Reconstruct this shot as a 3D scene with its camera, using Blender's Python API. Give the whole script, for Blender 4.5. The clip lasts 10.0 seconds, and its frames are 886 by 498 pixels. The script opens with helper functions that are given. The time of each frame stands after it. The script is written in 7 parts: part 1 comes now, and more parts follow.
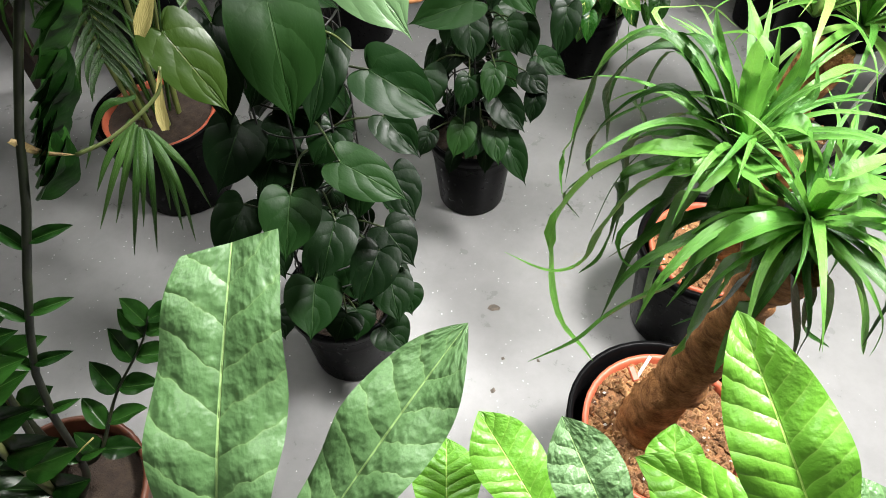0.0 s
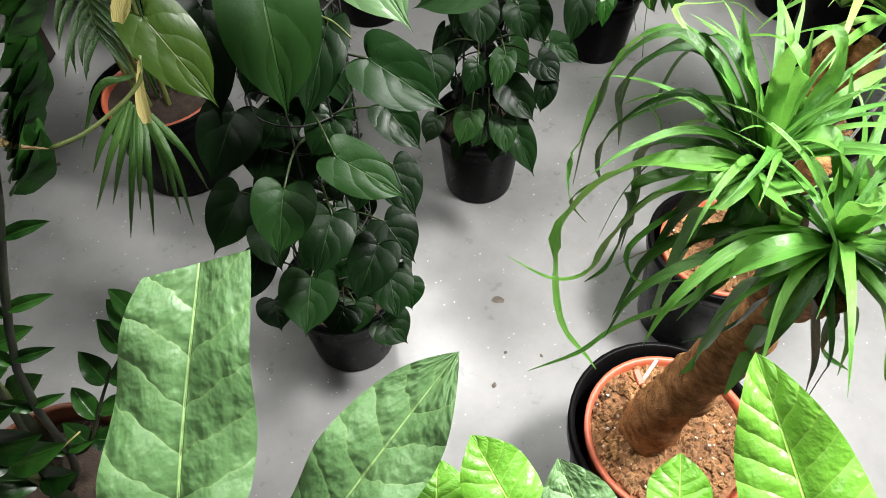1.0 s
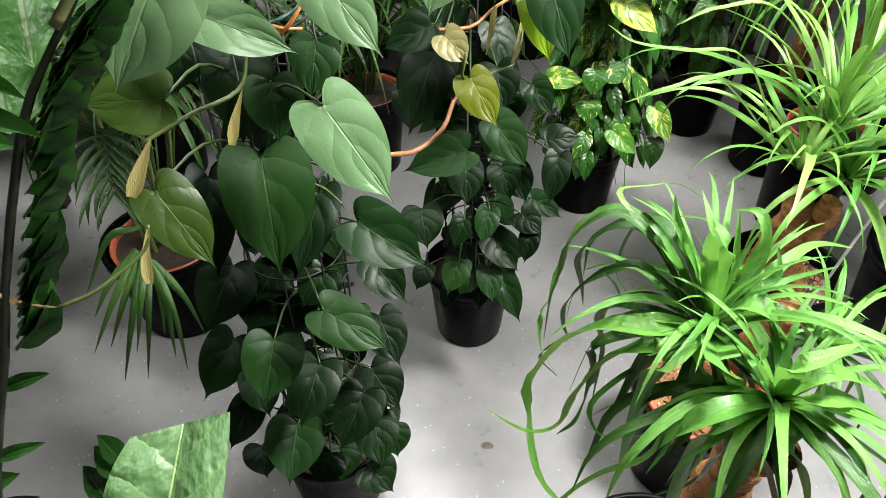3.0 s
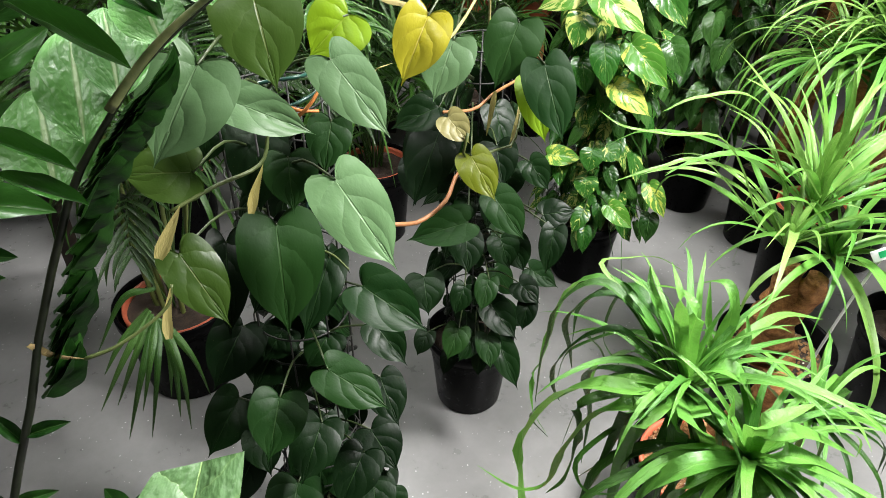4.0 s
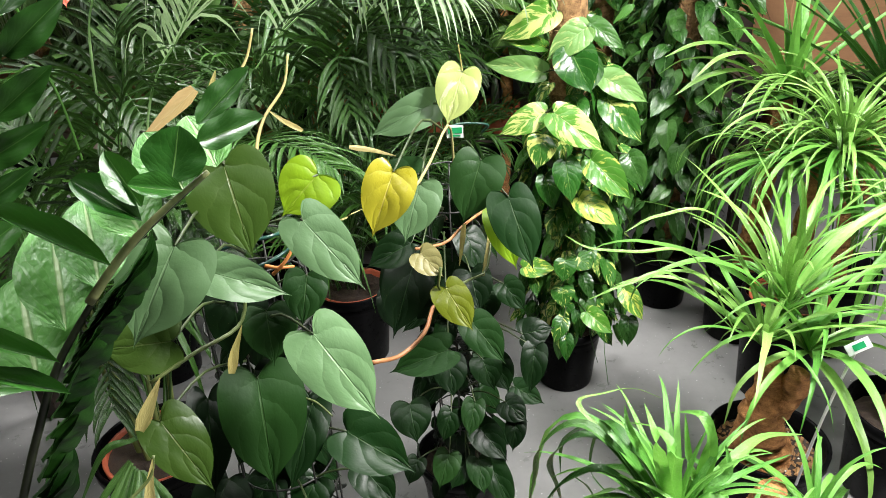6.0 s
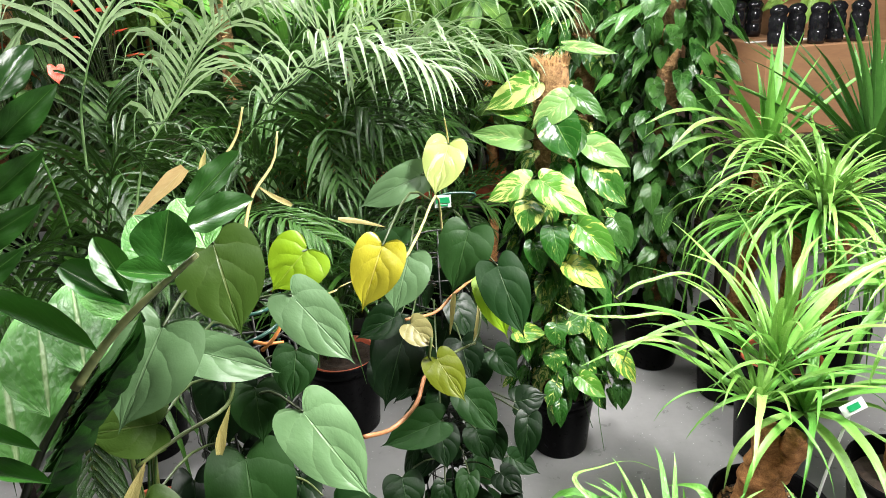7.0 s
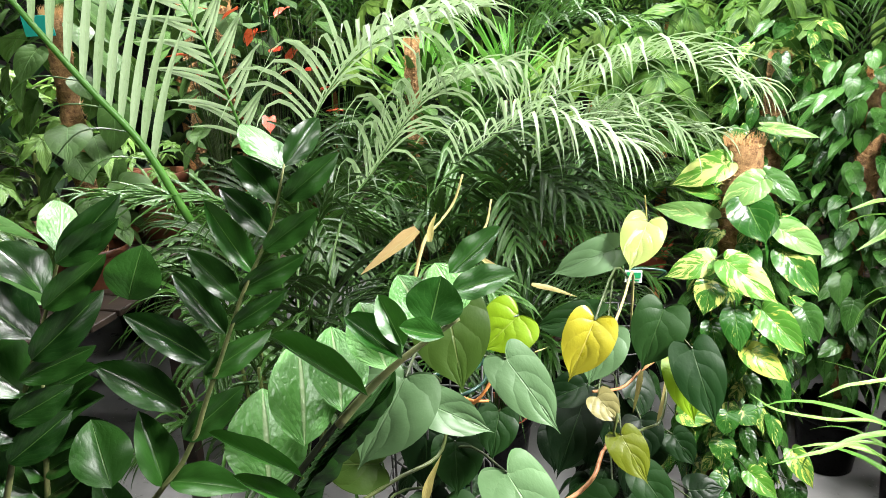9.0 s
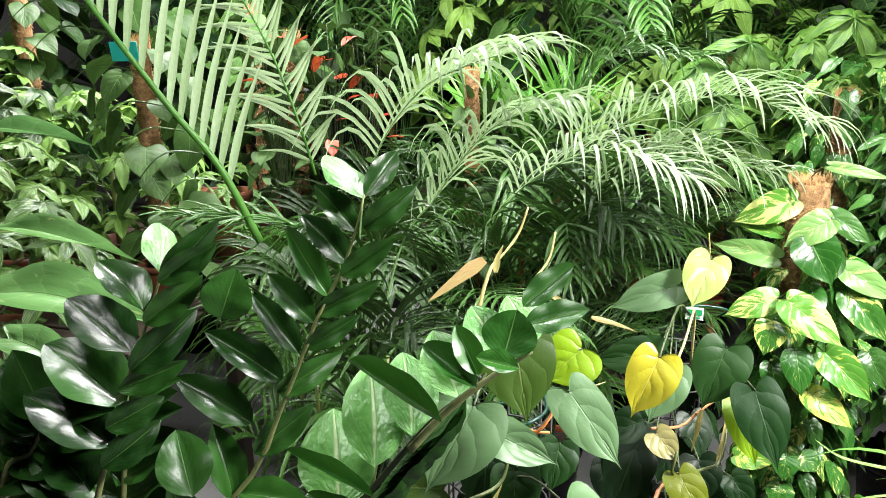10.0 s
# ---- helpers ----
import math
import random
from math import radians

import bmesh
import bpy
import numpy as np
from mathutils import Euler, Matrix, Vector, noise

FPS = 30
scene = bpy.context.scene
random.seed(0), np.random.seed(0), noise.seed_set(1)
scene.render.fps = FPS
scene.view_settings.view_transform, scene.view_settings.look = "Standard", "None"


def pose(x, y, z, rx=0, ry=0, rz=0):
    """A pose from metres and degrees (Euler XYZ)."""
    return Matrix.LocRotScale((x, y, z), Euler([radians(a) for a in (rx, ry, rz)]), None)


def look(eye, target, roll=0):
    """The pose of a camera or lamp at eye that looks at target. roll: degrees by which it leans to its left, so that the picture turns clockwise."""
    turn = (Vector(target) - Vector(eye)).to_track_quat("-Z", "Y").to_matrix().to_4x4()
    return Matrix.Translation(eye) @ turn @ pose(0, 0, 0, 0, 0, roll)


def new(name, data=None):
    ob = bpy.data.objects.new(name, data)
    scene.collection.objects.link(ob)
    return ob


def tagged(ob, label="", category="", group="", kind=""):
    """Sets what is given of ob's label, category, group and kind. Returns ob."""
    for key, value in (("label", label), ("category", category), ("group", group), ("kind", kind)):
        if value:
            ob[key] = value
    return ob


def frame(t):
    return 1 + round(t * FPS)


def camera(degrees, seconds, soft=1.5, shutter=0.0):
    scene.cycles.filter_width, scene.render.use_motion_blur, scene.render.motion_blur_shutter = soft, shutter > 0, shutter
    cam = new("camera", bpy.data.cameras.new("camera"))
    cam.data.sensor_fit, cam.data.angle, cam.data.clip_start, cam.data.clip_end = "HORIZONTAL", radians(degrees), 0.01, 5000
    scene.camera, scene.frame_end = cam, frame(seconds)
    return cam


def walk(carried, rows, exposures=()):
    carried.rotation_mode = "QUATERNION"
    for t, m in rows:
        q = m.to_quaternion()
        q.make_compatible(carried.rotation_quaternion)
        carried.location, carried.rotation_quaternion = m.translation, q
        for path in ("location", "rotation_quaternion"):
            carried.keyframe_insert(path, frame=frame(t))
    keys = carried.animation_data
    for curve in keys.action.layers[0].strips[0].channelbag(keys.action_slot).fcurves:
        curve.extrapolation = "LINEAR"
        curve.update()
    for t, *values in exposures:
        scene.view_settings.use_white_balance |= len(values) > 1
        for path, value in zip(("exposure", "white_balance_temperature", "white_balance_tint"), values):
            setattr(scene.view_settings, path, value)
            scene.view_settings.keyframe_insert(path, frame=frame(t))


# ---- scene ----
cam = camera(65.9, 10.0, soft=0.7)
PATH = [
    (0, (0.042, -0.012, 1.521), (-0.008, 1.24, -0.038), -1.4),
    (0.5, (0.049, 0.021, 1.509), (-0.019, 1.227, -0.085), -1.1),
    (1, (0.053, 0.042, 1.505), (-0.022, 1.24, -0.095), -1.0),
    (1.5, (0.058, 0.051, 1.51), (0.003, 1.331, -0.026), -0.6),
    (2, (0.068, 0.053, 1.519), (0.01, 1.425, 0.065), -0.8),
    (2.5, (0.074, 0.044, 1.535), (-0.001, 1.478, 0.142), -0.9),
    (2.7, (0.078, 0.036, 1.548), (-0.001, 1.494, 0.181), -0.8),
    (3.8, (0.087, -0.023, 1.592), (-0.028, 1.56, 0.374), 0.4),
    (4, (0.091, -0.033, 1.602), (-0.017, 1.584, 0.428), 0.4),
    (4.5, (0.097, -0.039, 1.623), (0.003, 1.634, 0.531), -0.3),
    (5, (0.099, -0.037, 1.64), (0.016, 1.68, 0.617), -0.2),
    (5.2, (0.101, -0.035, 1.645), (0.023, 1.695, 0.644), -0.2),
    (6.3, (0.105, -0.023, 1.667), (0.056, 1.775, 0.791), -3.9),
    (6.5, (0.107, -0.026, 1.67), (0.068, 1.791, 0.834), -4.0),
    (7, (0.104, -0.021, 1.675), (0.082, 1.829, 0.916), -3.7),
    (7.5, (0.09, -0.017, 1.678), (0.013, 1.845, 0.953), -5.8),
    (8, (0.065, -0.022, 1.686), (-0.077, 1.843, 0.979), -4.8),
    (8.5, (0.037, -0.04, 1.697), (-0.196, 1.837, 1.044), -3.2),
    (9, (0.001, -0.064, 1.715), (-0.414, 1.801, 1.125), -2.0),
    (9.5, (-0.011, -0.082, 1.726), (-0.521, 1.777, 1.19), -1.4),
    (10, (-0.023, -0.094, 1.732), (-0.573, 1.757, 1.213), -0.9),
]
walk(cam, [(t, look(eye, target, roll)) for t, eye, target, roll in PATH], [(0.0, -1.0), (2.5, -1.07), (5.0, -1.2), (7.0, -0.84), (8.5, -0.8), (10.0, -0.7)])

# world, sun, lamps
world = bpy.data.worlds.new("world")
scene.world = world
world.use_nodes = True
wn, wl = world.node_tree.nodes, world.node_tree.links
sky = wn.new("ShaderNodeTexSky")
sky.sky_type, sky.sun_disc = "NISHITA", False
sky.sun_elevation, sky.sun_rotation = radians(55), radians(20)
wn["Background"].inputs["Strength"].default_value = 0.08
wl.new(sky.outputs["Color"], wn["Background"].inputs["Color"])


def panel_lamp(x, y, z, sx, sy, watts):
    data = bpy.data.lights.new("panel_lamp", "AREA")
    data.shape, data.size, data.size_y, data.energy = "RECTANGLE", sx, sy, watts
    data.color = (1.0, 0.98, 0.965)
    ob = new("panel_lamp", data)
    ob.matrix_world = pose(x, y, z)
    return ob


# Unseen lamps: overhead ones assumed, front and low ones added to brighten leaves and floor
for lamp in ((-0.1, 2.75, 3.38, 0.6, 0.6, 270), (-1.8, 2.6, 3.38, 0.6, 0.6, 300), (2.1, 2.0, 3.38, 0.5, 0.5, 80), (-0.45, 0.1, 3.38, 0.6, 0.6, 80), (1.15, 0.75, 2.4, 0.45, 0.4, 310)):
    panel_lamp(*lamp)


# materials
def mat_new(name):
    m = bpy.data.materials.new(name)
    m.use_nodes = True
    n, l = m.node_tree.nodes, m.node_tree.links
    return m, n, l, n["Principled BSDF"]


def math_node(n, l, op, a, b=None, c=None):
    k = n.new("ShaderNodeMath")
    k.operation = op
    for i, v in enumerate((a, b, c)):
        if v is None:
            continue
        if isinstance(v, (int, float)):
            k.inputs[i].default_value = v
        else:
            l.new(v, k.inputs[i])
    return k.outputs[0]


def ramp(n, l, fac, stops):
    r = n.new("ShaderNodeValToRGB")
    while len(r.color_ramp.elements) < len(stops):
        r.color_ramp.elements.new(0.5)
    for e, (p, c) in zip(r.color_ramp.elements, stops):
        e.position, e.color = p, (*c, 1)
    l.new(fac, r.inputs[0])
    return r.outputs[0]


def noise_node(n, l, vec, scale, detail=4.0, rough=0.55):
    k = n.new("ShaderNodeTexNoise")
    k.inputs["Scale"].default_value, k.inputs["Detail"].default_value, k.inputs["Roughness"].default_value = scale, detail, rough
    if vec is not None:
        l.new(vec, k.inputs["Vector"])
    return k.outputs[0]


def mix_col(n, l, fac, a, b):
    k = n.new("ShaderNodeMix")
    k.data_type = "RGBA"
    for sock, v in ((k.inputs[0], fac), (k.inputs[6], a), (k.inputs[7], b)):
        if isinstance(v, (int, float)):
            sock.default_value = v
        elif isinstance(v, tuple):
            sock.default_value = (*v, 1)
        else:
            l.new(v, sock)
    return k.outputs[2]


def bump_to(n, l, bsdf, height, strength, dist):
    b = n.new("ShaderNodeBump")
    b.inputs["Strength"].default_value, b.inputs["Distance"].default_value = strength, dist
    l.new(height, b.inputs["Height"])
    l.new(b.outputs[0], bsdf.inputs["Normal"])


def leaf_material(name, dark, light, vein, rough=0.35, veins=7.0, slope=0.55, quilt=0.6, rib=0.035, glow=0.25, splash=None, splash_at=0.55, rib_mix=0.6, vein_mix=0.25, coat=0.0, warp=0.4, spec=0.4, pucker=0.0, aspect=1.4, relief=0.004):
    """A leaf: UV x runs across (0.5 is the midrib), UV y from base to tip."""
    m, n, l, p = mat_new(name)
    uv = n.new("ShaderNodeUVMap").outputs[0]
    sep = n.new("ShaderNodeSeparateXYZ")
    l.new(uv, sep.inputs[0])
    across = math_node(n, l, "ABSOLUTE", math_node(n, l, "MULTIPLY_ADD", sep.outputs[0], 2.0, -1.0))
    along = sep.outputs[1]
    info = n.new("ShaderNodeObjectInfo")
    rnd = info.outputs["Random"]
    coords = n.new("ShaderNodeCombineXYZ")
    l.new(sep.outputs[0], coords.inputs[0])
    l.new(math_node(n, l, "MULTIPLY", along, aspect), coords.inputs[1])
    l.new(math_node(n, l, "MULTIPLY", rnd, 37.0), coords.inputs[2])
    cloud = noise_node(n, l, coords.outputs[0], 3.0, 4.0)
    fine = noise_node(n, l, coords.outputs[0], 38.0, 3.0)
    # lateral veins run forward from the midrib
    phase = math_node(n, l, "MULTIPLY", math_node(n, l, "SUBTRACT", along, math_node(n, l, "MULTIPLY", math_node(n, l, "POWER", across, 0.8), slope)), veins)
    phase = math_node(n, l, "ADD", phase, math_node(n, l, "MULTIPLY_ADD", noise_node(n, l, coords.outputs[0], 4.5, 2.0), warp * 4, -warp * 2))
    saw = math_node(n, l, "ABSOLUTE", math_node(n, l, "MULTIPLY_ADD", math_node(n, l, "FRACT", math_node(n, l, "ADD", phase, 20.0)), 2.0, -1.0))
    vein_line = math_node(n, l, "POWER", saw, 14.0)
    ribm = n.new("ShaderNodeMapRange")
    ribm.interpolation_type = "SMOOTHSTEP"
    for i, v in ((1, rib), (2, rib * 0.3), (3, 0.0), (4, 1.0)):
        ribm.inputs[i].default_value = v
    l.new(across, ribm.inputs[0])
    tone = math_node(n, l, "ADD", math_node(n, l, "MULTIPLY", rnd, 0.5), math_node(n, l, "MULTIPLY", cloud, 0.5))
    # low dark stops also carry shade between leaves in the colour
    col = ramp(n, l, tone, ((0.2, dark), (0.8, light)))
    if splash:
        streak = n.new("ShaderNodeCombineXYZ")
        l.new(math_node(n, l, "MULTIPLY", sep.outputs[0], 1.3), streak.inputs[0])
        l.new(math_node(n, l, "MULTIPLY", phase, 0.62), streak.inputs[1])
        l.new(math_node(n, l, "MULTIPLY", rnd, 91.0), streak.inputs[2])
        s = noise_node(n, l, streak.outputs[0], 1.9, 5.0, 0.65)
        s2 = math_node(n, l, "ADD", s, math_node(n, l, "MULTIPLY_ADD", rnd, 0.16, -0.08))
        f = n.new("ShaderNodeMapRange")
        for i, v in ((1, splash_at), (2, splash_at + 0.05), (3, 0.0), (4, 1.0)):
            f.inputs[i].default_value = v
        l.new(s2, f.inputs[0])
        col = mix_col(n, l, f.outputs[0], col, splash)
    col = mix_col(n, l, math_node(n, l, "MULTIPLY", vein_line, vein_mix), col, vein)
    col = mix_col(n, l, math_node(n, l, "MULTIPLY", ribm.outputs[0], rib_mix), col, vein)
    spot = math_node(n, l, "GREATER_THAN", fine, 0.735)
    col = mix_col(n, l, math_node(n, l, "MULTIPLY", spot, 0.2), col, (0.25, 0.19, 0.08))
    l.new(col, p.inputs["Base Color"])
    l.new(math_node(n, l, "MULTIPLY_ADD", cloud, 0.22, rough - 0.1), p.inputs["Roughness"])
    p.inputs["Specular IOR Level"].default_value = spec
    p.inputs["Coat Weight"].default_value = coat
    p.inputs["Coat Roughness"].default_value = 0.22
    h = math_node(n, l, "ADD", math_node(n, l, "MULTIPLY", math_node(n, l, "POWER", saw, 2.0), -quilt), math_node(n, l, "MULTIPLY", ribm.outputs[0], -0.6))
    h = math_node(n, l, "ADD", h, math_node(n, l, "MULTIPLY", cloud, 0.9))
    h = math_node(n, l, "ADD", h, math_node(n, l, "MULTIPLY", fine, 0.1))
    if pucker:
        h = math_node(n, l, "ADD", h, math_node(n, l, "MULTIPLY", noise_node(n, l, coords.outputs[0], 9.0, 1.5), pucker))
    bump_to(n, l, p, h, 0.6, relief)
    tr = n.new("ShaderNodeBsdfTranslucent")
    l.new(mix_col(n, l, 0.45 * glow, col, (0.3, 0.55, 0.06)), tr.inputs["Color"])
    mixer = n.new("ShaderNodeMixShader")
    mixer.inputs[0].default_value = glow
    l.new(p.outputs[0], mixer.inputs[1])
    l.new(tr.outputs[0], mixer.inputs[2])
    l.new(mixer.outputs[0], n["Material Output"].inputs["Surface"])
    return m


HEART = dict(veins=4.5, slope=0.42, warp=0.12, relief=0.0018, quilt=0.75, vein_mix=0.07)
# Near-black tone: shade on inner and lower leaves is put in the colour.
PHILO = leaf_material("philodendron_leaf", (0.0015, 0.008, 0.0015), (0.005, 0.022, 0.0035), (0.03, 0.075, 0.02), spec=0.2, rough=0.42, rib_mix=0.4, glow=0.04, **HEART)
# Lighter copy for the better-lit leaves of the same plants.
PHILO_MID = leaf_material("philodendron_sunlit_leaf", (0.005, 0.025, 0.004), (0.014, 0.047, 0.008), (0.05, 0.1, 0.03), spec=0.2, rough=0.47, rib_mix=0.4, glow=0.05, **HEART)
PALM_MID = leaf_material("drooping_palm_leaflet", (0.015, 0.065, 0.008), (0.09, 0.2, 0.04), (0.12, 0.22, 0.07), rough=0.35, veins=1.0, quilt=0.0, glow=0.12, vein_mix=0.0, spec=0.6, aspect=9.0)
# The next two put the sheen of upper leaves into a paler base.
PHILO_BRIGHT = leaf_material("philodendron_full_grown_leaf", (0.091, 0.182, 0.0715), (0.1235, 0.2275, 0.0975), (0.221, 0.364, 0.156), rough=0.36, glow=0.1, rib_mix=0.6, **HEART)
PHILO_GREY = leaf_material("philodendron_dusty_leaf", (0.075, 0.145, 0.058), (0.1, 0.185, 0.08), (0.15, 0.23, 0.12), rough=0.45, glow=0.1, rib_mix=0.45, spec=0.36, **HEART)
PHILO_OLIVE = leaf_material("philodendron_olive_leaf", (0.03, 0.065, 0.008), (0.06, 0.11, 0.018), (0.13, 0.16, 0.05), rough=0.38, glow=0.2, **HEART)
PHILO_LIME = leaf_material("philodendron_lime_leaf", (0.16, 0.29, 0.006), (0.21, 0.35, 0.01), (0.3, 0.42, 0.05), rough=0.4, glow=0.3, **HEART)
PHILO_YELLOW = leaf_material("philodendron_yellowing_leaf", (0.09, 0.12, 0.006), (0.15, 0.165, 0.012), (0.22, 0.23, 0.04), rough=0.34, glow=0.2, **HEART)
PHILO_TAN = leaf_material("philodendron_tan_leaf", (0.26, 0.24, 0.09), (0.36, 0.32, 0.13), (0.42, 0.38, 0.18), rough=0.42, glow=0.25, **HEART)
PHILO_CREAM = leaf_material("philodendron_cream_leaf", (0.4, 0.48, 0.14), (0.5, 0.56, 0.22), (0.65, 0.754, 0.26), rough=0.32, glow=0.25, splash=(0.62, 0.64, 0.36), splash_at=0.5, spec=0.6, **HEART)
PHILO_GOLD = leaf_material("philodendron_golden_leaf", (0.34, 0.3, 0.015), (0.41, 0.375, 0.03), (0.6, 0.5, 0.14), rough=0.3, glow=0.18, spec=0.7, **HEART)
SHEATH = leaf_material("leaf_sheath", (0.34, 0.28, 0.09), (0.5, 0.42, 0.17), (0.6, 0.5, 0.24), rough=0.5, quilt=0.1, glow=0.3)
PINK_SHEATH = leaf_material("young_leaf_sheath", (0.5, 0.28, 0.12), (0.62, 0.44, 0.22), (0.66, 0.55, 0.34), rough=0.5, quilt=0.1, glow=0.35)
POTHOS = leaf_material("variegated_pothos_leaf", (0.014, 0.075, 0.009), (0.05, 0.17, 0.025), (0.184, 0.345, 0.0805), rough=0.26, veins=7.0, slope=0.3, warp=0.15, quilt=0.22, splash=(0.5, 0.56, 0.15), splash_at=0.57, glow=0.1, spec=0.4)
POTHOS_CREAM = leaf_material("cream_pothos_leaf", (0.07, 0.23, 0.02), (0.11, 0.3, 0.035), (0.5, 0.6, 0.25), rough=0.3, veins=7.0, slope=0.3, warp=0.15, quilt=0.22, splash=(0.58, 0.65, 0.21), splash_at=0.53, glow=0.18, spec=0.45)
POTHOS_YELLOW = leaf_material("yellow_pothos_leaf", (0.065, 0.208, 0.0234), (0.104, 0.286, 0.039), (0.52, 0.65, 0.26), rough=0.3, veins=7.0, slope=0.3, warp=0.15, quilt=0.22, splash=(0.55, 0.6, 0.11), splash_at=0.52, glow=0.18, spec=0.35)
POTHOS_PALE = leaf_material("pale_green_pothos_leaf", (0.115, 0.253, 0.0575), (0.1725, 0.3335, 0.092), (0.276, 0.46, 0.161), rough=0.32, veins=7.0, slope=0.3, warp=0.15, quilt=0.35, glow=0.12, spec=0.5, splash=(0.4, 0.5, 0.18), splash_at=0.6)
# Dark ramp end stands in for shaded gaps among far leaves.
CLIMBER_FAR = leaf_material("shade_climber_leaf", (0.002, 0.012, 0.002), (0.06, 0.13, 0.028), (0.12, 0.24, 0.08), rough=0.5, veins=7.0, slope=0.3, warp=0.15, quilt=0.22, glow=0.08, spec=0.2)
PALE_BROAD = leaf_material("pale_broad_leaf", (0.09, 0.22, 0.06), (0.14, 0.3, 0.09), (0.3, 0.45, 0.2), rough=0.36, veins=7.0, slope=0.0, warp=0.15, quilt=0.4, glow=0.15, splash=(0.45, 0.52, 0.2), splash_at=0.66)
POTHOS_GREEN = leaf_material("green_pothos_leaf", (0.004, 0.026, 0.003), (0.06, 0.17, 0.03), (0.14, 0.28, 0.09), rough=0.28, veins=7.0, slope=0.3, warp=0.15, quilt=0.22, glow=0.1, spec=0.4)
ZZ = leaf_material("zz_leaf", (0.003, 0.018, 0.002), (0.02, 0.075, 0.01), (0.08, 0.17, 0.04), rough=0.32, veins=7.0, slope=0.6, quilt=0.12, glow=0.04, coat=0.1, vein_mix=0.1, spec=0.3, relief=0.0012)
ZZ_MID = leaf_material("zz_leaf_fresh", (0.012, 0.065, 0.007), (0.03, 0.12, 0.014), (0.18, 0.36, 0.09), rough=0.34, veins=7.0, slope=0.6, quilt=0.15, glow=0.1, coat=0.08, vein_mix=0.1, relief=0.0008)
# Pale base carries the glossy sheen of the broad leaves.
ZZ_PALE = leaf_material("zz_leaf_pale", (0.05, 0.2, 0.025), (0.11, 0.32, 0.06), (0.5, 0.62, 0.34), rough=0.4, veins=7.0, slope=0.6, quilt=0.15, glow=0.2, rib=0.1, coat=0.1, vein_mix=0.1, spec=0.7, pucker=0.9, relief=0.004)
BIGLEAF = leaf_material("wrinkled_pale_leaf", (0.085, 0.18, 0.062), (0.135, 0.25, 0.1), (0.32, 0.5, 0.18), rough=0.42, veins=9.0, slope=0.12, quilt=0.6, glow=0.14, rib=0.03, rib_mix=0.9, vein_mix=0.2, warp=0.14, pucker=1.3, aspect=2.4, relief=0.005, spec=0.4)
BIGLEAF_LIME = leaf_material("wrinkled_lime_leaf", (0.11, 0.31, 0.025), (0.155, 0.39, 0.04), (0.52, 0.8, 0.182), rough=0.36, veins=11.0, slope=0.14, quilt=0.6, glow=0.22, rib=0.03, rib_mix=0.8, vein_mix=0.22, warp=0.1, pucker=0.6, aspect=2.6, relief=0.0035)
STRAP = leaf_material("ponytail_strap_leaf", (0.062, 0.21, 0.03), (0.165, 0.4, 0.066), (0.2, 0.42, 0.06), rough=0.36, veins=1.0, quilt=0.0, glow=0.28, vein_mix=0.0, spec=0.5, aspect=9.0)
# Darker strap tone for trailing and lower leaves.
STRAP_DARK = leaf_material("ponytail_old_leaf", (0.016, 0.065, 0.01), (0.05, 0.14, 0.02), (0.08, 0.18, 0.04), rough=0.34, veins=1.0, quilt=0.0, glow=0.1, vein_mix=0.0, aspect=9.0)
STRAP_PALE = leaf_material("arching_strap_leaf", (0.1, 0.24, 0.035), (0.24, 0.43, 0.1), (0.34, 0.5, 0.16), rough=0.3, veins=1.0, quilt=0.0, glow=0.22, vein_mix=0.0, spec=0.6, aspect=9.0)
# The near-black ramp end puts shade among inner fronds into the colour.
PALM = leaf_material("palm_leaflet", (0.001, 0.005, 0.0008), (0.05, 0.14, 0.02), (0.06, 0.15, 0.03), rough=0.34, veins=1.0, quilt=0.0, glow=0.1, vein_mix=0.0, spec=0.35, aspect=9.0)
# Whitish base stands in for the sheen on upper fronds.
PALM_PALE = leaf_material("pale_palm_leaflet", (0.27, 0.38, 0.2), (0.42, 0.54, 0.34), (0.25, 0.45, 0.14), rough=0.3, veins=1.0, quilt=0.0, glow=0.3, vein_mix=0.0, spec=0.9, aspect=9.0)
YUCCA = leaf_material("yucca_leaf", (0.008, 0.045, 0.006), (0.06, 0.16, 0.03), (0.1, 0.17, 0.07), rough=0.36, veins=1.0, quilt=0.0, glow=0.08, vein_mix=0.0, spec=0.4, aspect=9.0)
UMBRELLA = leaf_material("umbrella_leaf", (0.005, 0.03, 0.003), (0.2, 0.38, 0.07), (0.26, 0.4, 0.18), rough=0.34, veins=7.0, quilt=0.4, glow=0.14, spec=0.5)
PACHIRA = leaf_material("money_tree_leaf", (0.02, 0.08, 0.008), (0.27, 0.45, 0.08), (0.3, 0.46, 0.14), rough=0.42, veins=7.0, quilt=0.5, glow=0.2, spec=0.3, vein_mix=0.12)
RED_FLOWER = leaf_material("red_spathe", (0.42, 0.03, 0.015), (0.55, 0.07, 0.03), (0.6, 0.1, 0.06), rough=0.3, quilt=0.3, glow=0.15)


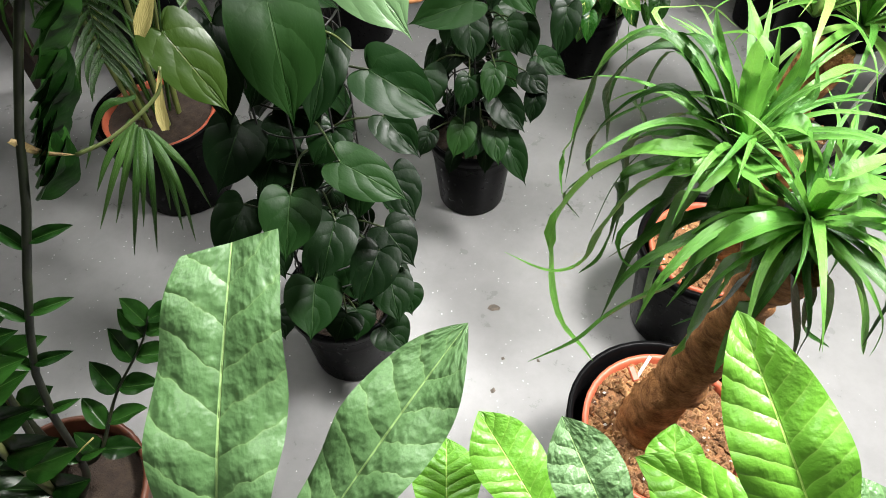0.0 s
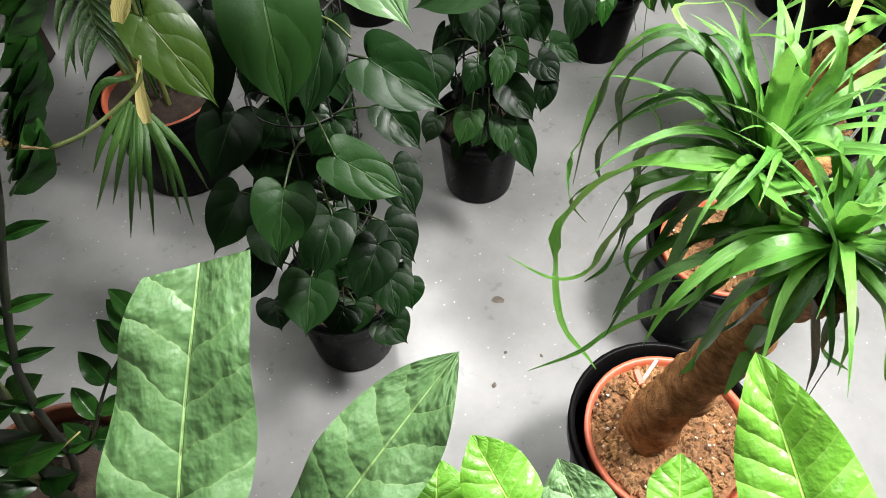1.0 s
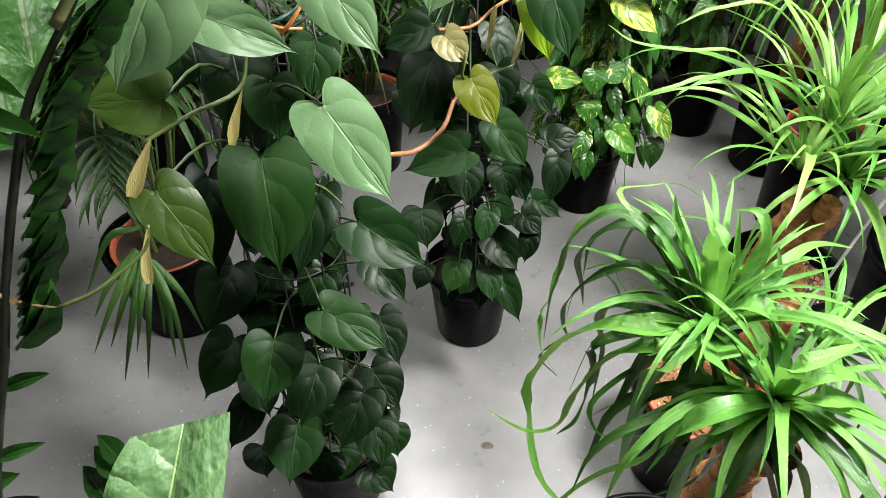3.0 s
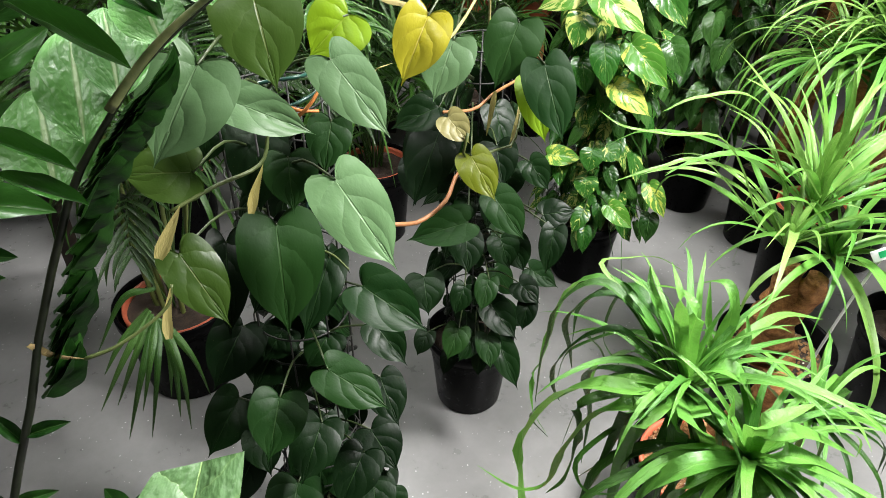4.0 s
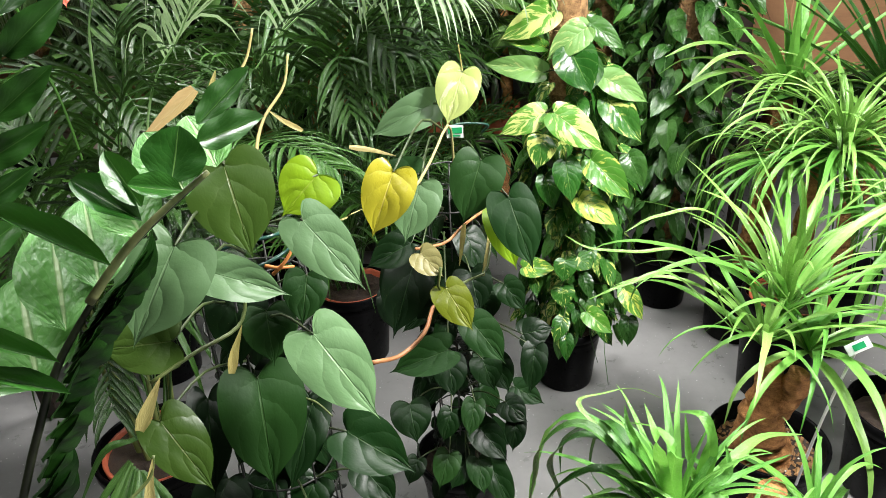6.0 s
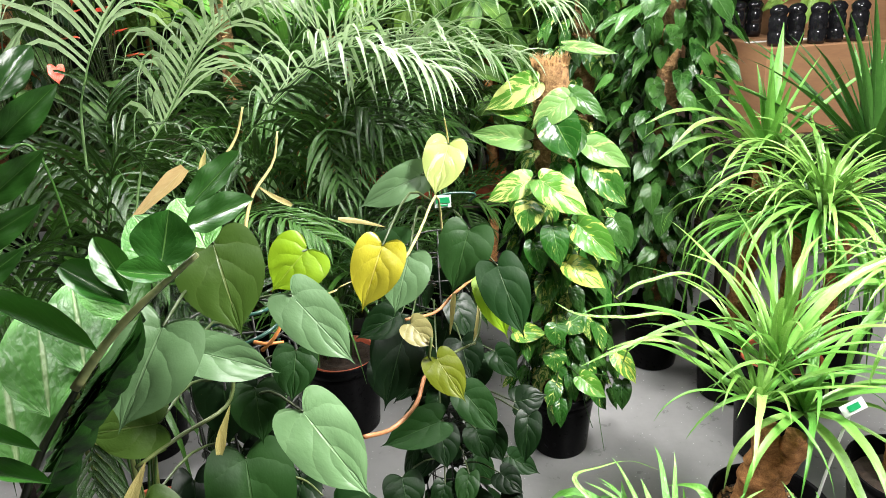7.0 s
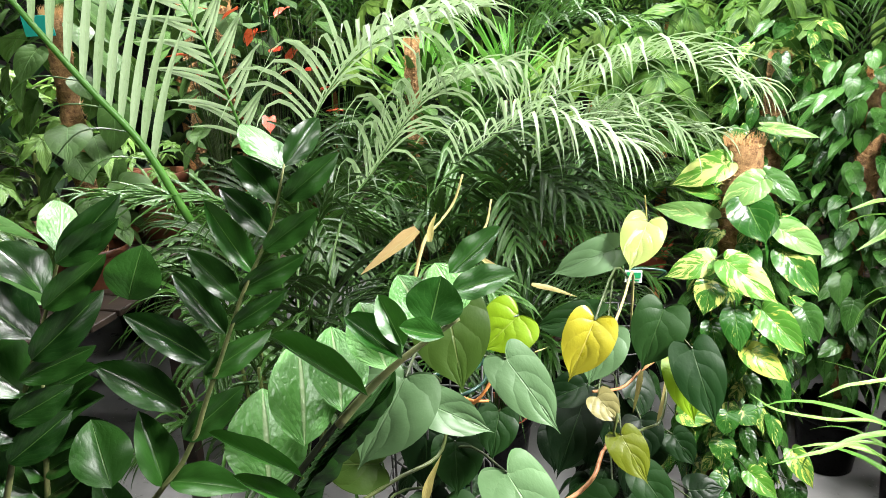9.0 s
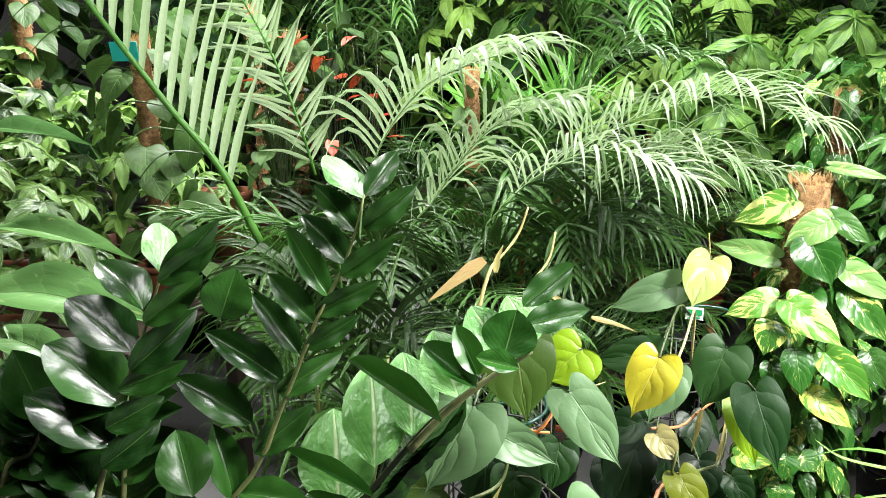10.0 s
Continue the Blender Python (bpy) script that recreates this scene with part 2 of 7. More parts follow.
def simple_material(name, c1, c2, scale, rough, bump=0.0, dist=0.002, metal=0.0, detail=5.0, stretch=(1, 1, 1), spec=0.5):
    m, n, l, p = mat_new(name)
    tc = n.new("ShaderNodeTexCoord")
    mp = n.new("ShaderNodeMapping")
    mp.inputs["Scale"].default_value = stretch
    l.new(tc.outputs["Object"], mp.inputs[0])
    big = noise_node(n, l, mp.outputs[0], scale, detail, 0.62)
    small = noise_node(n, l, mp.outputs[0], scale * 7.3, 4.0, 0.6)
    f = math_node(n, l, "ADD", math_node(n, l, "MULTIPLY", big, 0.65), math_node(n, l, "MULTIPLY", small, 0.35))
    l.new(ramp(n, l, f, ((0.35, c1), (0.65, c2))), p.inputs["Base Color"])
    l.new(math_node(n, l, "MULTIPLY_ADD", small, 0.2, rough - 0.1), p.inputs["Roughness"])
    p.inputs["Metallic"].default_value = metal
    p.inputs["Specular IOR Level"].default_value = spec
    if bump:
        bump_to(n, l, p, f, bump, dist)
    return m


BLACK_PLASTIC = simple_material("black_plastic", (0.002, 0.002, 0.0022), (0.005, 0.005, 0.0053), 9.0, 0.3, 0.12, 0.001, spec=0.03)
GREY_PLASTIC = simple_material("dark_grey_plastic", (0.005, 0.005, 0.006), (0.01, 0.01, 0.011), 9.0, 0.3, 0.12, 0.001, spec=0.04)
RED_PLASTIC = simple_material("terracotta_plastic", (0.42, 0.085, 0.04), (0.52, 0.13, 0.065), 12.0, 0.45, 0.1, 0.001)
DARK_RED_PLASTIC = simple_material("brown_red_plastic", (0.1, 0.034, 0.018), (0.17, 0.06, 0.03), 12.0, 0.4, 0.1, 0.001)
SOIL = simple_material("potting_soil", (0.06, 0.026, 0.01), (0.34, 0.16, 0.065), 60.0, 0.95, 1.0, 0.006)
DARK_SOIL = simple_material("dark_potting_soil", (0.02, 0.013, 0.01), (0.06, 0.04, 0.026), 45.0, 0.95, 1.0, 0.006)
PERLITE = simple_material("perlite", (0.6, 0.57, 0.5), (0.75, 0.72, 0.66), 60.0, 0.9)
CRUMB = simple_material("soil_crumb", (0.07, 0.03, 0.012), (0.5, 0.28, 0.12), 14.0, 0.95)
BARK = simple_material("ponytail_bark", (0.13, 0.05, 0.018), (0.66, 0.32, 0.12), 42.0, 0.85, 1.0, 0.014, stretch=(1, 1, 1.6), detail=7.0, spec=0.2)
CANE = simple_material("palm_cane", (0.09, 0.13, 0.03), (0.24, 0.28, 0.08), 14.0, 0.45, 0.3, 0.002, stretch=(1, 1, 0.4))
# Stem tone darkened to stand in for shade low in the plant.
SHADED_STEM = simple_material("dark_stem", (0.006, 0.01, 0.004), (0.022, 0.027, 0.011), 16.0, 0.5, 0.5, 0.003)
ZZ_STEM = simple_material("zz_stem", (0.07, 0.1, 0.03), (0.2, 0.21, 0.08), 22.0, 0.5, 0.4, 0.002)
PETIOLE = simple_material("green_petiole", (0.035, 0.055, 0.012), (0.09, 0.115, 0.03), 20.0, 0.45)
STALK = simple_material("dark_green_petiole", (0.016, 0.03, 0.008), (0.045, 0.065, 0.018), 20.0, 0.45)
PALE_VINE = simple_material("pale_vine", (0.26, 0.24, 0.08), (0.4, 0.36, 0.16), 20.0, 0.5)
RED_VINE = simple_material("reddish_vine", (0.24, 0.09, 0.03), (0.42, 0.2, 0.08), 20.0, 0.5)
COCO = simple_material("coconut_fibre", (0.08, 0.03, 0.01), (0.6, 0.35, 0.15), 60.0, 0.95, 1.0, 0.016, stretch=(1, 1, 1), detail=8.0)
COCO_STRAND = simple_material("coconut_strand", (0.3, 0.16, 0.06), (0.66, 0.42, 0.19), 30.0, 0.9)
WIRE = simple_material("dark_green_wire", (0.006, 0.035, 0.025), (0.015, 0.07, 0.05), 20.0, 0.35)
BLACK_WIRE = simple_material("black_mesh_wire", (0.006, 0.007, 0.006), (0.02, 0.02, 0.018), 20.0, 0.5)
ORANGE_TIE = simple_material("orange_tie", (0.5, 0.16, 0.03), (0.6, 0.24, 0.07), 20.0, 0.6)
TAG_WHITE = simple_material("white_tag", (0.72, 0.73, 0.72), (0.8, 0.8, 0.8), 8.0, 0.4)
TAG_GREEN = simple_material("green_print", (0.01, 0.28, 0.09), (0.02, 0.36, 0.13), 8.0, 0.4)
TURQUOISE = simple_material("turquoise_card", (0.015, 0.42, 0.36), (0.025, 0.5, 0.44), 6.0, 0.5)
CARDBOARD = simple_material("brown_cardboard", (0.22, 0.11, 0.05), (0.3, 0.155, 0.07), 5.0, 0.8, 0.1, 0.001, stretch=(1, 1, 5))
JAR_BLACK = simple_material("black_glaze", (0.006, 0.006, 0.007), (0.014, 0.014, 0.016), 8.0, 0.15)
WOOD = simple_material("bench_wood", (0.014, 0.009, 0.006), (0.034, 0.02, 0.012), 6.0, 0.6, 0.3, 0.002, stretch=(0.3, 3, 3))
METAL = simple_material("dull_metal", (0.2, 0.2, 0.2), (0.32, 0.32, 0.32), 10.0, 0.45, metal=0.8)
# Assumed room shell; its near-black base keeps bounced light low.
WALL_DARK = simple_material("charcoal_wall", (0.012, 0.012, 0.011), (0.022, 0.021, 0.019), 2.0, 0.8, 0.1, 0.002)
CEILING_DARK = simple_material("ceiling_paint", (0.03, 0.03, 0.03), (0.045, 0.045, 0.043), 2.0, 0.85)
DEBRIS = simple_material("dry_leaf_bit", (0.05, 0.045, 0.04), (0.16, 0.13, 0.1), 40.0, 0.9, 0.4, 0.002)


def floor_material():
    m, n, l, p = mat_new("speckled_grey_vinyl")
    tc = n.new("ShaderNodeTexCoord").outputs["Object"]
    vor = n.new("ShaderNodeTexVoronoi")
    vor.inputs["Scale"].default_value = 78.0
    l.new(tc, vor.inputs["Vector"])
    sepc = n.new("ShaderNodeSeparateColor")
    l.new(vor.outputs["Color"], sepc.inputs[0])
    size = math_node(n, l, "MULTIPLY", math_node(n, l, "POWER", sepc.outputs[0], 3.6), 0.17)
    fleck = math_node(n, l, "LESS_THAN", vor.outputs["Distance"], size)
    dark = math_node(n, l, "MULTIPLY", math_node(n, l, "LESS_THAN", vor.outputs["Distance"], 0.07), math_node(n, l, "GREATER_THAN", sepc.outputs[1], 0.93))
    big = noise_node(n, l, tc, 1.6, 5.0)
    dirt = noise_node(n, l, tc, 14.0, 6.0, 0.7)
    grain = noise_node(n, l, tc, 420.0, 2.0)
    f = math_node(n, l, "ADD", math_node(n, l, "MULTIPLY", big, 0.5), math_node(n, l, "MULTIPLY", dirt, 0.5))
    col = ramp(n, l, f, ((0.32, (0.18, 0.179, 0.176)), (0.62, (0.24, 0.238, 0.234))))
    col = mix_col(n, l, math_node(n, l, "MULTIPLY", grain, 0.12), col, (0.3, 0.3, 0.3))
    smear = n.new("ShaderNodeMapRange")
    for i, v in ((1, 0.63), (2, 0.72), (3, 0.0), (4, 0.3)):
        smear.inputs[i].default_value = v
    l.new(noise_node(n, l, tc, 5.0, 7.0, 0.75), smear.inputs[0])
    col = mix_col(n, l, smear.outputs[0], col, (0.2, 0.175, 0.13))
    col = mix_col(n, l, math_node(n, l, "MULTIPLY", fleck, 0.6), col, (0.86, 0.86, 0.85))
    col = mix_col(n, l, math_node(n, l, "MULTIPLY", dark, 0.5), col, (0.16, 0.15, 0.15))
    l.new(col, p.inputs["Base Color"])
    l.new(math_node(n, l, "MULTIPLY_ADD", dirt, 0.2, 0.2), p.inputs["Roughness"])
    bump_to(n, l, p, math_node(n, l, "ADD", math_node(n, l, "MULTIPLY", big, 0.7), math_node(n, l, "MULTIPLY", dirt, 0.12)), 0.25, 0.01)
    return m


FLOOR = floor_material()


# mesh helpers
def mesh_of(name, verts, faces, mat, uvs=None, smooth=True):
    me = bpy.data.meshes.new(name)
    me.from_pydata(verts, [], faces)
    me.materials.append(mat)
    if uvs:
        layer = me.uv_layers.new(name="UVMap")
        idx = np.empty(len(me.loops), dtype=np.int32)
        me.loops.foreach_get("vertex_index", idx)
        layer.data.foreach_set("uv", np.array(uvs, dtype=np.float32)[idx].ravel())
    if smooth:
        me.polygons.foreach_set("use_smooth", [True] * len(me.polygons))
    me.update()
    return me


def thing(name, at, label, category, group="", kind=""):
    ob = new(name)
    ob.empty_display_size = 0.1
    ob.location = at
    tagged(ob, label, category, group, kind)
    return ob


CROWDS = {}


def put(name, me, parent, m=None, label=""):
    """Links a mesh as one part; m is its pose in the world. Leaves of a crowd are gathered and joined later."""
    if parent is not None and parent.name in CROWDS and name in ("leaf", "frond"):
        CROWDS[parent.name].append((me, m if m is not None else Matrix()))
        return None
    ob = new(name, me)
    m = m if m is not None else Matrix()
    if parent is not None:
        ob.parent = parent
        m = Matrix.Translation(-parent.location) @ m
    ob.matrix_basis = m
    if label:
        tagged(ob, label)
    return ob


def join_crowds():
    """One foliage mesh per plant and leaf material, for plants too far off to tell their leaves apart."""
    for name, bits in CROWDS.items():
        parent = bpy.data.objects[name]
        for mat in sorted({me.materials[0].name for me, _ in bits}):
            vs, fs, us, base = [], [], [], 0
            for me, m in bits:
                if me.materials[0].name != mat:
                    continue
                co = np.empty(len(me.vertices) * 3)
                me.vertices.foreach_get("co", co)
                a = np.array(m)
                vs.append(co.reshape(-1, 3) @ a[:3, :3].T + a[:3, 3])
                q = np.empty(len(me.loops), dtype=np.int64)
                me.loops.foreach_get("vertex_index", q)
                fs.append(q.reshape(-1, 4) + base)
                t = np.empty(len(me.loops) * 2)
                me.uv_layers[0].data.foreach_get("uv", t)
                us.append(t)
                base += len(me.vertices)
            out = bpy.data.meshes.new("foliage")
            out.from_pydata(np.vstack(vs).tolist(), [], np.vstack(fs).tolist())
            out.materials.append(bpy.data.materials[mat])
            out.uv_layers.new(name="UVMap").data.foreach_set("uv", np.concatenate(us))
            out.polygons.foreach_set("use_smooth", [True] * len(out.polygons))
            ob = new("foliage", out)
            ob.parent = parent
            ob.matrix_basis = Matrix.Translation(-parent.location)
            tagged(ob, kind="stuff")


def lathe(profile, mat, sides=40, name="lathe"):
    """A turned body from (radius, height) pairs round z."""
    verts, faces = [], []
    for r, z in profile:
        for i in range(sides):
            a = 2 * math.pi * i / sides
            verts.append((r * math.cos(a), r * math.sin(a), z))
    for j in range(len(profile) - 1):
        for i in range(sides):
            k = (i + 1) % sides
            faces.append((j * sides + i, j * sides + k, (j + 1) * sides + k, (j + 1) * sides + i))
    return mesh_of(name, verts, faces, mat)


def spline(pts, n):
    """n + 1 points along a smooth curve through pts."""
    p = [Vector(q) for q in pts]
    p = [p[0] * 2 - p[1]] + p + [p[-1] * 2 - p[-2]]
    segs, out = len(p) - 3, []
    for i in range(n + 1):
        s = min(i / n * segs, segs - 1e-6)
        k, u = int(s), s - int(s)
        a, b, c, d = p[k:k + 4]
        out.append(0.5 * (2 * b + (c - a) * u + (2 * a - 5 * b + 4 * c - d) * u * u + (3 * b - a - 3 * c + d) * u ** 3))
    return out


def tube(pts, r0, r1, mat, n=8, sides=6, name="tube", wobble=0.0, closed=True):
    line = spline(pts, n)
    verts, faces = [], []
    for i, c in enumerate(line):
        d = (line[min(i + 1, n)] - line[max(i - 1, 0)]).normalized()
        s = d.cross(Vector((0.31, 0.87, 0.21))).normalized()
        t = d.cross(s)
        r = r0 + (r1 - r0) * i / n
        for k in range(sides):
            a = 2 * math.pi * k / sides
            rr = r * (1 + wobble * noise.noise(Vector((c.x * 30 + math.cos(a), c.y * 30 + math.sin(a), c.z * 30))))
            verts.append(c + (s * math.cos(a) + t * math.sin(a)) * rr)
    for i in range(n):
        for k in range(sides):
            q = (k + 1) % sides
            faces.append((i * sides + k, i * sides + q, (i + 1) * sides + q, (i + 1) * sides + k))
    if closed:
        faces += [tuple(range(sides - 1, -1, -1)), tuple(n * sides + k for k in range(sides))]
    return mesh_of(name, [tuple(v) for v in verts], faces, mat)


def box_mesh(sx, sy, sz, mat, bevel=0.004, name="box"):
    bm = bmesh.new()
    bmesh.ops.create_cube(bm, size=1.0, matrix=Matrix.Diagonal((sx, sy, sz, 1)))
    if bevel:
        bmesh.ops.bevel(bm, geom=bm.edges[:], offset=bevel, segments=1, affect="EDGES")
    me = bpy.data.meshes.new(name)
    bm.to_mesh(me)
    bm.free()
    me.materials.append(mat)
    return me


def taper_oval(v):
    return max(0.0, math.sin(math.pi * v ** 0.85)) ** 0.75


def taper_square(v):
    return min(1.0, 0.45 + 0.95 * v ** 0.8) if v < 0.6 else 1.0 - 0.28 * ((v - 0.6) / 0.4) ** 1.6


def taper_broad(v):
    return (min(1.0, 0.25 + 1.1 * v ** 0.7) if v < 0.6 else 1.0 - ((v - 0.6) / 0.4) ** 2.6) if v < 1 else 0.0


def leaf_mesh(name, mat, taper, lobe=0.0, fold=0.15, droop=0.15, wave=0.0, cup=0.0, nv=14, nu=4, seed=0, twist=0.0, cut=False, drip=0.0, skew=0.0):
    """A leaf of length 1 and width 1 from the origin along +y, its upper face to +z."""
    rng = random.Random(seed)
    ph = [rng.uniform(0, 6.28) for _ in range(3)]
    verts, faces, uvs = [], [], []
    for j in range(nv + 1):
        v = j / nv
        w = 0.5 * taper(v)
        if drip and v > 0.84:
            w *= 1 - 0.75 * math.sin((v - 0.84) / 0.16 * math.pi * 0.5)
        for i in range(-nu, nu + 1):
            u = i / nu
            a = abs(u)
            back = lobe * math.sin(math.pi * a ** 0.75) * (1 - v) ** 3
            x, y = u * w, v - back + skew * u * v ** 8
            if cut and u < 0 and 0.12 < v < 0.3:
                x *= 1 - 0.45 * math.sin((v - 0.12) / 0.18 * math.pi) * a
            z = fold * a * w * 2 - cup * (a * w * 2) ** 2 - droop * v * v + wave * a * math.sin(v * 15 + ph[0] + (1.3 if u > 0 else 0)) * w
            z += 0.02 * math.sin(v * 5 + ph[1]) + twist * u * w * v
            verts.append((x, y, z))
            uvs.append((0.5 + 0.5 * u, v))
    c = 2 * nu + 1
    for j in range(nv):
        for i in range(c - 1):
            faces.append((j * c + i, j * c + i + 1, (j + 1) * c + i + 1, (j + 1) * c + i))
    return mesh_of(name, verts, faces, mat, uvs)


def leaf_pose(base, tip, width, face):
    b, t = Vector(base), Vector(tip)
    y = t - b
    length = y.length
    y = y / length
    z = Vector(face)
    z = (z - y * z.dot(y))
    z = z.normalized() if z.length > 1e-4 else y.orthogonal().normalized()
    x = y.cross(z)
    m = Matrix.Identity(4)
    for r in range(3):
        m[r][0], m[r][1], m[r][2], m[r][3] = x[r] * width, y[r] * length, z[r] * length, b[r]
    return m


MESHES = {}


HEART_EDGE = [(0, 0), (0.1, -0.1), (0.25, -0.16), (0.4, -0.1), (0.48, 0.05), (0.5, 0.22), (0.485, 0.41), (0.405, 0.6), (0.28, 0.76), (0.135, 0.875), (0.05, 0.945), (0.016, 1.01), (0, 1.08)]


OVATE_EDGE = [(0, 0), (0.12, -0.07), (0.29, -0.06), (0.43, 0.06), (0.5, 0.24), (0.47, 0.44), (0.38, 0.63), (0.24, 0.79), (0.11, 0.9), (0.035, 0.965), (0, 1.03)]


def heart_mesh(mat, seed, cut=False):
    """A heart-shaped leaf; its rows follow the side veins out to the rim."""
    key = ("heart", mat.name, seed, cut)
    if key in MESHES:
        return MESHES[key]
    rng = random.Random(seed * 7 + 1)
    n, nu = 26, 4
    ovate = "pothos" in mat.name or "climber" in mat.name
    edge = spline([(x, y, 0) for x, y in (OVATE_EDGE if ovate else HEART_EDGE)], n)
    fold, droop, cup = 0.16 + 0.1 * (seed % 3), (0.16 if ovate else 0.1) + 0.1 * (seed % 2), 0.3
    a, b, lean = rng.uniform(0, 6), rng.uniform(0, 6), rng.uniform(-0.05, 0.05)
    verts, faces, uvs = [], [], []
    for j in range(n + 1):
        v = j / n
        mid = max(0.0, v - 0.08) / 0.92
        for i in range(-nu, nu + 1):
            u = i / nu
            w = abs(u)
            x = edge[j].x * (1 if u > 0 else -1) * w * (1 + 0.05 * (1 if u > 0 else -1) * lean * 20)
            y = mid + (edge[j].y - mid) * w ** 1.15
            if cut and u > 0:
                x *= 1 - 0.62 * w ** 1.5 * math.exp(-((v - 0.3) / 0.04) ** 2)
            z = fold * abs(x) - cup * x * x - droop * y * abs(y) + 0.035 * w * w * math.sin(v * 16 + a + u) * (1 - v) + 0.012 * math.sin(6 * y + b) + lean * x * y
            verts.append((x, y, z))
            uvs.append((0.5 + 0.5 * u, v))
    c = 2 * nu + 1
    for j in range(n):
        for i in range(c - 1):
            faces.append((j * c + i, j * c + i + 1, (j + 1) * c + i + 1, (j + 1) * c + i))
    MESHES[key] = mesh_of("heart_leaf", verts, faces, mat, uvs)
    return MESHES[key]


def leaf(plant, mat, base, tip, width, face=(0, -0.6, 0.8), stalk=None, seed=None, cut=False, stalk_mat=None, label=""):
    """One heart-shaped leaf with its stalk, which ends at the point `stalk`."""
    seed = random.randrange(5) if seed is None else seed
    ob = put("leaf", heart_mesh(mat, seed, cut), plant, leaf_pose(base, tip, width, face), label)
    if stalk is not None:
        b, e = Vector(base), Vector(stalk)
        mid = (b + e) / 2 + Vector((0, 0, 0.12 * (b - e).length))
        st = put("petiole", tube([b, mid, e], 0.0017, 0.0024, stalk_mat or STALK, 6, 5, "petiole"), plant)
        if ob is not None:
            st.parent = ob
            st.matrix_parent_inverse = ob.matrix_basis.inverted()
    return ob


# setting
def structure(name, me, m, label):
    ob = new(name, me)
    ob.matrix_world = m
    return tagged(ob, label, name.split("_")[0], kind="structure")


structure("floor", box_mesh(8.2, 9.6, 0.1, FLOOR, 0, "floor"), pose(-0.3, 2.4, -0.05), "light grey speckled vinyl floor with scuffs and dirt")
structure("wall_north", box_mesh(7.8, 0.15, 3.4, WALL_DARK, 0, "wall_north"), pose(-0.3, 7.08, 1.7), "assumed back wall, darkened to cut bounced light")
structure("wall_south", box_mesh(7.8, 0.15, 3.4, WALL_DARK, 0, "wall_south"), pose(-0.3, -2.28, 1.7), "unseen wall, darkened to cut bounced light")
structure("wall_east", box_mesh(0.15, 9.5, 3.4, WALL_DARK, 0, "wall_east"), pose(3.68, 2.4, 1.7), "unseen wall, darkened to cut bounced light")
structure("wall_west", box_mesh(0.15, 9.5, 3.4, WALL_DARK, 0, "wall_west"), pose(-4.28, 2.4, 1.7), "unseen wall, darkened to cut bounced light")
structure("ceiling", box_mesh(8.7, 10.2, 0.1, CEILING_DARK, 0, "ceiling"), pose(-0.3, 2.4, 3.45), "unseen ceiling, darkened to cut bounced light")


# pots
def pot_profile(r, h, lip=0.006):
    b = r * 0.8
    return [(0.001, 0.0), (b * 0.96, 0.0), (b, 0.006), (r * 0.965, h * 0.86), (r * 0.97, h * 0.88), (r + lip, h * 0.885), (r + lip * 1.3, h), (r + lip * 0.4, h + 0.003), (r - 0.005, h - 0.002), (r * 0.95, h * 0.7), (r * 0.9, h * 0.6)]


def soil_mesh(r, z, mat, seed, bump=0.012):
    verts, faces, rings, sides = [(0, 0, z + 0.01)], [], 9, 36
    for j in range(1, rings + 1):
        rr = r * j / rings
        for i in range(sides):
            a = 2 * math.pi * i / sides
            x, y = rr * math.cos(a), rr * math.sin(a)
            verts.append((x, y, z + bump * noise.noise(Vector((x * 40 + seed, y * 40, 0))) + 0.01 * (1 - j / rings)))
    for i in range(sides):
        faces.append((0, 1 + i, 1 + (i + 1) % sides))
    for j in range(rings - 1):
        for i in range(sides):
            k = (i + 1) % sides
            faces.append((1 + j * sides + i, 1 + (j + 1) * sides + i, 1 + (j + 1) * sides + k, 1 + j * sides + k))
    return mesh_of("soil", verts, faces, mat)


def crumbs_mesh(r, z, mat, count, size, seed):
    """Loose grains lying on the soil."""
    rng, verts, faces = random.Random(seed), [], []
    for _ in range(count):
        rr, a = r * math.sqrt(rng.random()), rng.uniform(0, 6.28)
        c = Vector((rr * math.cos(a), rr * math.sin(a), z + 0.012 * noise.noise(Vector((rr * math.cos(a) * 40 + seed, rr * math.sin(a) * 40, 0))) + 0.006))
        s, k = size * rng.uniform(0.4, 1.3), len(verts)
        for d in ((1, 0, 0), (-1, 0, 0), (0, 1, 0), (0, -1, 0), (0, 0, 1), (0, 0, -1)):
            verts.append(tuple(c + Vector(d) * s * rng.uniform(0.6, 1.2)))
        faces += [(k + q, k + w, k + e) for q, w, e in ((0, 2, 4), (2, 1, 4), (1, 3, 4), (3, 0, 4), (2, 0, 5), (1, 2, 5), (3, 1, 5), (0, 3, 5))]
    return mesh_of("crumbs", verts, faces, mat, smooth=False)


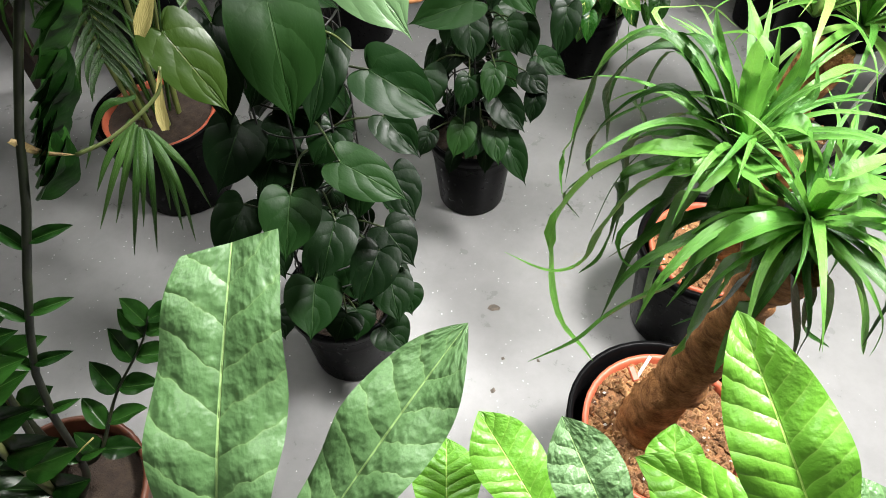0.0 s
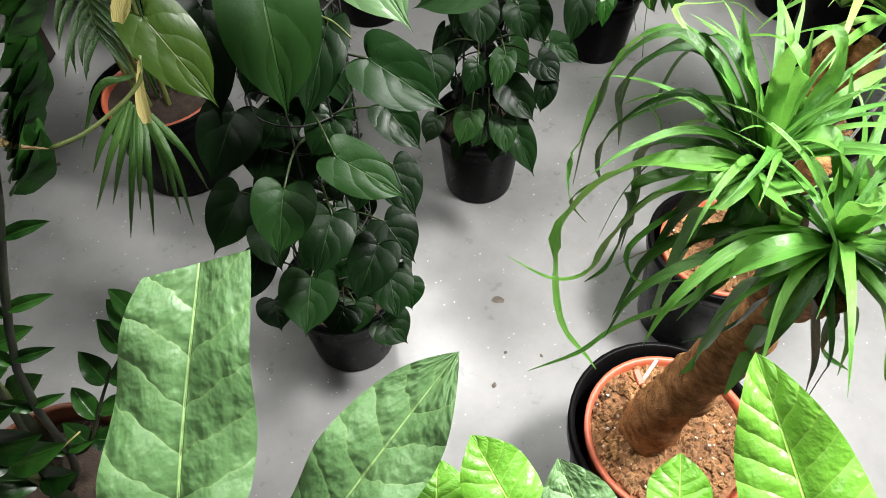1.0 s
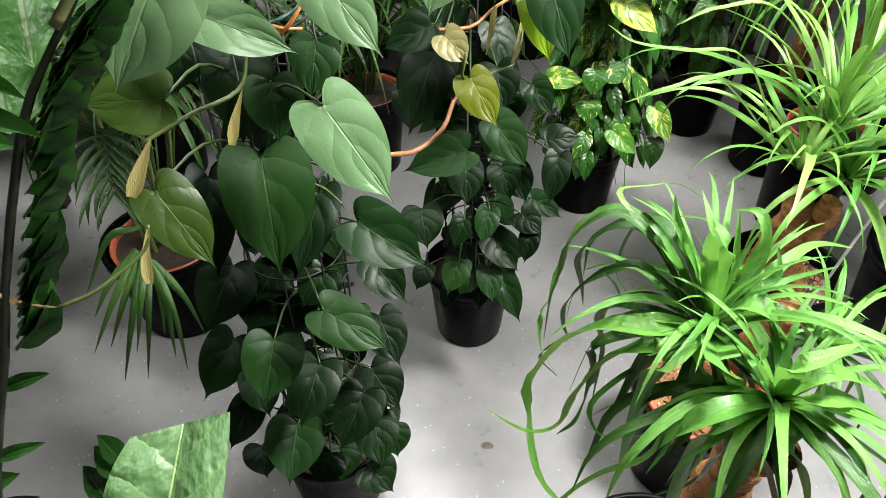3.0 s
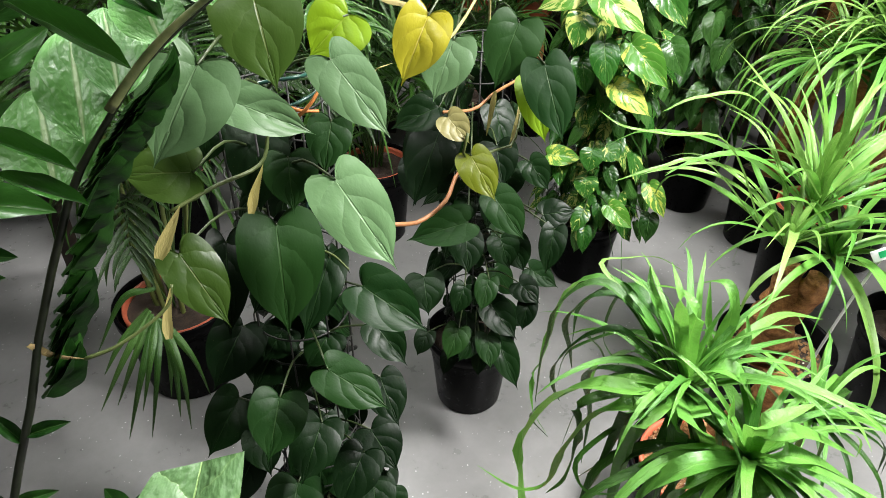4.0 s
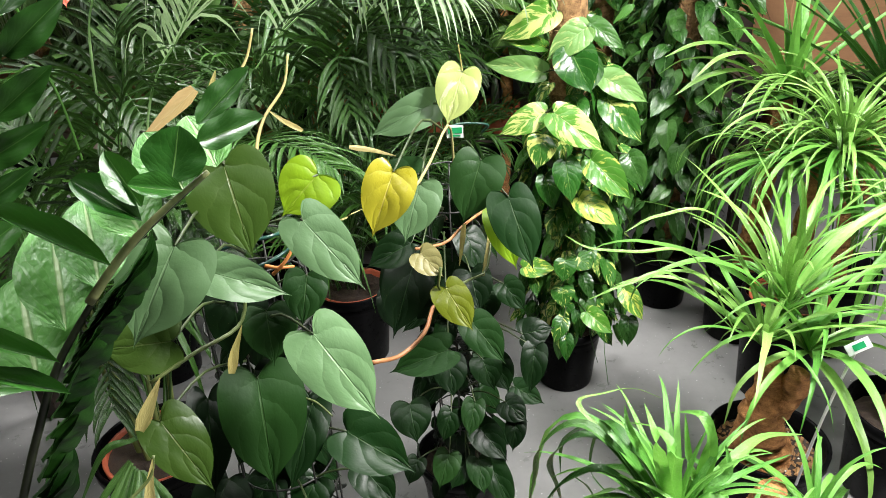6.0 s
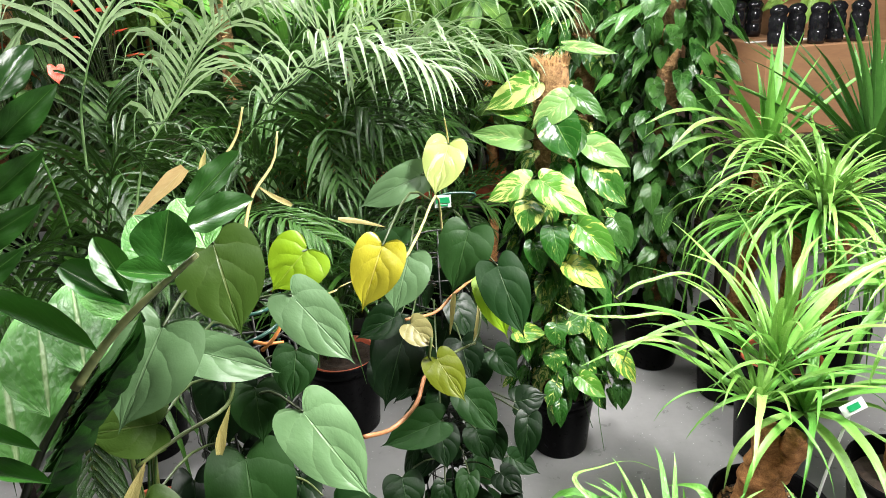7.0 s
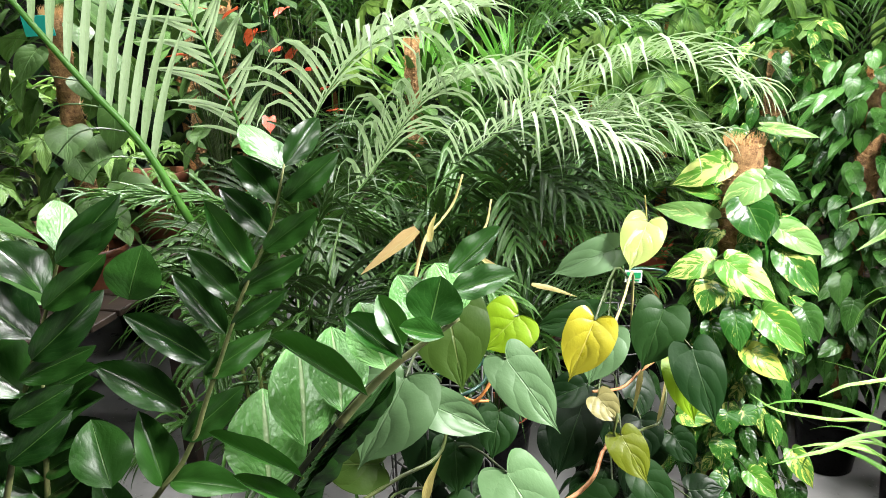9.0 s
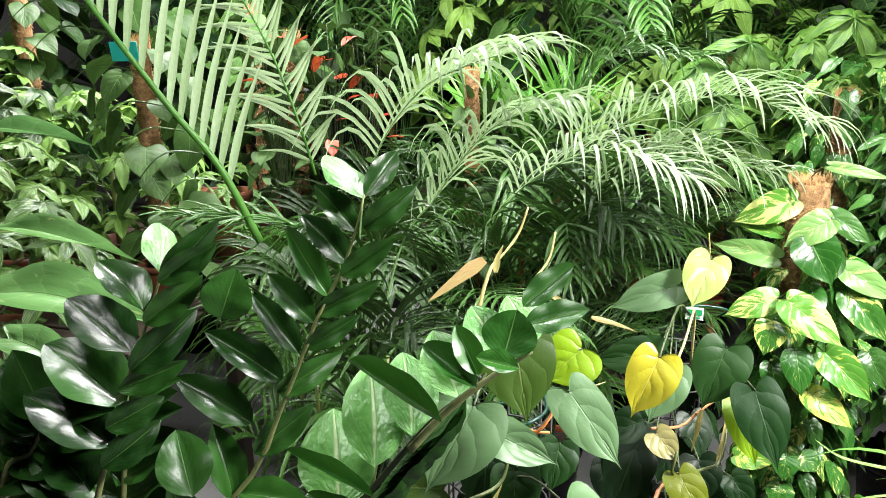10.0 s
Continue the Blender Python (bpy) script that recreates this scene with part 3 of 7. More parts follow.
def potted(name, at, r, h, label, category, inner=None, soil=DARK_SOIL, outer=BLACK_PLASTIC, group="potted plants", grains=0):
    p = thing(name, at, label, category, group)
    put("pot", lathe(pot_profile(r, h), outer, name="pot"), p, Matrix.Translation(p.location))
    r_in, z_in = r * 0.95, h * 0.8
    if inner is not None:
        r_in, z_in = r * 0.86, h * 0.93
        off = Vector((r * 0.035, -r * 0.03, 0))
        put("inner_pot", lathe([(r_in * 0.8, h * 0.3), (r_in * 0.97, h * 0.9), (r_in + 0.006, h * 0.91), (r_in + 0.008, h * 0.985), (r_in + 0.002, h * 0.99), (r_in - 0.004, h * 0.97), (r_in * 0.93, h * 0.7)], inner, name="inner_pot"), p, Matrix.Translation(p.location + off), "thin plastic inner pot")
    sd = int(abs(at[0] * 97 + at[1] * 31))
    put("soil", soil_mesh(r_in * 0.97, z_in, soil, sd), p, Matrix.Translation(p.location))
    if grains:
        tagged(put("soil_crumbs", crumbs_mesh(r_in * 0.93, z_in, CRUMB, grains, 0.0075, sd), p, Matrix.Translation(p.location)), kind="stuff")
        tagged(put("perlite", crumbs_mesh(r_in * 0.9, z_in + 0.002, PERLITE, grains // 14, 0.0034, sd + 5), p, Matrix.Translation(p.location)), kind="stuff")
    return p


def wire_tower(p, r, z0, z1, turns, mat):
    """A round column of wire: uprights and rings."""
    c = p.location
    for k in range(8):
        a = 2 * math.pi * k / 8
        put("wire", tube([c + Vector((r * math.cos(a), r * math.sin(a), z)) for z in (z0, (z0 + z1) / 2, z1)], 0.0019, 0.0019, mat, 4, 5, "wire"), p)
    me = tube([(r * math.cos(a), r * math.sin(a), 0) for a in [2 * math.pi * k / 12 for k in range(13)]], 0.0019, 0.0019, mat, 24, 5, "wire_ring")
    for k in range(turns):
        put("wire_ring", me, p, Matrix.Translation(c + Vector((0, 0, z0 + (z1 - z0) * k / (turns - 1)))))


def coco_pole(p, r, z0, z1, lean=(0, 0)):
    c, rng = p.location, random.Random(7)
    a, b = c + Vector((0, 0, z0)), c + Vector((lean[0], lean[1], z1))
    pole = put("coco_pole", tube([a, (a + b) / 2, b], r, r * 0.97, COCO, 26, 16, "coco_pole", wobble=0.3), p, label="pole wrapped in brown coconut fibre")
    verts, faces = [], []
    for _ in range(2600 if r > 0.041 else 700):
        u, q = rng.random() ** 0.6, rng.uniform(0, 6.28)
        o = a.lerp(b, u) + Vector((math.cos(q), math.sin(q), 0)) * r * 0.98
        if u > 0.95:
            o = b + Vector((math.cos(q), math.sin(q), 0)) * r * rng.random()
        d = Vector((math.cos(q), math.sin(q), 0)) * rng.uniform(0.001, 0.01) + Vector((-math.sin(q), math.cos(q), 0)) * rng.uniform(-0.026, 0.026) + Vector((0, 0, rng.uniform(-0.012, 0.02)))
        s, k = d.orthogonal().normalized() * 0.0014, len(verts)
        verts += [tuple(o - s), tuple(o + s), tuple(o + d)]
        faces.append((k, k + 1, k + 2))
    for _ in range(240):
        q = rng.uniform(0, 6.28)
        o = b + Vector((math.cos(q), math.sin(q), 0)) * r * rng.uniform(0.75, 1.02) - Vector((0, 0, 0.01))
        d = Vector((rng.uniform(-1, 1), rng.uniform(-1, 1), 0)) * 0.012 + Vector((0, 0, rng.uniform(0.012, 0.045)))
        s, k = d.orthogonal().normalized() * 0.002, len(verts)
        verts += [tuple(o - s), tuple(o + s), tuple(o + d)]
        faces.append((k, k + 1, k + 2))
    tagged(put("coir", mesh_of("coir", verts, faces, COCO_STRAND), p), kind="stuff")
    return pole


def fill_column(p, mats, count, r0, r1, z0, z1, size, seed, droop=0.7, lean=(0, 0), skip=None, stalks=False, ratio=0.88):
    """Leaves all round a climbing column; each hangs outwards and down on its stalk."""
    rng, c = random.Random(seed), p.location
    for i in range(count):
        u = (i + rng.random()) / count
        z, a = z0 + (z1 - z0) * u, i * 2.399 + rng.uniform(-0.5, 0.5)
        out = Vector((math.cos(a), math.sin(a), 0))
        if skip and skip(out, z):
            continue
        axis = c + Vector((lean[0] * u, lean[1] * u, 0))
        r = rng.uniform(r0, r1)
        s = size * rng.uniform(0.65, 1.2)
        b = axis + out * r + Vector((0, 0, z))
        d = (out * rng.uniform(0.25, 0.8) + Vector((rng.uniform(-0.35, 0.35), rng.uniform(-0.35, 0.35), -droop * rng.uniform(0.5, 1.4)))).normalized()
        face = out * 0.8 + Vector((0, 0, 0.75))
        leaf(p, rng.choice(mats), b, b + d * s, s * ratio * rng.uniform(0.88, 1.1), face, axis + out * 0.03 + Vector((0, 0, z - 0.04)) if stalks else None, seed=rng.randrange(4))


# straps: long narrow leaves
def strap_mesh(pts, width, mat, n=14, seed=0, roll=0.0, name="strap_leaf", side=None):
    line = spline(pts, n)
    rng = random.Random(seed)
    tw = rng.uniform(-1, 1) * roll
    verts, faces, uvs = [], [], []
    for i, c in enumerate(line):
        v = i / n
        d = (line[min(i + 1, n)] - line[max(i - 1, 0)]).normalized()
        s = d.cross(Vector((0, 0, 1)))
        s = s.normalized() if s.length > 0.05 else Vector((1, 0, 0))
        if side is not None:
            s = (Vector(side) - d * d.dot(Vector(side))).normalized()
        up = s.cross(d)
        a = tw * v * v * 3
        s, up = s * math.cos(a) + up * math.sin(a), up * math.cos(a) - s * math.sin(a)
        w = width * 0.5 * min(1.0, 0.5 + v * 2.2) * max(0.0, 1 - v ** 1.6) ** 0.85 + 0.0004
        for u in (-1, -0.5, 0, 0.5, 1):
            verts.append(tuple(c + s * u * w + up * abs(u) * w * 0.4))
            uvs.append((0.5 + 0.5 * u, v))
    for i in range(n):
        for k in range(4):
            faces.append((i * 5 + k, i * 5 + k + 1, (i + 1) * 5 + k + 1, (i + 1) * 5 + k))
    return mesh_of(name, verts, faces, mat, uvs)


def strap_kind(elev, width, mat, seed, sag=1.0, curl=0.5):
    """A strap of length 1 along +x that rises by elev and sags under its weight."""
    rng, p, q, d = random.Random(seed), [], Vector((0.0, 0.0, 0.0)), radians(elev)
    side = 0.0
    bend = rng.uniform(-0.5, 0.5) * curl
    for i in range(9):
        p.append(q.copy())
        q = q + Vector((math.cos(d) * math.cos(side), math.cos(d) * math.sin(side), math.sin(d))) / 8
        d -= sag * (0.1 + 0.045 * i) * rng.uniform(0.6, 1.4)
        d = max(d, radians(-82))
        side += bend * 0.25 + rng.uniform(-0.12, 0.12) * curl
    return strap_mesh(p, width, mat, 14, seed, roll=0.5 * curl)


STRAPS = {}


def rosette(p, at, count, length, width, mats, seed, e0=5, e1=80, sag=1.0, tilt=(0, 0), name="leaf", curl=0.5, az=None):
    rng = random.Random(seed)
    for i in range(count):
        u = (i + 0.5) / count
        elev = e0 + (e1 - e0) * u + rng.uniform(-6, 6)
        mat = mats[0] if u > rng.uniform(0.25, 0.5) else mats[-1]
        key = (round(elev / 12), mat.name, round(sag * 10), rng.randrange(3), round(width / length, 2))
        if key not in STRAPS:
            STRAPS[key] = strap_kind(key[0] * 12, key[4], mat, len(STRAPS) + 3, sag * (1.15 - 0.6 * u), curl)
        a = i * 2.399 + rng.uniform(-0.4, 0.4) if az is None else rng.uniform(*az)
        s = length * rng.uniform(0.7, 1.15) * (1 - 0.3 * u)
        m = Matrix.Translation(at) @ pose(0, 0, 0, tilt[0], tilt[1], 0) @ Matrix.Rotation(a, 4, "Z") @ Matrix.Diagonal((s, s * rng.uniform(0.85, 1.2), s, 1))
        put(name, STRAPS[key], p, m)


def strap(p, pts, width, mat, seed=0):
    """One strap leaf through points of its own."""
    put("leaf", strap_mesh(pts, width, mat, 20, seed, roll=0.35), p)


def trunk(p, pts, r0, r1, mat=BARK, name="trunk", n=40):
    me = tube(pts, r0, r1, mat, n, 28, name, wobble=0.35)
    return put(name, me, p)


# feather palms
def frond_mesh(pts, leaf_len, leaf_w, mat, pairs, seed, fall=0.5, start=0.12, lift=0.25, stem=0.004, fold=0.5):
    rng, n = random.Random(seed), 40
    line = spline(pts, n)
    verts, faces, uvs = [], [], []
    for i, c in enumerate(line):
        d = (line[min(i + 1, n)] - line[max(i - 1, 0)]).normalized()
        s = d.cross(Vector((0, 0, 1))).normalized()
        r = stem * (1 - 0.8 * i / n)
        for q in (s, d.cross(s), -s, s.cross(d)):
            verts.append(tuple(c + q * r))
            uvs.append((0.5, 0.3))
    for i in range(n):
        for k in range(4):
            q = (k + 1) % 4
            faces.append((i * 4 + k, i * 4 + q, i * 4 + 4 + q, i * 4 + 4 + k))
    for j in range(pairs):
        u = start + (1 - start) * (j + 0.5) / pairs
        x = u * n
        i = min(int(x), n - 1)
        c = line[i].lerp(line[i + 1], x - i)
        d = (line[i + 1] - line[max(i - 1, 0)]).normalized()
        s = d.cross(Vector((0, 0, 1))).normalized()
        up = s.cross(d)
        size = leaf_len * (0.5 + 0.75 * math.sin(math.pi * min(1.0, 0.2 + u * 0.78))) * rng.uniform(0.8, 1.15)
        for side in (-1, 1):
            a = rng.uniform(0.75, 1.0) + 0.35 * u
            w0 = (s * side * math.cos(0.9 - 0.35 * (1 - u)) + d * math.sin(0.55 + 0.5 * u * a) + up * (lift + rng.uniform(-0.2, 0.2)) + d * rng.uniform(-0.12, 0.18)).normalized()
            sink = fall * rng.uniform(0.6, 1.7)
            q, k0, m = c.copy(), len(verts), 6
            dirn = w0.copy()
            for g in range(m + 1):
                v = g / m
                t = dirn.cross(up).normalized() if dirn.cross(up).length > 0.05 else s
                wd = leaf_w * 0.5 * (0.45 + 1.7 * v) * (1 - v ** 2.2) + 0.0003 if v < 0.4 else leaf_w * 0.5 * 1.1 * (1 - ((v - 0.1) / 0.9) ** 2.2) + 0.0003
                nrm = t.cross(dirn)
                for e in (-1, 0, 1):
                    verts.append(tuple(q + t * e * wd + nrm * (fold * wd if e else 0)))
                    uvs.append((0.5 + 0.5 * e, v))
                q = q + dirn * size / m
                dirn = (dirn + Vector((0, 0, -1)) * sink * (0.1 + 0.35 * v)).normalized()
            for g in range(m):
                for e in (0, 1):
                    b = k0 + g * 3 + e
                    faces.append((b, b + 1, b + 4, b + 3))
    return mesh_of("frond", verts, faces, mat, uvs)


def frond(p, pts, leaf_len, leaf_w, mat, pairs=28, seed=0, fall=0.5, start=0.12, lift=0.25):
    put("frond", frond_mesh(pts, leaf_len, leaf_w, mat, pairs, seed, fall, start, lift), p)


def random_fronds(p, at, count, height, reach, leaf_len, leaf_w, mat, seed, az=None, pairs=26, spread=0.06, low=0.75):
    rng = random.Random(seed)
    for i in range(count):
        a = i * 2.399 + rng.uniform(-0.4, 0.4) if az is None else rng.uniform(*az)
        o = Vector((math.cos(a), math.sin(a), 0))
        b = Vector(at) + o * spread * rng.random()
        h, r = height * rng.uniform(low, 1.1), reach * rng.uniform(0.6, 1.15)
        k = b + o * r * 0.25 + Vector((0, 0, h * 0.62))
        t1 = b + o * r * 0.62 + Vector((0, 0, h * 0.98))
        t2 = b + o * r * 1.05 + Vector((0, 0, h * rng.uniform(0.78, 0.95)))
        frond(p, [b, k, t1, t2], leaf_len * rng.uniform(0.85, 1.15), leaf_w * rng.uniform(0.7, 1.0), mat, pairs, rng.randrange(9999), fall=1.0, start=0.4, lift=0.4)


# ZZ stems: thick stalks with paired glossy leaves
def oval_mesh(mat, seed, fold=0.25, droop=0.12, taper=taper_oval, wave=0.04, key="oval"):
    skew = 0.04 if key == "square" else 0.0
    k = (key, mat.name, seed, round(fold, 2))
    if k not in MESHES:
        fine = key in ("broad", "square")
        MESHES[k] = leaf_mesh("oval_leaf", mat, taper, 0.0, fold, droop * (0.5 + 0.5 * (seed % 3)), wave, 0.1, nv=36 if fine else 14, nu=8 if fine else 4, seed=seed, skew=skew)
    return MESHES[k]


def zz_stem(p, pts, r, leaf_len, leaf_w, pairs, seed, side=(1, 0, 0), mat=ZZ, other=None, start=0.3, lean=0.55, stem_mat=ZZ_STEM, tipup=0.25, end=0.97, fn=(0.3, -0.8, 0.45), q=None):
    rng, n = random.Random(seed), 40
    line = spline(pts, n)
    put("stem", tube(line[int(start * n):], r * 0.75, r * 0.2, stem_mat, 20, 10, "stem", wobble=0.1), p)
    # lower stalk drawn in the stem tone that has shade in it
    put("stalk", tube(line[:int(start * n) + 1], r * 1.3, r * 0.75, SHADED_STEM, 20, 10, "stalk", wobble=0.1), p)
    for j in range(pairs):
        u = start + (end - start) * j / (pairs - 1)
        i = min(int(u * n), n - 1)
        c = line[i]
        d = (line[i + 1] - line[max(i - 1, 0)]).normalized()
        s = Vector(side)
        s = (s - d * s.dot(d)).normalized()
        up = s.cross(d)
        size = leaf_len * (0.72 + 0.38 * math.sin(math.pi * (0.15 + 0.75 * u))) * rng.uniform(0.9, 1.08)
        for k in (-1, 1):
            c2 = c + d * (0.006 * k)
            if q is not None:
                qv = Vector(q)
                dr = (s * k * 0.5 + qv * 0.85 + d * 0.25 * rng.uniform(0.6, 1.4)).normalized()
                face = -s * k * 0.85 + qv * 0.25 + d * rng.uniform(0.1, 0.4)
            else:
                dr = (s * k * 0.85 + d * (lean + tipup * u) + up * rng.uniform(-0.12, 0.12)).normalized()
                face = Vector(fn) * 0.75 - s * k * rng.uniform(0.35, 0.65) + d * 0.25
            m = (mat if k > 0 else other) if other else mat
            put("leaf", oval_mesh(m, rng.randrange(4)), p, leaf_pose(c2, c2 + dr * size, leaf_w * rng.uniform(0.9, 1.1), face))
    return line


def oval_leaf(p, mat, base, tip, width, face, fold=0.25, taper=taper_oval, key="oval", seed=0, wave=0.04, droop=0.12):
    put("leaf", oval_mesh(mat, seed, fold, droop, taper, wave, key), p, leaf_pose(base, tip, width, face))


def whorl(p, at, n, size, width, mat, seed, normal=(0, 0, 1), droop=0.3, stalk=None):
    """A hand-shaped leaf: n leaflets round one point."""
    rng = random.Random(seed)
    z = Vector(normal).normalized()
    x = z.orthogonal().normalized()
    y = z.cross(x)
    a0 = rng.uniform(0, 6.28)
    for i in range(n):
        a = a0 + 2 * math.pi * i / n + rng.uniform(-0.1, 0.1)
        d = (x * math.cos(a) + y * math.sin(a) - z * droop * rng.uniform(0.6, 1.3)).normalized()
        s = size * rng.uniform(0.75, 1.1)
        put("leaf", oval_mesh(mat, i % 4, 0.15, 0.2, key="leaflet"), p, leaf_pose(at, Vector(at) + d * s, width * s / size, z))
    if stalk is not None:
        put("petiole", tube([at, (Vector(at) + Vector(stalk)) / 2 + Vector((0, 0, 0.03)), stalk], 0.002, 0.003, PETIOLE, 6, 5, "petiole"), p)


def sheath(p, pts, width, mat=SHEATH):
    """A narrow rolled young leaf or its dry sheath."""
    put("leaf_sheath", strap_mesh(pts, width * 0.68, mat, 10, 1, roll=0.2, name="leaf_sheath", side=(0.9, 0.35, 0.25)), p)


# heart-leaf philodendron on a wire column, in front
P1 = potted("philodendron_plant", (-0.225, 0.885, 0), 0.125, 0.25, "tall heart-leaf philodendron climbing a wire column in a dark plastic pot", "potted plant", outer=GREY_PLASTIC)
wire_tower(P1, 0.085, 0.2, 1.2, 18, BLACK_WIRE)


def p1(mat, base, tip, width, face, cut=False, label="", seed=None):
    c = P1.location
    return leaf(P1, mat, base, tip, width, face, (c.x + 0.03 * (base[0] > c.x) - 0.015, c.y - 0.05, max(0.3, base[2] - 0.07)), cut=cut, label=label, seed=seed)


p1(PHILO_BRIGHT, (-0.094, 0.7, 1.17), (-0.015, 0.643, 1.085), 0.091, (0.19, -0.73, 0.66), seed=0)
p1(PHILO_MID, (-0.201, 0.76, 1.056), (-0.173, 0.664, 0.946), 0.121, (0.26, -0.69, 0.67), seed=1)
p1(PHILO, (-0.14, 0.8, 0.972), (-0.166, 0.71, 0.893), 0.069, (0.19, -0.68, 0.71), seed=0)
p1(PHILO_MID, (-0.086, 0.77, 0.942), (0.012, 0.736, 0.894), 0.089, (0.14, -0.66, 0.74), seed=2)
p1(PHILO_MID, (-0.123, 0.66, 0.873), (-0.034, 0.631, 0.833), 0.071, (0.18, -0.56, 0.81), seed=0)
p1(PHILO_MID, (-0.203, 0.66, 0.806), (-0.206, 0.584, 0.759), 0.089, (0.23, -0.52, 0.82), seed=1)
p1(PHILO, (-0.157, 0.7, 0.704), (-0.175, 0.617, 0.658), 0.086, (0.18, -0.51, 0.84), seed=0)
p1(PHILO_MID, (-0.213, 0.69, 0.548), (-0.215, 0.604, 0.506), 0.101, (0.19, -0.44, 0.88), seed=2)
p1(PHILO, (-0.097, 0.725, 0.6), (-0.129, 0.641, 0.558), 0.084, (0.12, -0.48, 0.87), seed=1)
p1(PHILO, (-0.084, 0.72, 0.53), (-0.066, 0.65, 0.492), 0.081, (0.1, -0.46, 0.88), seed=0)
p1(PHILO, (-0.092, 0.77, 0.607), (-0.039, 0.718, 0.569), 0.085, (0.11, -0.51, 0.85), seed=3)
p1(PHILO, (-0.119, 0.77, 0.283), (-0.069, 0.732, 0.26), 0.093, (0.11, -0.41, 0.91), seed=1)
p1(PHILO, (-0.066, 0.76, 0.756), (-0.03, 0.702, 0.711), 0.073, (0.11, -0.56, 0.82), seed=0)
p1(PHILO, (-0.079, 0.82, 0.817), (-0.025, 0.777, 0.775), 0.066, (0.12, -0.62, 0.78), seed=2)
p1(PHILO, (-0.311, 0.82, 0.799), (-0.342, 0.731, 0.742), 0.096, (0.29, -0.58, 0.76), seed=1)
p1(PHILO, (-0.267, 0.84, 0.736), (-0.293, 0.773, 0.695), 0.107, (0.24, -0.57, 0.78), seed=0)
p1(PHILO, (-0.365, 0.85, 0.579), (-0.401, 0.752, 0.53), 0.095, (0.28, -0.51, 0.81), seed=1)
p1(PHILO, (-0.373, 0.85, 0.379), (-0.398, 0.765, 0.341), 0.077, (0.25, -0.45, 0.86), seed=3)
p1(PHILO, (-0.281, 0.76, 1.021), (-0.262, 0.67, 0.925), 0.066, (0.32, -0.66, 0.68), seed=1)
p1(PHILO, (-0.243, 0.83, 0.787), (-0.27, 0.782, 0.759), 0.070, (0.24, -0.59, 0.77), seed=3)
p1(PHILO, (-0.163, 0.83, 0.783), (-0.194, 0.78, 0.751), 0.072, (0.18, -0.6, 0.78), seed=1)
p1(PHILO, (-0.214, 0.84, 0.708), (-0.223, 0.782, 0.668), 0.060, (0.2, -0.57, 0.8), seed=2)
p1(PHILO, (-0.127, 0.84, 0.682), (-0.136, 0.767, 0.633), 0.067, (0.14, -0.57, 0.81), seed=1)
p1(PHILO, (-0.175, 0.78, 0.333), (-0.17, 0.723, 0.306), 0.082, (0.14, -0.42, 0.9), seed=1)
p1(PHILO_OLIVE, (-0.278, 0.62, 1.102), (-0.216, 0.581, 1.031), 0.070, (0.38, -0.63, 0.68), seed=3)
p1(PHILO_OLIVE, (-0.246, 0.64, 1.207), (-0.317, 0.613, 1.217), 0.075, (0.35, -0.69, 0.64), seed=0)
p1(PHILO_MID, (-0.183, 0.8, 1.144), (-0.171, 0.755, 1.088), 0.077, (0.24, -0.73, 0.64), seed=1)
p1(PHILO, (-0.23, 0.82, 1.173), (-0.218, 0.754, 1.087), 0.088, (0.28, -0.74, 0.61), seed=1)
p1(PHILO_GREY, (-0.195, 0.6, 1.353), (-0.229, 0.533, 1.281), 0.093, (0.35, -0.76, 0.55), seed=1, cut=True, label='broad green leaf toned pale for sheen, with a torn notch')
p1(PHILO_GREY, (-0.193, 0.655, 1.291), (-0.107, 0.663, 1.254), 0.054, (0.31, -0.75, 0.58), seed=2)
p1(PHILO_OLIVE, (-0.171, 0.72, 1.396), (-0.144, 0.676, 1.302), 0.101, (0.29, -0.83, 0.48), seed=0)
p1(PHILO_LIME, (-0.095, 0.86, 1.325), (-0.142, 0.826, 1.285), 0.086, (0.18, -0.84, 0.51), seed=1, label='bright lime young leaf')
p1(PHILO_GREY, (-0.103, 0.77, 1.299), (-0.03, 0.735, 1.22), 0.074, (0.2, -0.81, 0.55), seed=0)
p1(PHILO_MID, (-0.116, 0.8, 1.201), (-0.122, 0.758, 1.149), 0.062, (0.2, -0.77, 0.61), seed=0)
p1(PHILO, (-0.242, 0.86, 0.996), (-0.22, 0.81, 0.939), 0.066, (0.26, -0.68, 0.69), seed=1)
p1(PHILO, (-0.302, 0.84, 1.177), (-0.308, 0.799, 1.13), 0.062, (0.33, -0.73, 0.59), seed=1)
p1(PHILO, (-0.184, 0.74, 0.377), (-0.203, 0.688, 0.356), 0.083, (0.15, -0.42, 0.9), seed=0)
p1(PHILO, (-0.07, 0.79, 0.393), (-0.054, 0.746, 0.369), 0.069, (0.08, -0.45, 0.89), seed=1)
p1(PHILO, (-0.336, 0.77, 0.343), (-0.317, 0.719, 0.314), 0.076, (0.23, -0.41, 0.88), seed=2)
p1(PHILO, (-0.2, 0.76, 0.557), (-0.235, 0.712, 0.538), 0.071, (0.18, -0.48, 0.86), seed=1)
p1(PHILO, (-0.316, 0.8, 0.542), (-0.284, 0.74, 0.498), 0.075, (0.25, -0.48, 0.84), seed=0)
# inner fill in the shaded leaf tone
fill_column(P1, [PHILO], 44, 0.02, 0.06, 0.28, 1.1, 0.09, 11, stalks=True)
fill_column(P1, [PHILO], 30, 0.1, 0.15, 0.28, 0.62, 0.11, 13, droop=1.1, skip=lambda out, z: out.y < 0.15)
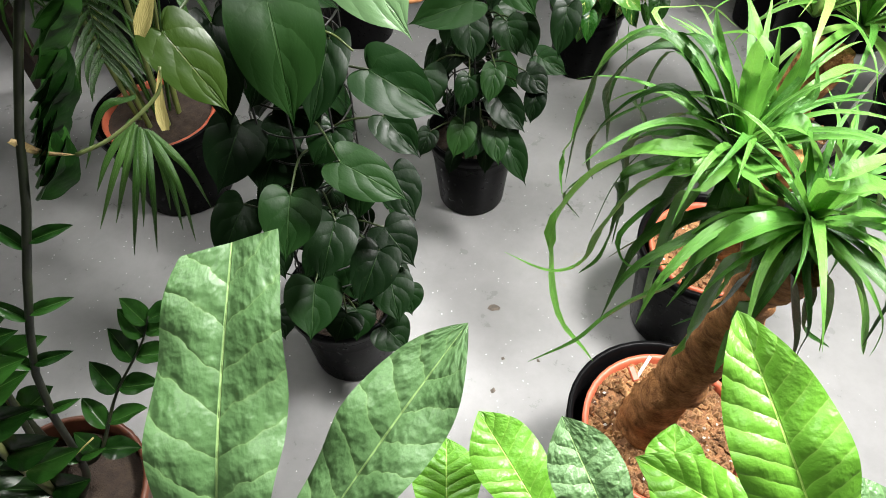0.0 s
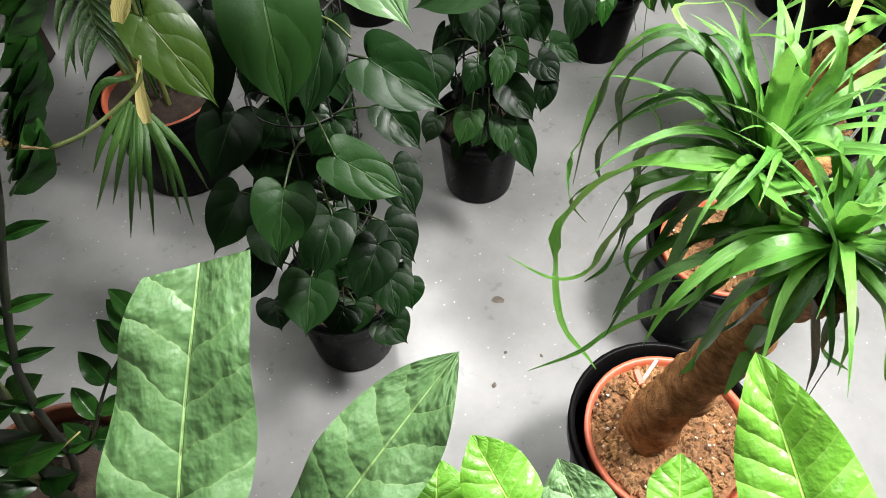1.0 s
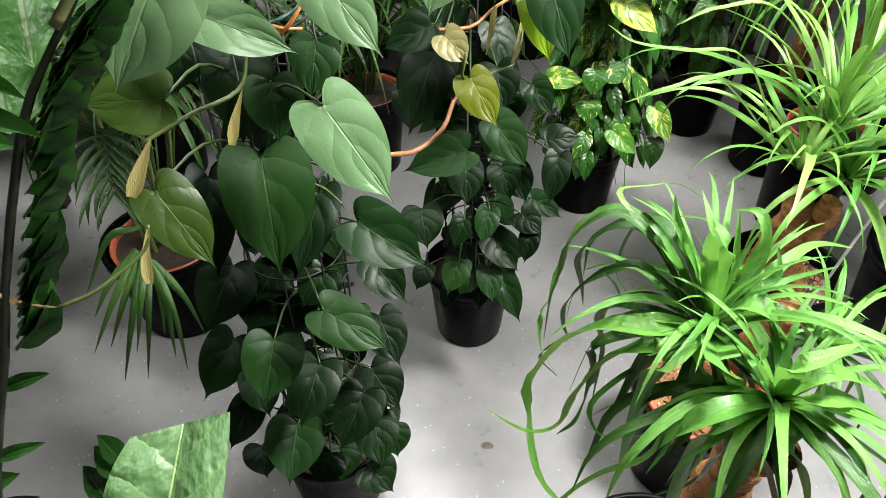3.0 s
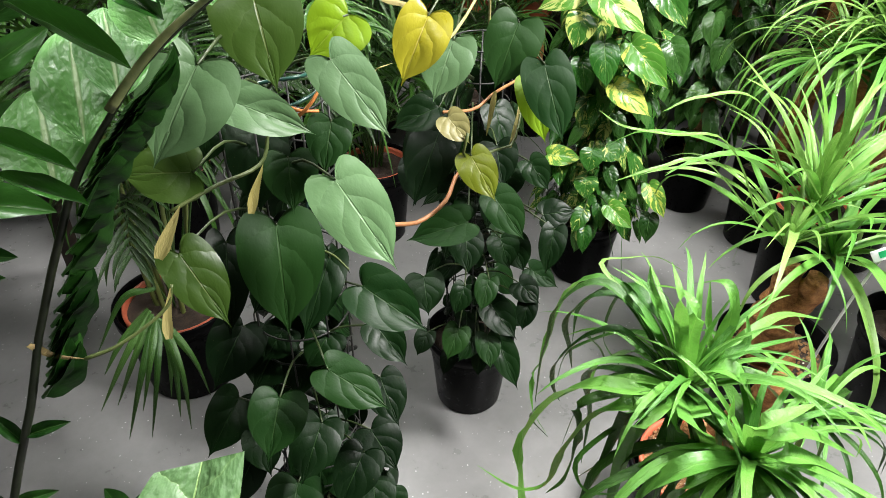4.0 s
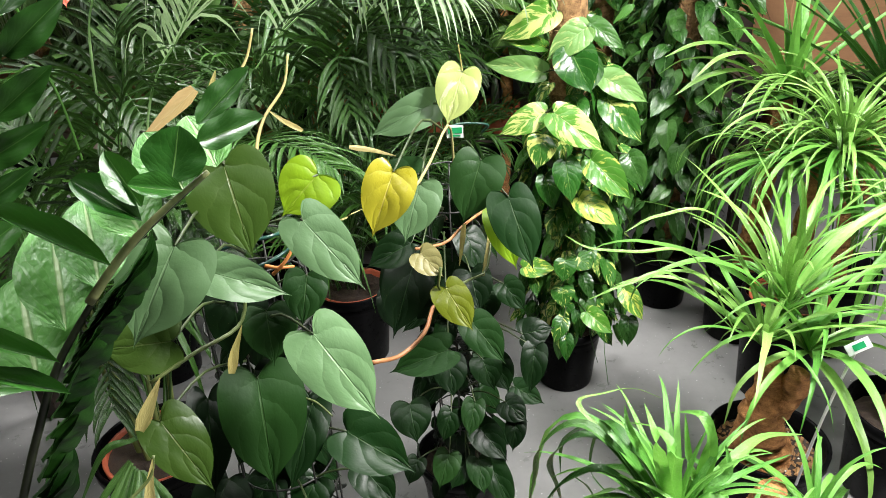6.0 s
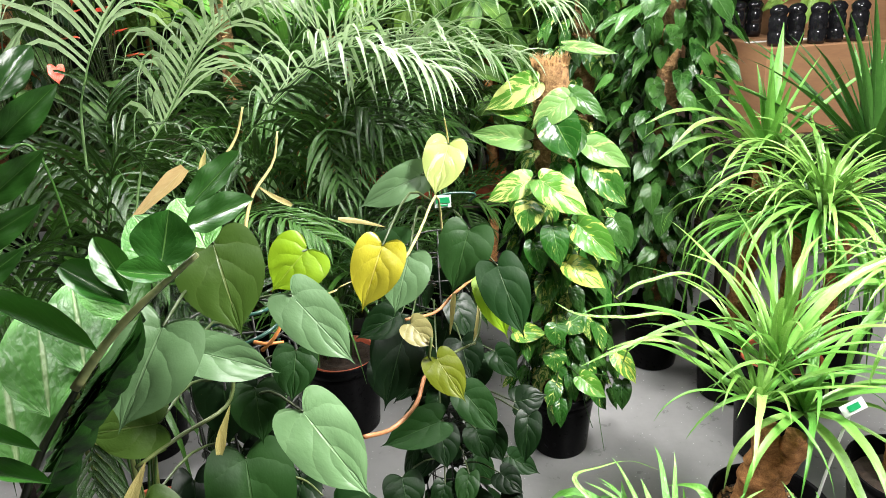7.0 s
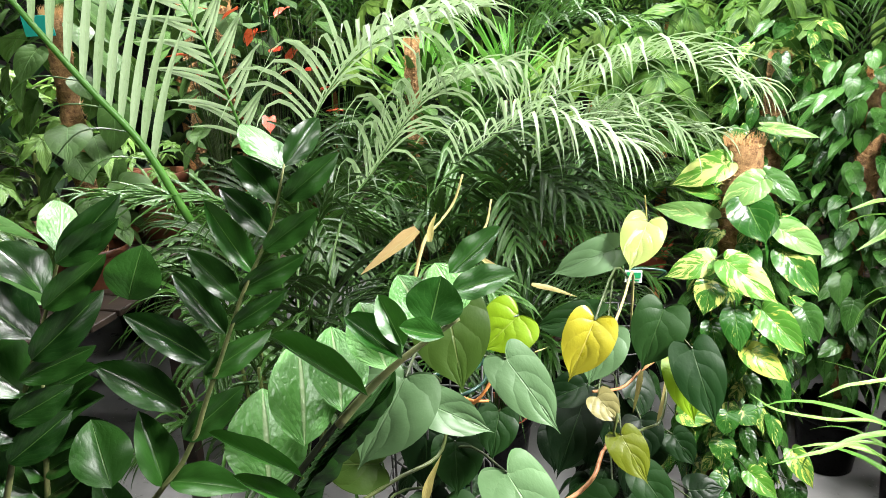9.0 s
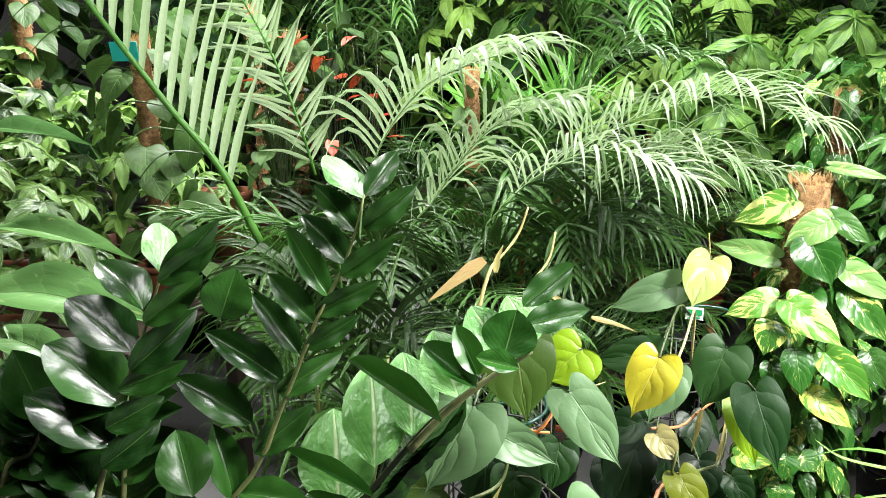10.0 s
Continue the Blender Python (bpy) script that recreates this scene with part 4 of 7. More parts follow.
# vines, sheaths and ties
put("vine", tube([(-0.357, 0.5, 1.035), (-0.321, 0.52, 1.043), (-0.28, 0.56, 1.064), (-0.272, 0.575, 1.09)], 0.0026, 0.002, PETIOLE, 16, 6, "vine"), P1)
sheath(P1, [(-0.4, 0.48, 1.072), (-0.385, 0.49, 1.046), (-0.357, 0.5, 1.035)], 0.018, PINK_SHEATH)
sheath(P1, [(-0.28, 0.55, 1.025), (-0.28, 0.56, 1.053), (-0.272, 0.57, 1.089)], 0.02)
sheath(P1, [(-0.282, 0.58, 1.124), (-0.267, 0.59, 1.155), (-0.251, 0.6, 1.185)], 0.026)
put("vine", tube([(-0.264, 0.6, 1.177), (-0.223, 0.64, 1.189), (-0.181, 0.69, 1.195), (-0.174, 0.72, 1.24)], 0.0026, 0.0024, PETIOLE, 14, 6, "vine"), P1)
sheath(P1, [(-0.202, 0.68, 1.126), (-0.195, 0.69, 1.157), (-0.179, 0.69, 1.194)], 0.02)
sheath(P1, [(-0.244, 0.87, 1.448), (-0.28, 0.86, 1.42), (-0.329, 0.85, 1.382)], 0.038, PINK_SHEATH)
sheath(P1, [(-0.234, 0.9, 1.421), (-0.231, 0.9, 1.446), (-0.222, 0.9, 1.466)], 0.016)
put("vine", tube([(-0.214, 1.08, 1.489), (-0.227, 1.06, 1.445), (-0.246, 1.02, 1.417), (-0.254, 0.95, 1.408), (-0.263, 0.9, 1.349)], 0.0018, 0.0035, SHEATH, 14, 5, "vine"), P1)
put("vine", tube([(-0.165, 1.08, 1.446), (-0.172, 1.05, 1.403), (-0.197, 1, 1.368), (-0.203, 0.95, 1.331), (-0.205, 0.92, 1.274)], 0.0018, 0.0035, SHEATH, 14, 5, "vine"), P1)
sheath(P1, [(-0.138, 0.99, 1.348), (-0.165, 1, 1.36), (-0.189, 1, 1.38)], 0.014)
for pts in ([(-0.233, 0.8, 1.244), (-0.193, 0.8, 1.255), (-0.153, 0.82, 1.256), (-0.154, 0.9, 1.241)], [(-0.202, 0.8, 1.21), (-0.163, 0.81, 1.221), (-0.143, 0.85, 1.225), (-0.161, 0.92, 1.224)], [(-0.149, 0.84, 1.198), (-0.169, 0.85, 1.095), (-0.196, 0.86, 0.959)]):
    put("wire", tube(pts, 0.0028, 0.0028, WIRE, 12, 6, "wire"), P1, label="green coated trellis wire")
for pts in ([(-0.16, 0.79, 1.209), (-0.142, 0.79, 1.226), (-0.129, 0.8, 1.246), (-0.132, 0.8, 1.263)], [(-0.169, 0.79, 1.223), (-0.151, 0.79, 1.219), (-0.132, 0.8, 1.215)]):
    put("tie", tube(pts, 0.003, 0.002, ORANGE_TIE, 8, 5, "tie"), P1, label="orange twisted tie")
put("vine", tube([(-0.159, 0.8, 0.987), (-0.131, 0.79, 0.983), (-0.104, 0.77, 0.972)], 0.0025, 0.0015, PETIOLE, 8, 5, "vine"), P1)

# second philodendron
P2 = potted("philodendron_plant", (0.075, 1.43, 0), 0.12, 0.255, "heart-leaf philodendron with golden young leaves in a black pot", "potted plant")
wire_tower(P2, 0.07, 0.2, 1.1, 14, BLACK_WIRE)


def p2(mat, base, tip, width, face, label="", seed=None):
    c = P2.location
    return leaf(P2, mat, base, tip, width, face, (c.x + 0.03 * (base[0] > c.x) - 0.015, c.y - 0.05, base[2] - 0.06), label=label, seed=seed)


leaf(P2, PHILO_GOLD, (0.013, 0.83, 1.336), (-0.017, 0.787, 1.268), 0.071, (0.08, -0.86, 0.51), (0.076, 1.2, 1.271), seed=1, label="golden yellow young leaf")
put("vine", tube([(0.003, 0.83, 1.327), (0.03, 0.9, 1.281), (0.055, 1, 1.286), (0.085, 1.2, 1.281), (0.09, 1.25, 1.146)], 0.0022, 0.0026, PALE_VINE, 14, 6, "vine"), P2)
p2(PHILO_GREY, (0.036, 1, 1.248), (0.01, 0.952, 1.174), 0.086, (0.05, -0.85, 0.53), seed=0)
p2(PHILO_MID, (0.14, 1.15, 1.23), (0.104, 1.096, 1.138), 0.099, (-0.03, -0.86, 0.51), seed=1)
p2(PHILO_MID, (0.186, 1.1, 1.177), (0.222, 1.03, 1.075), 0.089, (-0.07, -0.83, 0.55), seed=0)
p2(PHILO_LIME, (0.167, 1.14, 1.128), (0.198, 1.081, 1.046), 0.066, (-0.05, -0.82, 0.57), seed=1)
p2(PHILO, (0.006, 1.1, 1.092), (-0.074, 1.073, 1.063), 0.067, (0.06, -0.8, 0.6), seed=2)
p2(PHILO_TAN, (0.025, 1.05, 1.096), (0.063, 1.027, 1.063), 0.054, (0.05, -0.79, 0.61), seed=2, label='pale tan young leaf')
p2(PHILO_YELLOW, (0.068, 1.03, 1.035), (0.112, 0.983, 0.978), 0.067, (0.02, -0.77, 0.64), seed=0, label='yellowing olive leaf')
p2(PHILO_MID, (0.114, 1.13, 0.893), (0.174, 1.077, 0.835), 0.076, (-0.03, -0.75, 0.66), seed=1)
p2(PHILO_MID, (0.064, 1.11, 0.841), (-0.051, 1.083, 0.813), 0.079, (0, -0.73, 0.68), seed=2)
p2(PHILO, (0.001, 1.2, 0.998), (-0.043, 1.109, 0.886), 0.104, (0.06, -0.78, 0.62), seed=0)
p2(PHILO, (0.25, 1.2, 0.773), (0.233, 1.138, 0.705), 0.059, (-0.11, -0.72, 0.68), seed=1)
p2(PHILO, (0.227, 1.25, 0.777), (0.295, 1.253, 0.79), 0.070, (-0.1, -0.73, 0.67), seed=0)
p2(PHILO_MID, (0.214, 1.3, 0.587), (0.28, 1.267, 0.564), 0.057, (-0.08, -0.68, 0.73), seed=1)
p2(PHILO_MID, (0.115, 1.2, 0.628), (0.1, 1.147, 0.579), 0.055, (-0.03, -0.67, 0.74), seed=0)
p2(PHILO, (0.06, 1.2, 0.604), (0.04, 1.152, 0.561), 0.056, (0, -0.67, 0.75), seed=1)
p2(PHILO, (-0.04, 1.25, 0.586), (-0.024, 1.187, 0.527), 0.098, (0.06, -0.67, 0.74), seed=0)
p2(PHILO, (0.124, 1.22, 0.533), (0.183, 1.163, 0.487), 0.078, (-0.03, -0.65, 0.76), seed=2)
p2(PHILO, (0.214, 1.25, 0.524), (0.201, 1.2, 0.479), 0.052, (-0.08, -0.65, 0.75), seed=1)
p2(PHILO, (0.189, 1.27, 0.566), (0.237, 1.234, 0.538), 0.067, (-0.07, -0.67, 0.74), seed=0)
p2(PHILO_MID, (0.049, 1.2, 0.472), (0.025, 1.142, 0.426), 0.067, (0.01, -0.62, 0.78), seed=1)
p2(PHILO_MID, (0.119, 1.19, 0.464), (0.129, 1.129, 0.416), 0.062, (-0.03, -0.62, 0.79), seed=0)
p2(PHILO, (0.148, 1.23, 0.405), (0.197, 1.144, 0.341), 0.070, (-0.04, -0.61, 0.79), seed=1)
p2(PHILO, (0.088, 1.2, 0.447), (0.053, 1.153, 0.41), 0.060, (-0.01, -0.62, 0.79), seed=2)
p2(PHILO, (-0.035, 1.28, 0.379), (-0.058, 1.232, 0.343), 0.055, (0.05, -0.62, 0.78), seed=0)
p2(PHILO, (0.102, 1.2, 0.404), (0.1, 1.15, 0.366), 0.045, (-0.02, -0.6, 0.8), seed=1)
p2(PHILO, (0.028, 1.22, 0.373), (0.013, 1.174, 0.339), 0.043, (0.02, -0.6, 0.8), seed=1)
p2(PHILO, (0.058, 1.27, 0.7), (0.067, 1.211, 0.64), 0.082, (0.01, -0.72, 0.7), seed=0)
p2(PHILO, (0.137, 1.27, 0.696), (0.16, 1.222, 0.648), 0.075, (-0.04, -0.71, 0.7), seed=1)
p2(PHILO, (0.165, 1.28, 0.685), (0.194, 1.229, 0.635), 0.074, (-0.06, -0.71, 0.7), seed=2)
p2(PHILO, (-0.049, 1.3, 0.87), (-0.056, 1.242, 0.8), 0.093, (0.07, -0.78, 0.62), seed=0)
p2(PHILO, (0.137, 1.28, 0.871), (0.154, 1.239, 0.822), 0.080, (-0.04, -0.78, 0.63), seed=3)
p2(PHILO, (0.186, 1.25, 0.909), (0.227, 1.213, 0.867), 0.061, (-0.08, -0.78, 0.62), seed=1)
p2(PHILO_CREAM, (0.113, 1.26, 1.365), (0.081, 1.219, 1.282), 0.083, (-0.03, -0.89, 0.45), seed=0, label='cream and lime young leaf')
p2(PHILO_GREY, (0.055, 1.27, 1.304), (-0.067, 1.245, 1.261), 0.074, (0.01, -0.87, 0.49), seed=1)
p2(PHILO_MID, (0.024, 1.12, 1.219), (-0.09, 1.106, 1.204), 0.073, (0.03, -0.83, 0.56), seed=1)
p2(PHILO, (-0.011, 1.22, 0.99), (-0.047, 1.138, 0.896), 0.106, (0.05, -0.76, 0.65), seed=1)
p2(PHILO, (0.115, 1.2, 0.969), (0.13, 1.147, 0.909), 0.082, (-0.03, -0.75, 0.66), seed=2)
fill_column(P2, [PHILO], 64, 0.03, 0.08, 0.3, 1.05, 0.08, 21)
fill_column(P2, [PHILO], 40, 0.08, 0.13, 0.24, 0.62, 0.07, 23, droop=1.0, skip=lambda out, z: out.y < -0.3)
put("vine", tube([(-0.065, 0.95, 0.935), (-0.02, 1, 0.912), (0.023, 1.05, 0.927), (0.042, 1.1, 0.957), (0.078, 1.15, 0.962)], 0.0045, 0.004, RED_VINE, 14, 6, "vine"), P2)
put("vine", tube([(0.017, 1.05, 1.105), (0.069, 1.1, 1.09), (0.106, 1.15, 1.102), (0.157, 1.25, 1.092)], 0.003, 0.003, RED_VINE, 10, 5, "vine"), P2)
put("vine", tube([(0.061, 1.03, 1.077), (0.058, 1.03, 1.03), (0.112, 1.08, 1.021), (0.147, 1.12, 1.026), (0.16, 1.2, 1.102)], 0.003, 0.0025, PETIOLE, 12, 5, "vine"), P2)
sheath(P2, [(0.106, 1.13, 1.112), (0.1, 1.12, 1.072), (0.093, 1.12, 1.029)], 0.017)
sheath(P2, [(-0.105, 1.2, 1.249), (-0.065, 1.2, 1.241), (-0.017, 1.2, 1.226)], 0.017)
sheath(P2, [(-0.108, 1, 1.189), (-0.083, 1, 1.198), (-0.063, 1.02, 1.2)], 0.015)
sheath(P2, [(0.138, 1.12, 1.006), (0.149, 1.15, 1.053), (0.155, 1.18, 1.093)], 0.012)
put("vine", tube([(0.107, 1.3, 1.407), (0.111, 1.3, 1.374), (0.114, 1.3, 1.335)], 0.0012, 0.002, SHEATH, 6, 5, "vine"), P2)
put("wire", tube([(0.073, 1.33, 1.235), (0.109, 1.36, 1.235), (0.163, 1.38, 1.224), (0.151, 1.4, 1.201)], 0.0025, 0.0025, WIRE, 12, 6, "wire"), P2)
tag = thing("plant_tag", (0.094, 1.31, 1.234), "small white and green plastic tag on the wire", "plant tag")
put("card", box_mesh(0.034, 0.002, 0.026, TAG_WHITE, 0, "card"), tag, Matrix.Translation(tag.location))
put("print", box_mesh(0.028, 0.001, 0.012, TAG_GREEN, 0, "print"), tag, Matrix.Translation(tag.location + Vector((0, -0.002, 0.003))))
put("print", box_mesh(0.022, 0.001, 0.003, TAG_GREEN, 0, "print"), tag, Matrix.Translation(tag.location + Vector((0, -0.002, -0.008))))

# variegated pothos on a coco pole
P3 = potted("pothos_plant", (0.47, 2.08, 0), 0.125, 0.26, "variegated yellow-green pothos on a coco pole in a black pot", "potted plant")
coco_pole(P3, 0.054, 0.2, 1.41, (-0.05, -0.1))


def p3(mat, base, tip, width, face, label="", seed=None):
    c = P3.location
    return leaf(P3, mat, base, tip, width, face, (c.x - 0.04 * base[2], c.y - 0.1, base[2] - 0.05), label=label, seed=seed)


p3(POTHOS_CREAM, (0.373, 1.9, 1.369), (0.222, 1.899, 1.31), 0.089, (-0.15, -0.91, 0.38), seed=1)
p3(POTHOS_PALE, (0.45, 1.84, 1.334), (0.343, 1.829, 1.259), 0.085, (-0.19, -0.9, 0.4), seed=0)
p3(POTHOS, (0.403, 1.84, 1.282), (0.457, 1.78, 1.177), 0.119, (-0.16, -0.89, 0.42), seed=2)
p3(POTHOS_PALE, (0.342, 1.88, 1.21), (0.178, 1.92, 1.243), 0.073, (-0.13, -0.88, 0.45), seed=1)
p3(POTHOS_YELLOW, (0.348, 1.9, 1.273), (0.23, 1.93, 1.299), 0.042, (-0.13, -0.9, 0.42), seed=2)
p3(POTHOS_CREAM, (0.345, 1.84, 1.109), (0.215, 1.83, 1.059), 0.081, (-0.13, -0.86, 0.49), seed=0)
p3(POTHOS_CREAM, (0.36, 1.8, 1.12), (0.488, 1.73, 1.034), 0.099, (-0.14, -0.86, 0.49), seed=0)
p3(POTHOS, (0.338, 1.82, 1.053), (0.315, 1.774, 0.972), 0.087, (-0.13, -0.85, 0.52), seed=1)
p3(POTHOS, (0.398, 1.8, 0.979), (0.41, 1.735, 0.883), 0.082, (-0.15, -0.82, 0.54), seed=0)
p3(POTHOS_YELLOW, (0.472, 1.82, 0.973), (0.573, 1.74, 0.886), 0.097, (-0.18, -0.82, 0.54), seed=2)
p3(POTHOS_PALE, (0.505, 1.88, 1.19), (0.62, 1.826, 1.137), 0.075, (-0.2, -0.87, 0.46), seed=1)
p3(POTHOS_GREEN, (0.459, 1.9, 1.338), (0.552, 1.853, 1.274), 0.062, (-0.18, -0.9, 0.4), seed=0)
p3(POTHOS, (0.522, 1.88, 1.129), (0.607, 1.803, 1.028), 0.093, (-0.21, -0.85, 0.48), seed=2)
p3(POTHOS_YELLOW, (0.443, 1.82, 0.856), (0.544, 1.756, 0.797), 0.079, (-0.16, -0.8, 0.58), seed=0)
p3(POTHOS_PALE, (0.451, 1.93, 1.459), (0.591, 1.894, 1.437), 0.034, (-0.18, -0.92, 0.34), seed=0)
p3(POTHOS, (0.348, 1.84, 0.921), (0.365, 1.783, 0.842), 0.072, (-0.12, -0.82, 0.56), seed=1)
p3(POTHOS_GREEN, (0.597, 1.9, 0.954), (0.636, 1.839, 0.877), 0.076, (-0.23, -0.81, 0.54), seed=1)
p3(POTHOS, (0.416, 1.84, 0.639), (0.404, 1.8, 0.587), 0.073, (-0.13, -0.77, 0.62), seed=1)
p3(POTHOS_YELLOW, (0.289, 1.9, 0.584), (0.395, 1.889, 0.583), 0.069, (-0.08, -0.77, 0.63), seed=2)
p3(POTHOS, (0.452, 1.84, 0.649), (0.491, 1.81, 0.621), 0.071, (-0.15, -0.77, 0.62), seed=0)
p3(POTHOS, (0.413, 1.86, 0.531), (0.408, 1.819, 0.481), 0.077, (-0.14, -0.76, 0.63), seed=1)
p3(POTHOS_CREAM, (0.489, 1.84, 0.445), (0.564, 1.782, 0.4), 0.070, (-0.17, -0.73, 0.66), seed=2)
p3(POTHOS, (0.418, 1.84, 0.425), (0.382, 1.793, 0.366), 0.058, (-0.14, -0.73, 0.67), seed=0)
p3(POTHOS, (0.427, 1.84, 0.358), (0.422, 1.781, 0.295), 0.049, (-0.14, -0.72, 0.68), seed=1)
p3(POTHOS_YELLOW, (0.62, 1.9, 0.493), (0.667, 1.823, 0.42), 0.068, (-0.22, -0.74, 0.63), seed=2)
p3(POTHOS_GREEN, (0.638, 1.88, 0.393), (0.626, 1.819, 0.323), 0.063, (-0.22, -0.72, 0.66), seed=1)
fill_column(P3, [POTHOS, POTHOS, POTHOS_GREEN], 130, 0.06, 0.13, 0.4, 1.25, 0.1, 31, lean=(-0.05, -0.1), ratio=0.68)
fill_column(P3, [POTHOS, POTHOS, POTHOS_GREEN], 230, 0.09, 0.17, 0.3, 1.0, 0.088, 33, droop=0.9, ratio=0.62)
fill_column(P3, [POTHOS, POTHOS, POTHOS_GREEN], 110, 0.14, 0.2, 0.28, 0.9, 0.085, 35, droop=0.9, ratio=0.6, skip=lambda out, z: out.y > 0.35)
for k, pts in enumerate(([(0.579, 1.9, 0.421), (0.563, 1.88, 0.301), (0.584, 1.86, 0.127)], [(0.527, 1.88, 0.437), (0.509, 1.87, 0.357), (0.542, 1.86, 0.225)])):
    put("vine", tube(pts, 0.0014, 0.001, POTHOS_GREEN, 8, 5, "vine"), P3)

# green pothos behind
P4 = potted("pothos_plant", (0.97, 2.62, 0), 0.13, 0.26, "tall bushy green pothos on a coco pole", "potted plant")
coco_pole(P4, 0.042, 0.2, 1.55)
fill_column(P4, [POTHOS_GREEN], 300, 0.1, 0.24, 0.5, 1.64, 0.11, 41, droop=0.4, ratio=0.62)
fill_column(P4, [POTHOS_GREEN], 160, 0.05, 0.15, 0.3, 1.6, 0.1, 45, droop=0.9, ratio=0.66)
P5 = potted("pothos_plant", (0.72, 2.95, 0), 0.13, 0.26, "green pothos with trailing stems on a coco pole", "potted plant")
coco_pole(P5, 0.042, 0.2, 1.6)
fill_column(P5, [POTHOS_GREEN, POTHOS_GREEN, POTHOS], 290, 0.07, 0.24, 0.35, 1.75, 0.11, 43, droop=0.4, ratio=0.62)

# ponytail palms
PONY1 = potted("ponytail_palm", (0.425, 0.545, 0), 0.172, 0.31, "ponytail palm with a thick brown trunk in an orange-lined black pot", "potted plant", inner=RED_PLASTIC, soil=SOIL, grains=900)
trunk(PONY1, [(0.385, 0.545, 0.24), (0.395, 0.551, 0.33), (0.425, 0.552, 0.5), (0.437, 0.53, 0.7), (0.428, 0.52, 0.8)], 0.054, 0.028)
trunk(PONY1, [(0.435, 0.53, 0.74), (0.4, 0.505, 0.88), (0.33, 0.47, 1.0)], 0.026, 0.016)
trunk(PONY1, [(0.43, 0.52, 0.76), (0.42, 0.46, 0.88), (0.375, 0.39, 0.99)], 0.026, 0.016)
A = (0.321, 0.498, 1.04)
